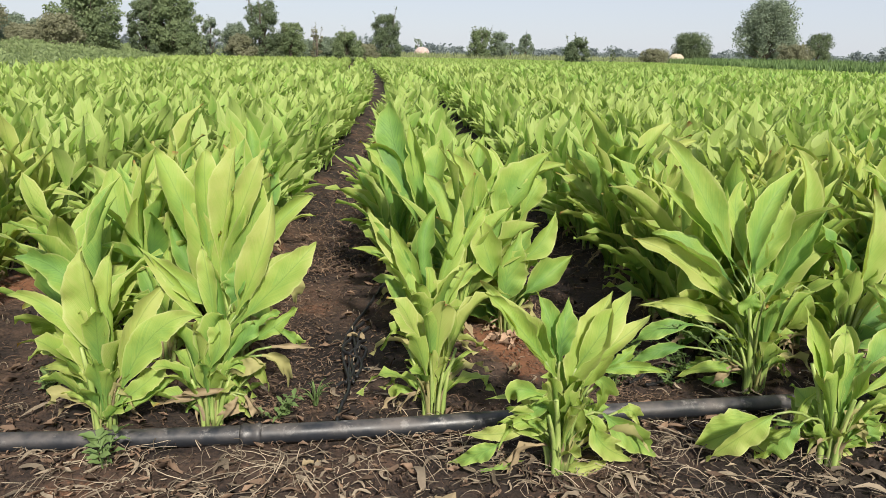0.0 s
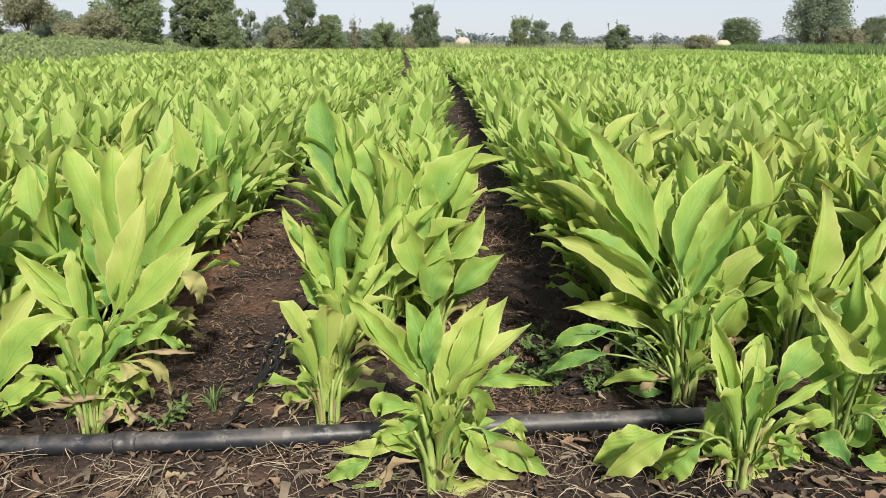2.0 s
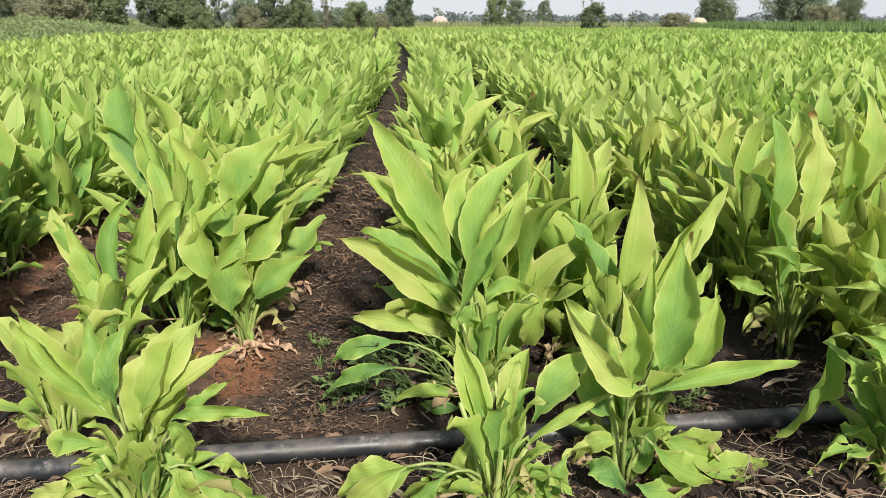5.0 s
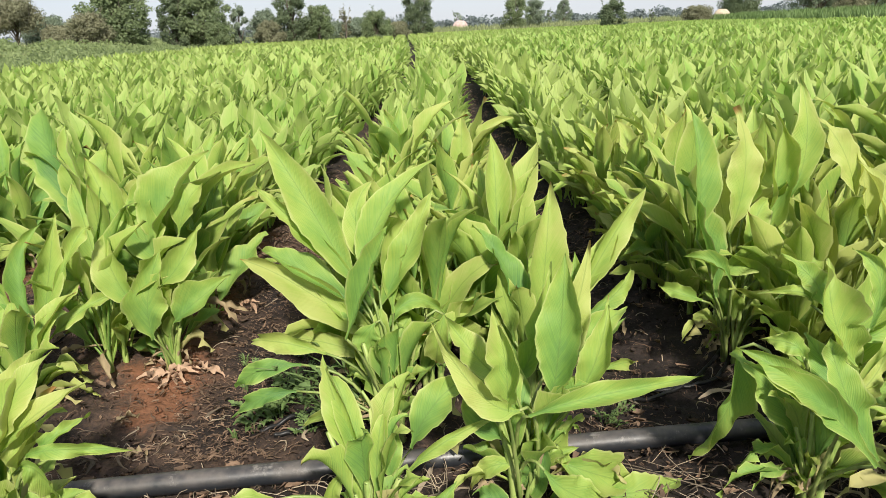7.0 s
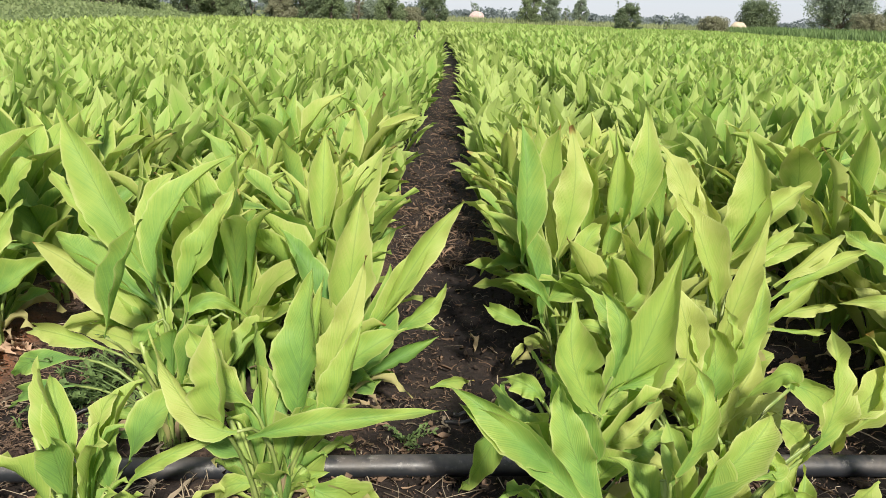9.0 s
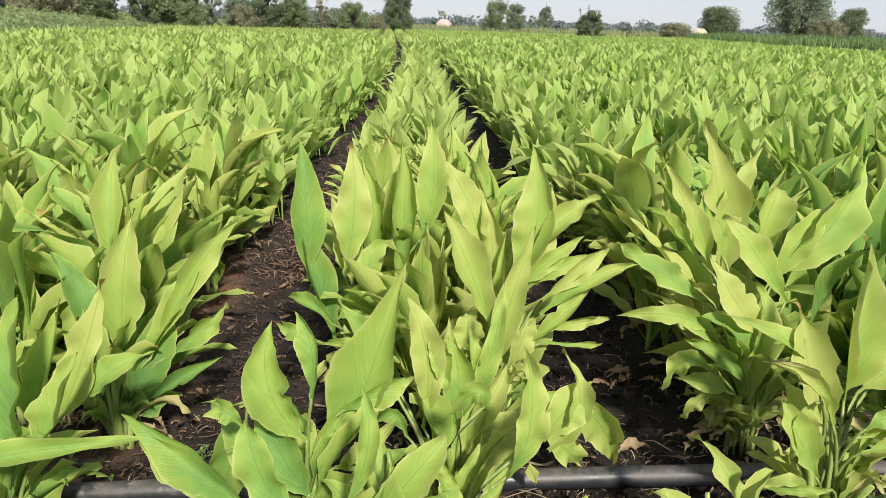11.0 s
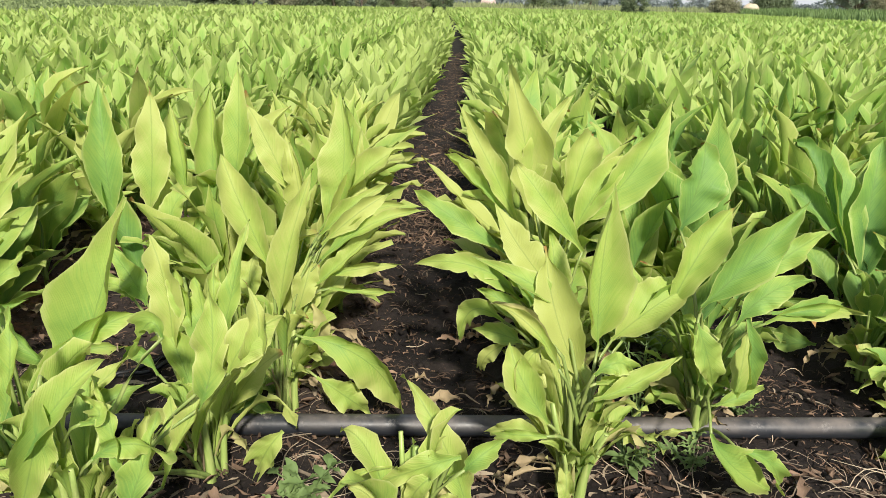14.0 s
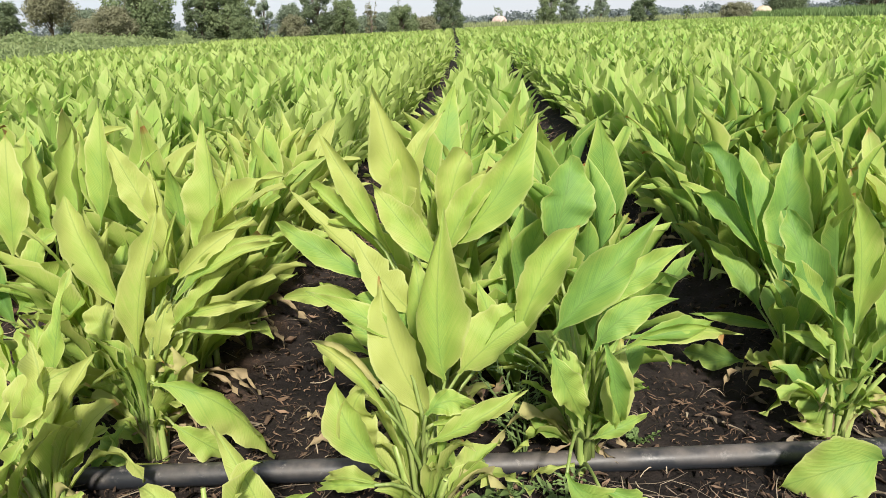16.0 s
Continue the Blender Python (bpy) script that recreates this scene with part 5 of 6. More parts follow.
def leaf_patterns(count, nu, nv, seed, wide):
    r = np.random.default_rng(seed)
    made = []
    while len(made) < count:
        for base, bend, tip, width, pet in shoot_leaves(6, 0.76, 0.0, r, wide, 2.0):
            a = -math.atan2(tip[1], tip[0])
            turn = np.array([[np.cos(a), -np.sin(a), 0], [np.sin(a), np.cos(a), 0], [0, 0, 1]])
            made.append(blade(turn @ base, turn @ bend, turn @ tip, width, pet, r.uniform(0.15, 0.52), r.uniform(0.003, 0.012), r.normal(0, 20), nu, nv, r.uniform(0, 6)))
    return made[:count]


def field_part(name, label, y0, y1, step, leaves, nu, nv, widen, seed, skip=None):
    """All plants of the field between two distances, as one sheet of crop."""
    r = np.random.default_rng(seed)
    xs, ys = [], []
    for b in range(-24, 40):
        for side in (-0.21, 0.21):
            x0 = BED_AT + b * BED + side * 0.9
            y = np.arange(y0, y1, step)
            y = y + r.uniform(-0.1, 0.1, len(y))
            x = x0 + row_bend(x0, y) + r.normal(0, 0.045, len(y))
            keep = (x > -7.5 - 0.13 * y) & (x < 24 + 0.2 * y) & (y < 110)
            if skip:
                keep &= ~((x > skip[0]) & (x < skip[1]) & (y < skip[2]))
            keep &= (x < 9 + 0.8 * y) & (x > -5 - 0.75 * y)
            keep &= r.uniform(0, 1, len(y)) > 0.03
            xs.append(x[keep])
            ys.append(y[keep])
    x, y = np.concatenate(xs), np.concatenate(ys)
    tall = r.uniform(0.93, 1.06, len(x)) * (1 + 0.04 * np.sin(x * 0.8) * np.cos(y * 0.5))
    z = ground_z(x, y)
    x, y, z, tall = (np.repeat(a, leaves) for a in (x, y, z, tall))
    az = r.uniform(0, 2 * np.pi, len(x))
    x, y = x + r.normal(0, 0.05, len(x)), y + r.normal(0, 0.06, len(x))
    patterns = leaf_patterns(24, nu, nv, seed, widen)
    which = r.integers(0, 24, len(x))
    size = tall * r.uniform(0.78, 1.04, len(x))
    soup = Soup()
    for k, (p, f, a, b) in enumerate(patterns):
        m = which == k
        c, s, g = np.cos(az[m])[:, None], np.sin(az[m])[:, None], size[m][:, None]
        px, py, pz = p[None, :, 0], p[None, :, 1], p[None, :, 2]
        pts = np.stack([(c * px - s * py) * g + x[m][:, None], (s * px + c * py) * g + y[m][:, None], pz * g + z[m][:, None]], -1)
        soup.many(pts, f, blade=a, edge=b)
    tagged(new(name, soup.mesh(name, FIELD_LEAF)), label, "crop", kind="stuff")


# ---- irrigation pipe ----


def pipe_z(x):
    return 0.036 + 0.006 * math.sin(x * 2.1)


def build_pipe():
    ends = [(-9.0, 2.62), (-2.5, 2.45), (-1.15, 2.41), (0.0, 2.405), (1.2, 2.47), (2.4, 2.545), (3.3, 2.55), (4.2, 2.565), (5.1, 2.60), (7.0, 2.66), (14.0, 2.9)]
    xs = np.arange(-9.0, 14.01, 0.1)
    ys = np.interp(xs, [e[0] for e in ends], [e[1] for e in ends])
    ys = np.convolve(np.pad(ys, 3, mode="edge"), np.ones(7) / 7, "valid")
    pts = np.stack([xs, ys, [pipe_z(x) for x in xs]], -1)
    pipe = tagged(new("irrigation_pipe"), "dusty scuffed black polythene irrigation pipe lying across the bed ends", "pipe")
    p, f = tube(pts, 0.0335, 20)
    part("pipe", mesh_of("pipe", p, f, PIPE), pipe)
    for x, length in ((-0.40, 0.075),):
        y = float(np.interp(x, xs, ys))
        axis = np.linspace(x - length / 2, x + length / 2, 9)
        rad = 0.0335 + np.array([0.001, 0.006, 0.0065, 0.004, 0.004, 0.004, 0.0065, 0.006, 0.001])
        p, f = tube([(a, y, pipe_z(a)) for a in axis], rad, 20)
        part("coupling", mesh_of("coupling", p, f, PIPE), pipe, "ribbed black pipe coupling")


build_pipe()

# ---- trees and the distance ----


def leaf_cards(r, centres, size, flat=0.6):
    """Small two-sided leaf tufts: pointed folded quads with mixed turns."""
    n = len(centres)
    d = r.normal(0, 1, (n, 3))
    d[:, 2] *= flat
    d /= np.linalg.norm(d, axis=1)[:, None]
    e = np.cross(d, r.normal(0, 1, (n, 3)))
    e /= np.linalg.norm(e, axis=1)[:, None]
    s = (size * r.uniform(0.6, 1.4, n))[:, None]
    return np.stack([centres - d * s, centres + e * s * 0.55, centres + d * s, centres - e * s * 0.55], 1)


def clump_cards(r, out, centres, size):
    """Leaf tufts that lie like shingles on a clump: each faces roughly outwards and hangs a little."""
    n = len(centres)
    face = out + r.normal(0, 0.6, (n, 3)) + [0, 0, 0.25]
    face /= np.linalg.norm(face, axis=1)[:, None]
    d = np.cross(face, r.normal(0, 1, (n, 3)))
    d /= np.linalg.norm(d, axis=1)[:, None]
    e = np.cross(face, d)
    s = (size * r.uniform(0.5, 1.4, n))[:, None]
    return np.stack([centres - d * s, centres + e * s * 0.6 + face * s * 0.2, centres + d * s, centres - e * s * 0.6 + face * s * 0.2], 1)


def tree(x, y, width, top, seed, material, label, base=0.15, lumps=48, leaves=9000, twigs=1):
    """A tree: tapered trunk, limbs, and a crown of many leafy clumps with gaps and an uneven outline."""
    r = np.random.default_rng(seed)
    z = float(ground_z(x, y))
    height = top - z
    root = tagged(new("tree"), label, "tree")
    root.location = (x, y, z)
    p, f = tube([(0, 0, -0.3), (0.05 * width * r.normal(), 0, height * 0.3), (0.06 * width * r.normal(), 0, height * 0.75)], [0.03 * height, 0.022 * height, 0.006 * height], 8)
    part("trunk", mesh_of("trunk", p, f, BARK), root)
    centres, rads = [], []
    for i in range(lumps):
        k = (i + 0.5) / lumps
        a = i * 2.4 + r.uniform(-0.6, 0.6)
        up = base + (1 - base) * k * r.uniform(0.85, 1.04)
        reach = width * 0.5 * (math.sin(math.pi * min(1, 0.26 + 0.66 * k)) ** 0.6) * r.uniform(0.15, 1.0) ** 0.6
        centres.append((reach * math.cos(a), reach * math.sin(a), height * up))
        rads.append(width * (0.08 + 0.11 * r.uniform(0, 1)))
    c, rad = np.array(centres), np.array(rads)
    c[:, :2] *= width * 0.5 / np.percentile(np.abs(c[:, 0]) + rad, 96)
    c[:, 2] = np.minimum(c[:, 2], height - rad * 0.8)
    lit = height / max(width, height)
    crown = Soup()
    quad = np.array([[0, 1, 2, 3]])
    share = rad**2 / (rad**2).sum()
    for i in range(lumps):
        if i % 2 == 0:
            lp, lf = tube([(0, 0, max(0.05 * height, c[i, 2] - 0.35 * height)), tuple(c[i] * [0.5, 0.5, 1] + [0, 0, -0.06 * height]), tuple(c[i])], [0.012 * height, 0.008 * height, 0.003 * height], 5)
            part("limb", mesh_of("limb", lp, lf, BARK), root)
        n = int(leaves * share[i]) + 30
        out = r.normal(0, 1, (n, 3))
        out /= np.linalg.norm(out, axis=1)[:, None]
        q = out * (rad[i] * (0.5 + 0.62 * r.uniform(0, 1, n)) * (1 + 0.25 * np.sin(out[:, 0] * 5 + i) * np.sin(out[:, 2] * 6 + i * 2)))[:, None]
        q[:, 2] *= 0.75 + 0.15 * lit
        cards = clump_cards(r, out, c[i] + q, 0.045 + 0.013 * width)
        cards[..., 2] = np.maximum(cards[..., 2], 0.05)
        crown.many(cards, quad)
    for i in range(twigs):  # bare or thinly leaved shoots that stand out of the crown
        a, h = r.uniform(0, 6.28), r.uniform(0.12, 0.3) * height
        foot = np.array([0.3 * width * math.cos(a), 0.3 * width * math.sin(a), height * r.uniform(0.78, 0.92)])
        tip = foot + [0.3 * h * math.cos(a), 0.3 * h * math.sin(a), h]
        lp, lf = tube([foot - [0, 0, 0.2 * height], foot, tip], [0.006 * height, 0.005 * height, 0.002 * height], 5)
        part("limb", mesh_of("limb", lp, lf, BARK), root)
        k = r.uniform(0, 1, 26)[:, None]
        crown.many(leaf_cards(r, foot + (tip - foot) * k + r.normal(0, 0.1, (26, 3)), 0.06 + 0.008 * width), quad)
    part("crown", crown.mesh("crown", material, False), root)
    return root


for spot in (
    (-37.5, 70, 3.4, 4.8, 11, TREE_DARK, "low dark green tree behind the grassy bank", 0.2),
    (-35.9, 75, 5.0, 5.8, 12, TREE_OLIVE, "flat-topped brownish thorn tree behind the grassy bank", 0.45),
    (-36.2, 82, 5.2, 4.4, 13, TREE_GREY, "low grey-green bush behind the grassy bank", 0.05),
    (-22.9, 66, 5.6, 6.0, 14, TREE_LEAF, "broad round dark green tree on the field bank", 0.12, 52, 15000, 3),
    (-23.6, 62, 3.4, 3.7, 15, TREE_OLIVE, "brownish thorny shrub on the field bank", 0.1),
    (-18.1, 75, 5.6, 8.2, 16, TREE_LEAF, "tall bushy green tree on the field bank", 0.06, 60, 20000, 0),
    (-20.3, 73, 2.8, 5.5, 17, TREE_DARK, "rounded dark shrub at the foot of a tall tree", 0.06),
    (-20.6, 77, 2.2, 7.9, 50, TREE_LEAF, "slender green tree with loose shoots beside a tall tree", 0.3, 24, 5000, 4),
    (-14.8, 76, 2.1, 4.3, 18, TREE_GREY, "small grey-green tree on the field bank", 0.15, 20, 4500, 2),
    (-10.1, 80, 3.9, 6.3, 19, TREE_DARK, "pointed dark green tree on the field bank", 0.06, 46, 11000, 6),
    (-7.3, 80, 3.2, 4.1, 20, TREE_LEAF, "low rounded green bush on the field bank", 0.02),
    (-4.9, 84, 1.7, 3.5, 21, TREE_OLIVE, "sparse half-bare shrub on the field bank", 0.1, 16, 2500, 6),
    (-1.6, 86, 3.6, 3.5, 22, TREE_LEAF, "low spreading green bush on the field bank", 0.02),
    (3.5, 104, 4.4, 6.3, 23, TREE_DARK, "compact dark green tree at the end of the field", 0.1, 48, 12000, 3),
    (19.6, 120, 4.7, 5.4, 24, TREE_LEAF, "feathery green tree with bare shoots beyond the field", 0.04, 36, 8000, 9),
    (22.8, 122, 3.4, 4.9, 40, TREE_GREY, "pale round bush beyond the field", 0.02),
    (31.4, 140, 3.2, 5.2, 25, TREE_GREY, "slim pale green tree beyond the field", 0.1),
    (30.6, 150, 1.8, 3.8, 51, TREE_GREY, "small slender grey tree beyond the field", 0.1, 16, 2500),
    (26.6, 90, 3.6, 3.6, 26, TREE_DARK, "dark green bush at the far field edge", 0.02, 30, 7000, 4),
    (45.6, 112, 4.6, 2.7, 27, TREE_OLIVE, "low light olive shrub at the far field edge", 0.02),
    (68.9, 150, 8.6, 6.6, 28, TREE_DARK, "round dark green tree beyond the neighbouring plot", 0.06, 50, 12000),
    (97.3, 170, 14.4, 15.4, 29, TREE_GREY, "very tall spreading grey-green tree beyond the field", 0.12, 80, 22000),
    (86.3, 140, 6.8, 4.6, 30, TREE_OLIVE, "low olive shrub under a tall tree", 0.02),
    (92.5, 142, 5.8, 6.9, 31, TREE_DARK, "round dark green tree beside a tall tree", 0.1),
    (-28.2, 76, 3.6, 3.6, 54, TREE_GREY, "low grey-green scrub on the grassy bank", 0.0),
    (-26.0, 64, 3.2, 2.7, 55, TREE_OLIVE, "low pale scrub on the grassy bank", 0.0, 30, 6000),
    (-8.6, 82, 3.0, 2.6, 56, TREE_LEAF, "low green scrub on the grassy bank", 0.0),
    (-3.2, 90, 4.0, 2.9, 57, TREE_GREY, "low grey-green scrub on the field bank", 0.0),
    (-45.5, 72, 7.0, 6.0, 32, TREE_LEAF, "spreading dark green tree behind the grassy bank", 0.08),
    (-31.4, 78, 3.2, 3.8, 33, TREE_GREY, "low pale bush behind the grassy bank", 0.02),
    (-30.6, 72, 3.0, 3.1, 35, TREE_OLIVE, "low pale scrub on the grassy bank", 0.0),
    (-13.0, 80, 3.4, 4.0, 36, TREE_GREY, "low grey-green scrub on the grassy bank", 0.0),
    (-16.1, 72, 2.6, 2.8, 53, TREE_LEAF, "low green scrub on the grassy bank", 0.0),
    (-12.0, 77, 3.2, 2.7, 37, TREE_OLIVE, "low brownish scrub on the field bank", 0.0),
    (-5.8, 88, 4.6, 2.5, 38, TREE_GREY, "low grey-green scrub on the field bank", 0.0),
    (0.6, 96, 3.8, 2.3, 39, TREE_OLIVE, "low brownish scrub at the end of the field", 0.0),
    (18.0, 235, 3.6, 5.6, 34, TREE_GREY, "small grey-green tree far beyond the field", 0.05, 20, 3000),
    (34.8, 100, 1.0, 2.3, 52, TREE_DARK, "small dark shrub at the far field edge", 0.0, 12, 1500),
):
    tree(*spot)


def far_woods():
    """A low line of trees along the horizon; haze is put into its colour."""
    r = np.random.default_rng(5)
    soup = Soup()
    quad = np.array([[0, 1, 2, 3]])
    for i in range(430):
        d = r.uniform(330, 620)
        x = d * r.uniform(-0.95, 1.05)
        w, h = r.uniform(9, 22), r.uniform(4.0, 8.0) * (1.3 if r.uniform() < 0.12 else 0.9)
        n = 340
        out = r.normal(0, 1, (n, 3))
        out /= np.linalg.norm(out, axis=1)[:, None]
        out[:, 2] = np.abs(out[:, 2])
        q = out * [w * 0.5, w * 0.3, h] * r.uniform(0.5, 1.0, (n, 1)) + [x, d, 0]
        soup.many(leaf_cards(r, q, 0.8), quad)
    tagged(new("far_woods", soup.mesh("far_woods", HAZED_LEAF, False)), "line of distant trees on the horizon, tinted blue-grey for haze", "woods", kind="stuff")


far_woods()


def strip_plants(name, label, material, spots, height, blades, width, seed, lean=0.35):
    """Upright tufts of bent blades at the given spots, in one mesh."""
    r = np.random.default_rng(seed)
    x, y, h = (np.repeat(a, blades) for a in (spots[0], spots[1], height))
    n = len(x)
    x, y = x + r.normal(0, 0.14, n), y + r.normal(0, 0.14, n)
    z = ground_z(x, y)
    a = r.uniform(0, 2 * np.pi, n)
    h = h * r.uniform(0.5, 1.1, n)
    dx, dy = np.cos(a), np.sin(a)
    w = width * r.uniform(0.6, 1.4, n)
    tilt = lean * h * r.uniform(0.1, 1.0, n)
    pts = np.stack(
        [
            np.stack([x - dy * w / 2, y + dx * w / 2, z], -1),
            np.stack([x + dy * w / 2, y - dx * w / 2, z], -1),
            np.stack([x + dy * w * 0.4 + dx * tilt * 0.35, y - dx * w * 0.4 + dy * tilt * 0.35, z + h * 0.62], -1),
            np.stack([x - dy * w * 0.4 + dx * tilt * 0.35, y + dx * w * 0.4 + dy * tilt * 0.35, z + h * 0.62], -1),
            np.stack([x + dy * 0.004 + dx * tilt, y - dx * 0.004 + dy * tilt, z + h], -1),
            np.stack([x - dy * 0.004 + dx * tilt, y + dx * 0.004 + dy * tilt, z + h], -1),
        ],
        1,
    )
    soup = Soup()
    soup.many(pts, np.array([[0, 1, 2, 3], [3, 2, 4, 5]]))
    tagged(new(name, soup.mesh(name, material, False)), label, "grass", kind="stuff")


def verges():
    r = np.random.default_rng(9)
    n = 3500
    y = 6 + 112 * r.uniform(0, 1, n) ** 1.3
    x = -8.2 - 0.13 * y - r.uniform(0, 3.4, n)
    strip_plants("verge_weeds", "dense soft green weeds along the edge of the field", VERGE, (x, y), 0.4 + 0.3 * r.uniform(0, 1, n), 8, 0.065, 4, 0.9)
    n = 3600
    y = r.uniform(8, 118, n)
    x = -11.2 - 0.13 * y - r.uniform(0, 1, n) ** 1.3 * (6 + 0.35 * y)
    strip_plants("verge_grass", "tall pale green grass on the bank beside the field", GRASS, (x, y), 0.4 + 0.4 * r.uniform(0, 1, n) ** 2, 10, 0.06, 1, 1.2)
    n = 5000
    x = r.uniform(-24, 50, n)
    y = 111.5 + r.uniform(0, 1, n) ** 1.4 * 26
    strip_plants("far_verge_grass", "rough green grass and scrub along the far end of the field", GRASS, (x, y), 0.5 + 0.7 * r.uniform(0, 1, n) ** 2, 7, 0.14, 2)
    n = 5500
    y = r.uniform(10, 118, n)
    x = 25.0 + 0.2 * y + r.uniform(0, 7, n)
    strip_plants("neighbour_crop", "dark green taller crop in the neighbouring plot", HEDGE, (x, y), 1.0 + 0.35 * r.uniform(0, 1, n), 8, 0.11, 3)


verges()


def verge_scrub():
    """Low leafy mounds along the edge of the field and over the bank."""
    r = np.random.default_rng(19)
    soup = Soup()
    quad = np.array([[0, 1, 2, 3]])
    for i in range(560):
        y = 14 + 100 * r.uniform() ** 1.2
        x = -8.6 - 0.13 * y - r.uniform(0, 1) ** 1.6 * (4 + 0.12 * y)
        w, h = r.uniform(0.6, 1.6), r.uniform(0.35, 0.95)
        n = 170
        d = r.normal(0, 1, (n, 3))
        d /= np.linalg.norm(d, axis=1)[:, None]
        d[:, 2] = np.abs(d[:, 2])
        q = d * [w, w, h] * r.uniform(0.6, 1.0, (n, 1)) + [x, y, float(ground_z(x, y))]
        soup.many(leaf_cards(r, q, 0.075 + 0.0007 * y, 1.2), quad)
    tagged(new("verge_scrub", soup.mesh("verge_scrub", VERGE, False)), "low pale green leafy weeds in mounds along the field edge", "weeds", kind="stuff")


verge_scrub()


def haystack(x, y, wide, high, material, label, seed):
    r = np.random.default_rng(seed)
    nu, nv = 15, 28
    th = np.linspace(0, np.pi / 2, nu)
    ph = np.linspace(0, 2 * np.pi, nv)
    tt, pp = np.meshgrid(th, ph, indexing="ij")
    bump = 1 + 0.03 * np.sin(pp * 5 + tt * 3) + 0.02 * np.sin(pp * 9 + seed)
    pts = np.stack([wide / 2 * np.sin(tt) ** 0.8 * np.cos(pp) * bump, wide * 0.4 * np.sin(tt) ** 0.8 * np.sin(pp) * bump, high * np.cos(tt) ** 0.8 * bump], -1).reshape(-1, 3)
    ob = tagged(new("covered_haystack"), label, "haystack")
    ob.location = (x, y, float(ground_z(x, y)) - 0.05)
    part("sheet", mesh_of("sheet", pts, grid_faces(nu, nv), material), ob)
    rope = [(wide / 2 * 1.03 * math.cos(a), wide * 0.4 * 1.03 * math.sin(a), high * 0.25) for a in np.linspace(0, 2 * math.pi, 25)]
    p, f = tube(rope, 0.03, 6)
    part("rope", mesh_of("rope", p, f, BARK), ob)


haystack(15.8, 193, 4.2, 2.3, sheet_material("pinkish_sheet", (0.44, 0.36, 0.33), (0.34, 0.24, 0.21)), "haystack under a pinkish white plastic sheet", 1)
haystack(52.9, 120, 2.9, 1.75, sheet_material("cream_sheet", (0.46, 0.40, 0.30), (0.36, 0.29, 0.19)), "haystack under a cream coloured sheet", 2)

# ---- litter, weeds and hoses on the soil ----


def near_ground(x, y):
    return ground_z(x, y) + 0.012


def clumped(x, y, seed, least=-0.12):
    """Which of the points lie in the drifts that litter gathers in."""
    return np.array([noise.noise(Vector((a * 2.6, b * 3.4, seed))) + 0.6 * noise.noise(Vector((a * 8.0, b * 8.0, seed))) for a, b in zip(x, y)]) > least


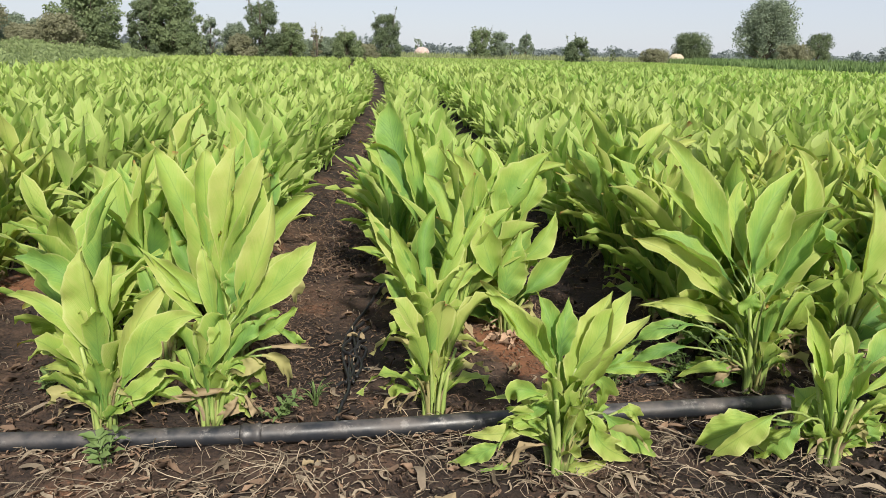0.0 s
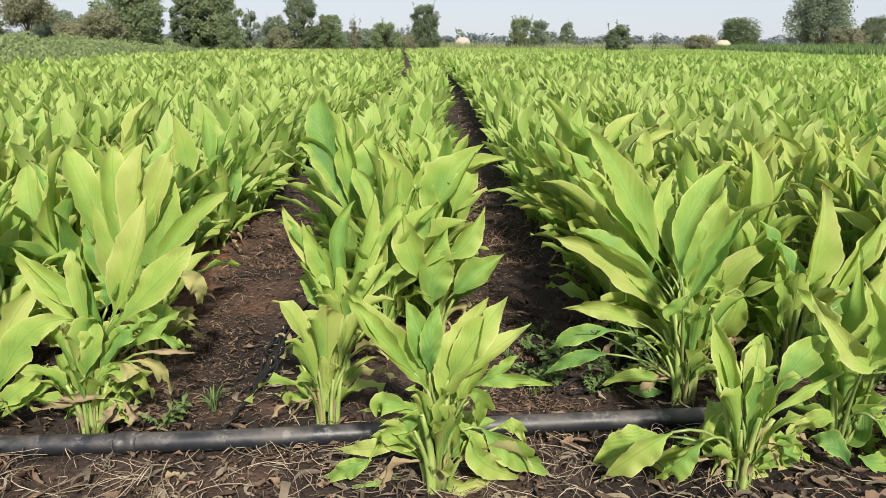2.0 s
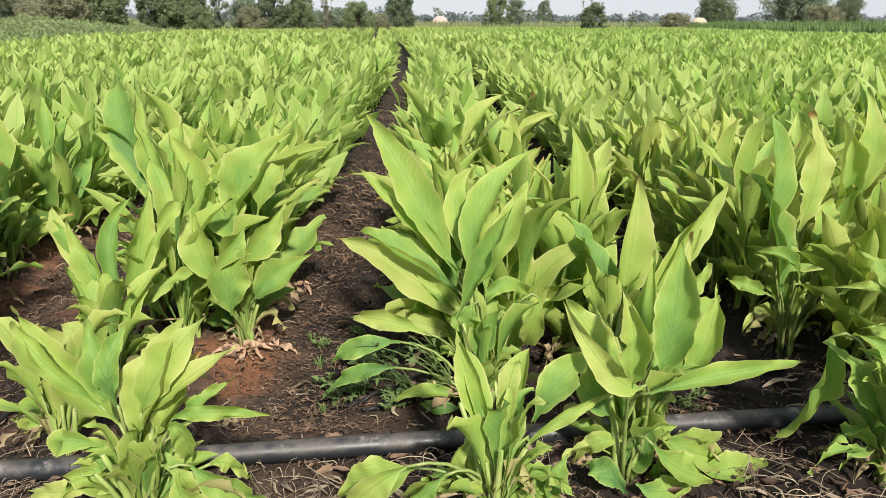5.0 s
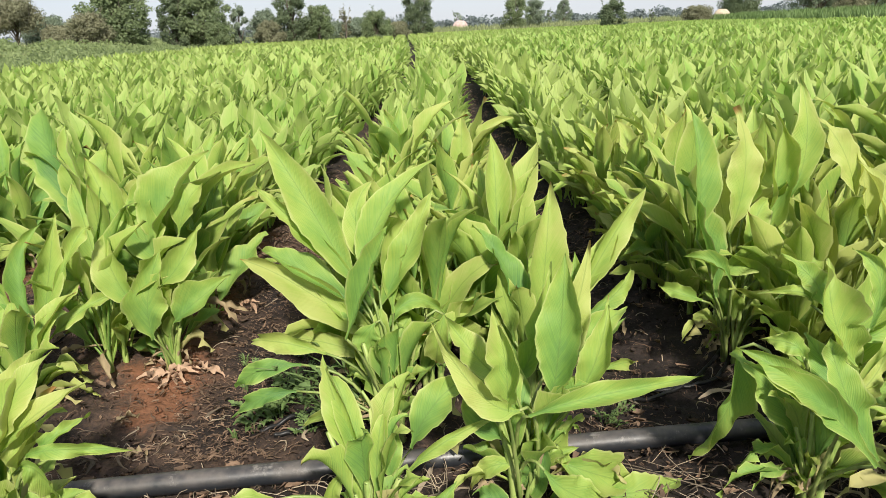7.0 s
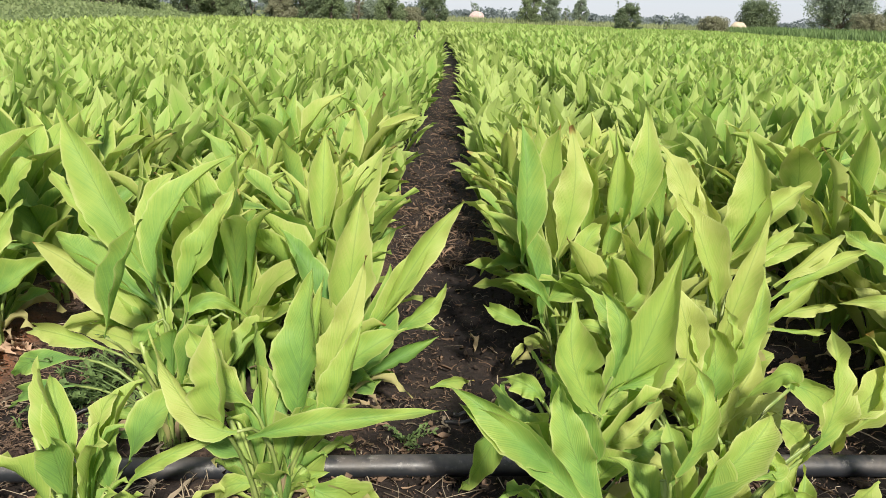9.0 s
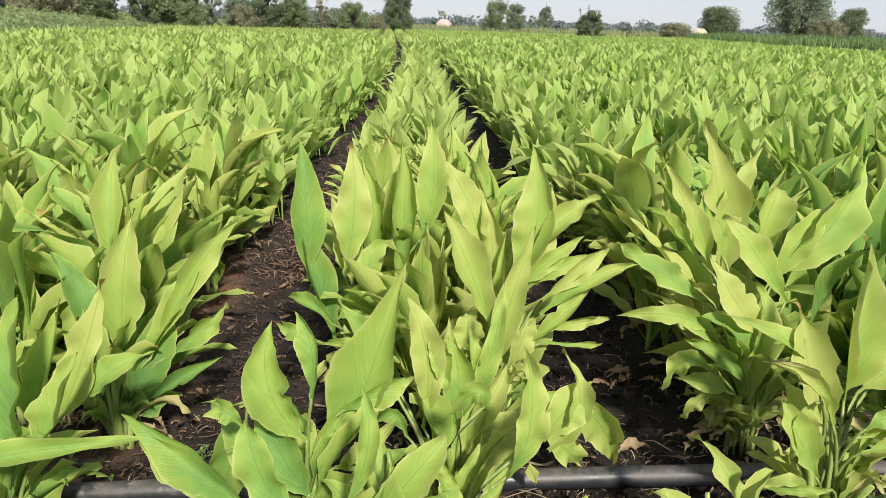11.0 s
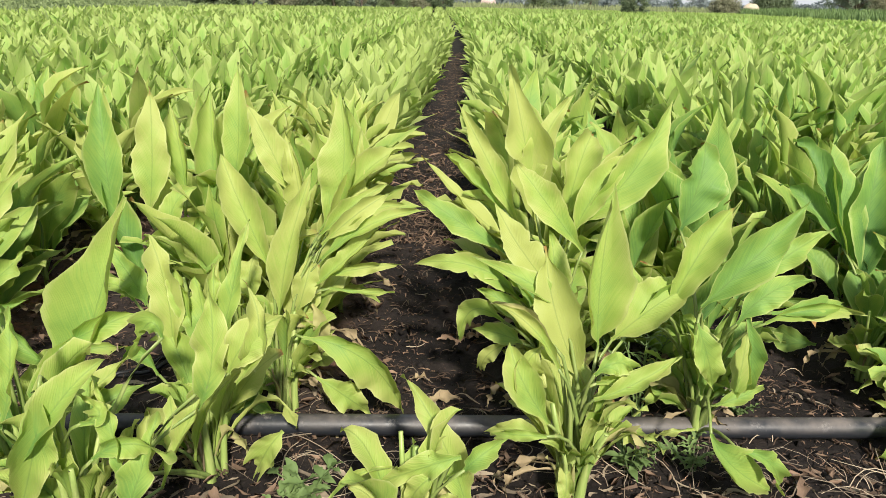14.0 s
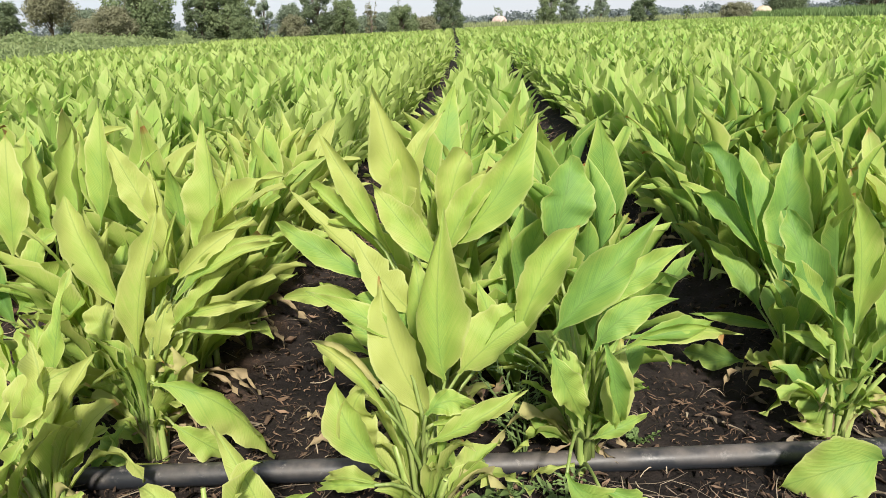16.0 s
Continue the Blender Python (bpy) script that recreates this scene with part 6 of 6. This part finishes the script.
def litter():
    r = np.random.default_rng(21)
    n = 18000
    x = r.uniform(-2.4, 7.2, n)
    x, y = x + r.normal(0, 0.4, n), np.where(r.uniform(0, 1, n) < 0.5, 2.6 - np.abs(r.normal(0, 0.8, n)), r.uniform(2.3, 7.5, n))
    keep = clumped(x, y, 3.0, -0.2)
    x, y, n = x[keep], y[keep], int(keep.sum())
    long = 0.004 + 0.028 * r.uniform(0, 1, n) ** 3
    a, b = r.uniform(0, 2 * np.pi, n), r.normal(0, 0.35, n)
    grid_u, grid_v = np.meshgrid(np.linspace(-1, 1, 3), np.linspace(-1, 1, 3), indexing="ij")
    shape = (1 - grid_u**2 * 0.85) * grid_v
    curl = r.uniform(0.3, 1.5, n)[:, None]
    lx = grid_u.ravel()[None] * long[:, None]
    ly = shape.ravel()[None] * long[:, None] * r.uniform(0.12, 0.36, n)[:, None]
    lz = (shape.ravel()[None] ** 2 * 0.5 + grid_u.ravel()[None] ** 2 * 0.4) * long[:, None] * curl + lx * b[:, None] * 0.6
    c, s = np.cos(a)[:, None], np.sin(a)[:, None]
    pts = np.stack([c * lx - s * ly + x[:, None], s * lx + c * ly + y[:, None], lz + near_ground(x, y)[:, None] + 0.004], -1)
    pts += r.normal(0, 0.16, pts.shape) * long[:, None, None]
    soup = Soup()
    soup.many(pts, grid_faces(3, 3))
    tagged(new("leaf_litter", soup.mesh("leaf_litter", LITTER)), "brown crumbled dry leaves scattered over the soil", "litter", kind="stuff")
    n = 5600
    x = r.uniform(-2.4, 7.2, n)
    x, y = x + r.normal(0, 0.4, n), np.where(r.uniform(0, 1, n) < 0.6, 2.5 - np.abs(r.normal(0, 0.75, n)), r.uniform(2.3, 6.0, n))
    keep = clumped(x, y, 5.0)
    x, y, n = x[keep], y[keep], int(keep.sum())
    a = r.uniform(0, 2 * np.pi, n)
    long = np.where(y > 2.5, 0.35, 1.0) * (0.015 + 0.14 * r.uniform(0, 1, n) ** 2.2)
    bend = r.normal(0, 1.1, n)
    k = np.linspace(-1, 1, 6)
    soup = Soup()
    cx = k[None] * long[:, None]
    cy = (k[None] ** 2) * long[:, None] * bend[:, None] * 0.6
    rise = r.uniform(0.0, 0.035, n)[:, None] * (1 - k[None] ** 2)
    wid = r.uniform(0.0006, 0.0018, n)[:, None]
    px = np.cos(a)[:, None] * cx - np.sin(a)[:, None] * cy + x[:, None]
    py = np.sin(a)[:, None] * cx + np.cos(a)[:, None] * cy + y[:, None]
    pz = rise + near_ground(x, y)[:, None] + 0.004
    nx, ny = -np.sin(a)[:, None] * wid, np.cos(a)[:, None] * wid
    pts = np.stack([np.stack([px - nx, py - ny, pz], -1), np.stack([px, py, pz + wid * 1.4], -1), np.stack([px + nx, py + ny, pz], -1)], 2).reshape(n, -1, 3)
    soup.many(pts, grid_faces(6, 3))
    tagged(new("straw", soup.mesh("straw", STRAW)), "pale dry stalks and roots lying on the soil", "straw", kind="stuff")


litter()


def rootlets():
    """Fine dark curls of rotted leaf and root that cover the furrows."""
    r = np.random.default_rng(22)
    n = 30000
    x, y = r.uniform(-2.4, 7.2, n), 1.4 + 6.1 * r.uniform(0, 1, n) ** 1.3
    a, long = r.uniform(0, 2 * np.pi, n), 0.004 + 0.03 * r.uniform(0, 1, n) ** 2
    k = np.linspace(-1, 1, 4)[None]
    cx, cy = k * long[:, None], k**2 * long[:, None] * r.normal(0, 0.45, n)[:, None]
    px, py = np.cos(a)[:, None] * cx - np.sin(a)[:, None] * cy + x[:, None], np.sin(a)[:, None] * cx + np.cos(a)[:, None] * cy + y[:, None]
    pz = near_ground(x, y)[:, None] + 0.006 + r.uniform(0, 0.014, n)[:, None] * (1 - k**2)
    w = r.uniform(0.0005, 0.0018, n)[:, None]
    nx, ny = -np.sin(a)[:, None] * w, np.cos(a)[:, None] * w
    pts = np.stack([np.stack([px - nx, py - ny, pz], -1), np.stack([px + nx, py + ny, pz + w], -1)], 2).reshape(n, -1, 3)
    soup = Soup()
    soup.many(pts, grid_faces(4, 2))
    tagged(new("rootlets", soup.mesh("rootlets", ROOT)), "fine brown curls of rotted leaf and root on the soil", "litter", kind="stuff")


rootlets()


def furrow_scraps():
    """Curled scraps of dead leaf along the furrows further up the field."""
    r = np.random.default_rng(24)
    n = 30000
    furrow = r.integers(-3, 6, n)
    y = 4.6 + 17.0 * r.uniform(0, 1, n) ** 1.6
    x0 = BED_AT + (furrow + 0.5) * BED
    x = x0 + row_bend(x0, y) + r.normal(0, 0.2, n)
    a, long = r.uniform(0, 2 * np.pi, n), 0.012 + 0.05 * r.uniform(0, 1, n) ** 2
    k = np.linspace(-1, 1, 4)[None]
    cx, cy = k * long[:, None], k**2 * long[:, None] * r.normal(0, 0.5, n)[:, None]
    px, py = np.cos(a)[:, None] * cx - np.sin(a)[:, None] * cy + x[:, None], np.sin(a)[:, None] * cx + np.cos(a)[:, None] * cy + y[:, None]
    pz = ground_z(px, py) + 0.012 + r.uniform(0, 0.03, n)[:, None] * (1 - k**2)
    w = (long * r.uniform(0.04, 0.16, n))[:, None] * np.array([[0.5, 1.0, 0.9, 0.3]])
    nx, ny = -np.sin(a)[:, None] * w, np.cos(a)[:, None] * w
    lift = w * r.uniform(-0.5, 1.2, n)[:, None]
    pts = np.stack([np.stack([px - nx, py - ny, pz], -1), np.stack([px + nx, py + ny, pz + lift], -1)], 2).reshape(n, -1, 3)
    soup = Soup()
    soup.many(pts, grid_faces(4, 2))
    tagged(new("furrow_scraps", soup.mesh("furrow_scraps", LITTER)), "reddish brown scraps of dead leaf along the furrows", "litter", kind="stuff")


furrow_scraps()


def crumbs():
    """Loose crumbs and small clods of soil."""
    r = np.random.default_rng(23)
    n = 13000
    x, y = r.uniform(-2.2, 6.9, n), 1.4 + 5.0 * r.uniform(0, 1, n) ** 1.4
    size = 0.003 + 0.016 * r.uniform(0, 1, n) ** 5
    ball = np.array([(1, 0, 0), (0, 1, 0), (-1, 0, 0), (0, -1, 0), (0, 0, 0.8), (0, 0, -0.8)])
    pts = ball[None] * size[:, None, None] * r.uniform(0.6, 1.3, (n, 6, 1)) + r.normal(0, 0.25, (n, 6, 3)) * size[:, None, None]
    pts += np.stack([x, y, near_ground(x, y) - 0.003], -1)[:, None]
    soup = Soup()
    soup.many(pts, np.array([(0, 1, 4), (1, 2, 4), (2, 3, 4), (3, 0, 4), (1, 0, 5), (2, 1, 5), (3, 2, 5), (0, 3, 5)]))
    tagged(new("soil_crumbs", soup.mesh("soil_crumbs", SOIL)), "loose dark crumbs and small clods of soil", "soil", kind="stuff")


crumbs()


def shreds(name, label, material, x, y, long, wide, seed):
    """Curled, twisted strips of dry leaf lying on the soil, in one mesh."""
    r = np.random.default_rng(seed)
    n = len(x)
    k = np.linspace(0, 1, 6)[None]
    a = r.uniform(0, 2 * np.pi, n)[:, None] + r.normal(0, 1.3, n)[:, None] * k + 0.5 * np.sin(k * 6 + r.uniform(0, 6, n)[:, None])
    step = (long / 5)[:, None]
    px = x[:, None] + np.cumsum(np.cos(a) * step, 1)
    py = y[:, None] + np.cumsum(np.sin(a) * step, 1)
    rise = long[:, None] * r.uniform(0.02, 0.22, n)[:, None] * np.sin(np.pi * k) * r.uniform(0.2, 1.0, n)[:, None]
    pz = ground_z(px, py) + 0.014 + rise
    roll = r.uniform(-0.9, 0.9, n)[:, None] + r.normal(0, 1.0, n)[:, None] * k
    w = wide[:, None] * np.sin(np.pi * (0.1 + 0.85 * k)) ** 0.7 * (1 + 0.25 * r.normal(0, 1, (n, 6)))
    sx, sy, sz = -np.sin(a) * np.cos(roll) * w / 2, np.cos(a) * np.cos(roll) * w / 2, np.abs(np.sin(roll)) * w / 2
    mid = np.stack([px, py, pz], -1)
    one, two = np.stack([-sx, -sy, sz], -1), np.stack([sx, sy, sz * 0.6], -1)
    pts = np.stack([mid + one, mid, mid + two], 2).reshape(n, -1, 3)
    soup = Soup()
    soup.many(pts, grid_faces(6, 3))
    tagged(new(name, soup.mesh(name, material)), label, "litter", kind="stuff")


def strew():
    r = np.random.default_rng(31)
    n = 6400
    x, y = r.uniform(-2.6, 7.2, n) + r.normal(0, 0.4, n), np.where(r.uniform(0, 1, n) < 0.88, 2.36 - np.abs(r.normal(0, 0.62, n)), r.uniform(2.6, 3.0, n))
    keep = clumped(x, y, 8.0)
    x, y, n = x[keep], y[keep], int(keep.sum())
    long = 0.025 + 0.12 * r.uniform(0, 1, n) ** 2.4
    shreds("dry_leaf_shreds", "tangled grey-brown shreds of dead leaf along the pipe", SHRED, x, y, long, 0.003 + long * r.uniform(0.03, 0.20, n), 32)
    n = 11000
    bed = r.choice(np.arange(-1, 5), n, p=[0.37, 0.36, 0.12, 0.07, 0.05, 0.03])
    x = BED_AT + bed * BED + np.where(r.uniform(0, 1, n) < 0.7, r.normal(0.55, 0.13, n), r.uniform(-0.68, 0.68, n))
    y = 2.65 + 3.2 * r.uniform(0, 1, n) ** 1.5
    long = 0.012 + 0.045 * r.uniform(0, 1, n) ** 2
    shreds("furrow_litter", "reddish brown curled scraps of dry leaf in the furrows", LITTER, x, y, long, 0.002 + long * r.uniform(0.04, 0.2, n), 33)


strew()

# ---- the crop, sheet by sheet ----
field_part("crop_beside", "rows of yellow-green turmeric plants on the beds", 2.7, 16.0, 0.23, 20, 7, 3, 1.32, 41, (BED_AT - 2.5 * BED, BED_AT + 5.5 * BED, NEAR_TOP))
field_part("crop_middle", "dense rows of yellow-green turmeric in the middle of the field", 16.0, 40.0, 0.27, 14, 5, 2, 1.3, 42)
field_part("crop_far", "even sheet of yellow-green turmeric towards the far field edge", 40.0, 110.0, 0.36, 8, 3, 2, 1.6, 43)


# ---- weeds, hoses and fallen leaves ----


def grass_tuft(x, y, tall, count, seed):
    r = np.random.default_rng(seed)
    soup = Soup()
    for i in range(count):
        a = r.uniform(0, 6.28)
        h = np.array([math.cos(a), math.sin(a), 0.0])
        up, reach = tall * r.uniform(0.5, 1.0), tall * r.uniform(0.2, 0.8)
        p, f, _, _ = blade(h * 0.01, h * reach * 0.3 + (0, 0, up), h * reach + (0, 0, up * 0.9), 0.007, 0.02, 0.4, 0.0, 0, 8, 3)
        soup.add(p, f)
    ob = tagged(new("grass_tuft", soup.mesh("grass_tuft", WEED)), "small tuft of green grass growing on bare soil", "grass")
    ob.location = (x, y, float(ground_z(x, y)) + 0.004)


def weed(x, y, tall, branches, leaf_long, leaf_wide, seed, label, spread_by=0.8, toward=None):
    """A branching weed: stems with small pointed leaves in pairs."""
    r = np.random.default_rng(seed)
    root = tagged(new("weed"), label, "weed")
    root.location = (x, y, float(ground_z(x, y)))
    for i in range(branches):
        a = r.uniform(0, 6.28) if toward is None else radians(toward) + r.normal(0, 0.5)
        h = np.array([math.cos(a), math.sin(a), 0.0])
        up, reach = tall * r.uniform(0.55, 1.0), tall * spread_by * r.uniform(0.4, 1.1)
        k = np.linspace(0, 1, 8)[:, None]
        line = (1 - k) ** 2 * (h * 0.008 + (0, 0, -0.01)) + 2 * k * (1 - k) * (h * reach * 0.35 + (0, 0, up * 0.8)) + k * k * (h * reach + (0, 0, up))
        p, f = tube(line, np.linspace(0.0035, 0.0015, 8), 5)
        part("stem", mesh_of("stem", p, f, WEED), root)
        for j in range(2, 8, 2 if leaf_wide > 0.015 else 1):
            for side in (-1, 1):
                b = a + side * r.uniform(0.6, 1.5)
                g = np.array([math.cos(b), math.sin(b), r.uniform(-0.1, 0.7)])
                size = leaf_long * r.uniform(0.6, 1.15)
                tip = line[j] + g * size
                me = leaf_mesh(WEED, line[j], line[j] + g * size * 0.5 + (0, 0, size * 0.2), tip, leaf_wide * r.uniform(0.7, 1.1), 0.12, 0.3, 0.002, r.normal(0, 20), 7, 3)
                part("leaf", me, root)


grass_tuft(-0.20, 2.73, 0.11, 22, 1)
grass_tuft(-0.30, 2.66, 0.06, 14, 2)
grass_tuft(1.00, 3.20, 0.06, 14, 3)
grass_tuft(0.95, 3.45, 0.05, 12, 4)
grass_tuft(1.05, 2.80, 0.05, 10, 5)
WEED_LABEL = "small green broad-leaved weed growing on the soil"
weed(-0.34, 2.58, 0.11, 5, 0.045, 0.020, 11, WEED_LABEL)
weed(-1.26, 2.86, 0.09, 5, 0.045, 0.020, 12, WEED_LABEL)
weed(1.56, 2.76, 0.34, 6, 0.05, 0.018, 13, "bushy green weed with many small pointed leaves between turmeric plants", 1.1, 180)
weed(1.40, 2.86, 0.22, 5, 0.045, 0.018, 14, "bushy green weed with many small pointed leaves between turmeric plants", 1.1, 195)
weed(1.18, 2.94, 0.10, 6, 0.04, 0.016, 15, WEED_LABEL, 1.2)
weed(3.52, 2.22, 0.17, 6, 0.055, 0.030, 16, "grey-green broad-leaved weed beside the pipe", 0.5)
weed(3.46, 2.16, 0.09, 6, 0.03, 0.020, 17, "grey-green broad-leaved weed beside the pipe", 0.7)
weed(4.43, 2.38, 0.15, 5, 0.065, 0.030, 18, "grey-green broad-leaved weed beside the pipe", 0.6)
weed(4.52, 2.64, 0.30, 8, 0.055, 0.009, 19, "feathery green weed with narrow leaves between turmeric plants", 0.45)
weed(4.62, 2.40, 0.10, 5, 0.04, 0.012, 20, WEED_LABEL)
for i, (wx, wy) in enumerate([(1.05, 3.05), (1.25, 3.1), (1.12, 3.3), (1.28, 3.25), (0.98, 3.4), (1.2, 3.5), (1.3, 2.8), (2.35, 2.75), (-0.5, 2.62), (4.9, 2.75)]):
    weed(wx, wy, 0.045 + 0.01 * (i % 4), 5, 0.026, 0.012, 40 + i, "tiny green seedling weed on the furrow soil", 1.3)
weed(-0.85, 2.27, 0.13, 4, 0.06, 0.032, 24, "grey-green broad-leaved weed beside the pipe", 0.5)
for i, (wx, wy) in enumerate([(1.16, 2.95), (1.20, 3.08), (1.08, 3.02), (1.10, 2.88), (1.26, 3.18), (1.16, 3.2)]):
    weed(wx, wy, 0.06 + 0.012 * (i % 3), 4, 0.04, 0.022, 60 + i, WEED_LABEL, 1.2)
weed(2.02, 2.52, 0.14, 4, 0.045, 0.018, 23, WEED_LABEL)


def hose(points, seed, label):
    """A thin black drip hose that lies on the soil."""
    pts = np.array(points, float)
    k = np.linspace(0, len(pts) - 1, 12 * len(pts))
    line = np.stack([np.interp(k, range(len(pts)), pts[:, i]) for i in range(2)], -1)
    for i in range(2):
        line[:, i] = np.convolve(np.pad(line[:, i], 10, mode="edge"), np.ones(21) / 21, "valid")
    r = np.random.default_rng(seed)
    z = ground_z(line[:, 0], line[:, 1]) + [max(clods(a, b), 0.0) for a, b in line] + 0.012 + 0.01 * np.abs(np.sin(k * 0.9 + r.uniform(0, 6)))
    p, f = tube(np.column_stack([line, z]), 0.008, 8)
    tagged(new("drip_hose", mesh_of("drip_hose", p, f, RUBBER)), label, "hose", "drip hoses")


HOSE = "thin black drip hose lying loose on the soil"
hose([(-0.10, 2.44), (-0.12, 2.62), (-0.05, 2.80), (-0.09, 3.05), (-0.13, 3.46), (0.02, 3.75), (0.15, 4.3)], 1, HOSE)
hose([(-0.04, 2.85), (-0.10, 3.05), (-0.02, 3.25), (-0.09, 3.5), (0.05, 3.65)], 2, HOSE)
hose([(-0.10, 2.88), (-0.03, 3.0), (-0.09, 3.14), (0.00, 3.26), (-0.07, 3.4), (0.04, 3.52)], 7, HOSE)
hose([(-0.02, 2.92), (-0.10, 3.04), (0.00, 3.12), (-0.08, 3.24), (0.02, 3.38)], 8, HOSE)
hose([(-0.14, 2.84), (-0.07, 2.92), (0.01, 3.06), (-0.06, 3.2), (-0.14, 3.3), (-0.04, 3.46)], 9, HOSE)
hose([(0.03, 2.98), (-0.05, 3.08), (0.03, 3.2), (-0.03, 3.32), (-0.10, 3.2), (-0.04, 3.02)], 10, HOSE)
hose([(1.10, 2.81), (1.28, 2.92), (1.47, 3.06), (1.62, 3.35), (1.75, 4.2)], 3, HOSE)
hose([(1.16, 2.78), (1.33, 2.84), (1.50, 2.98), (1.70, 3.3)], 4, HOSE)
hose([(2.50, 2.90), (2.60, 2.96), (2.78, 2.92), (2.90, 2.98), (3.10, 3.4)], 5, HOSE)
hose([(2.46, 2.86), (2.62, 2.90), (2.80, 2.98), (3.05, 3.3)], 6, HOSE)


def fallen_leaf(x, y, turn, long, wide, material, label, seed):
    r = np.random.default_rng(seed)
    me = leaf_mesh(material, (-long / 2, 0, 0.012), (0, r.normal(0, 0.02), 0.03 + 0.2 * long * r.uniform(0, 1)), (long / 2, 0, 0.010), wide, 0.1, r.uniform(0.1, 0.6), 0.010, r.normal(0, 45), 14, 5, r.uniform(0, 6))
    ob = tagged(new("fallen_leaf", me), label, "leaf", "fallen leaves")
    at = [pose(x, y, 0, 0, 0, turn) @ v.co for v in me.vertices]
    down = min(q.z - float(ground_z(q.x, q.y)) - clods(q.x, q.y) for q in at)
    ob.matrix_basis = pose(x, y, -down, 0, 0, turn)


GREEN_FALLEN, BROWN_FALLEN = "fallen green turmeric leaf lying on the dark soil", "curled dry brown turmeric leaf lying on the soil"
fallen_leaf(2.54, 5.39, 60, 0.30, 0.07, LEAF, GREEN_FALLEN, 1)
fallen_leaf(2.53, 3.18, 20, 0.19, 0.06, LEAF, GREEN_FALLEN, 2)
fallen_leaf(3.89, 2.82, 25, 0.15, 0.045, DRY, BROWN_FALLEN, 3)
fallen_leaf(3.80, 3.00, 10, 0.08, 0.03, DRY, BROWN_FALLEN, 4)
fallen_leaf(4.06, 2.85, -5, 0.10, 0.03, LITTER, BROWN_FALLEN, 5)


def scattered_leaves():
    r = np.random.default_rng(77)
    for i in range(56):
        x = r.uniform(-1.6, 6.0)
        y = r.uniform(1.75, 2.35) if i < 30 else r.uniform(2.6, 3.6)
        if i >= 30:  # round the feet of the plants
            x = BED_AT + BED * int(r.integers(-1, 5)) + r.choice([-0.27, 0.27]) + r.normal(0, 0.09)
        fallen_leaf(x, y, r.uniform(0, 360), r.uniform(0.05, 0.17), r.uniform(0.02, 0.06), DRY if r.uniform() < 0.6 else LITTER, BROWN_FALLEN, 200 + i)


scattered_leaves()


def dry_heap(x, y, count, spread_by, seed):
    """A heap of dead leaves at the foot of a plant."""
    r = np.random.default_rng(seed)
    for i in range(count):
        a, d = r.uniform(0, 6.28), spread_by * r.uniform(0.2, 1.0)
        fallen_leaf(x + d * math.cos(a), y + d * math.sin(a) * 0.7, r.uniform(0, 360), r.uniform(0.06, 0.13), r.uniform(0.018, 0.045), RUSSET, "curled pinkish brown dead leaf in a heap at a plant's foot", 400 + seed + i)


dry_heap(0.74, 3.30, 16, 0.15, 1)
dry_heap(0.80, 4.05, 8, 0.12, 40)
dry_heap(4.02, 3.35, 8, 0.12, 60)
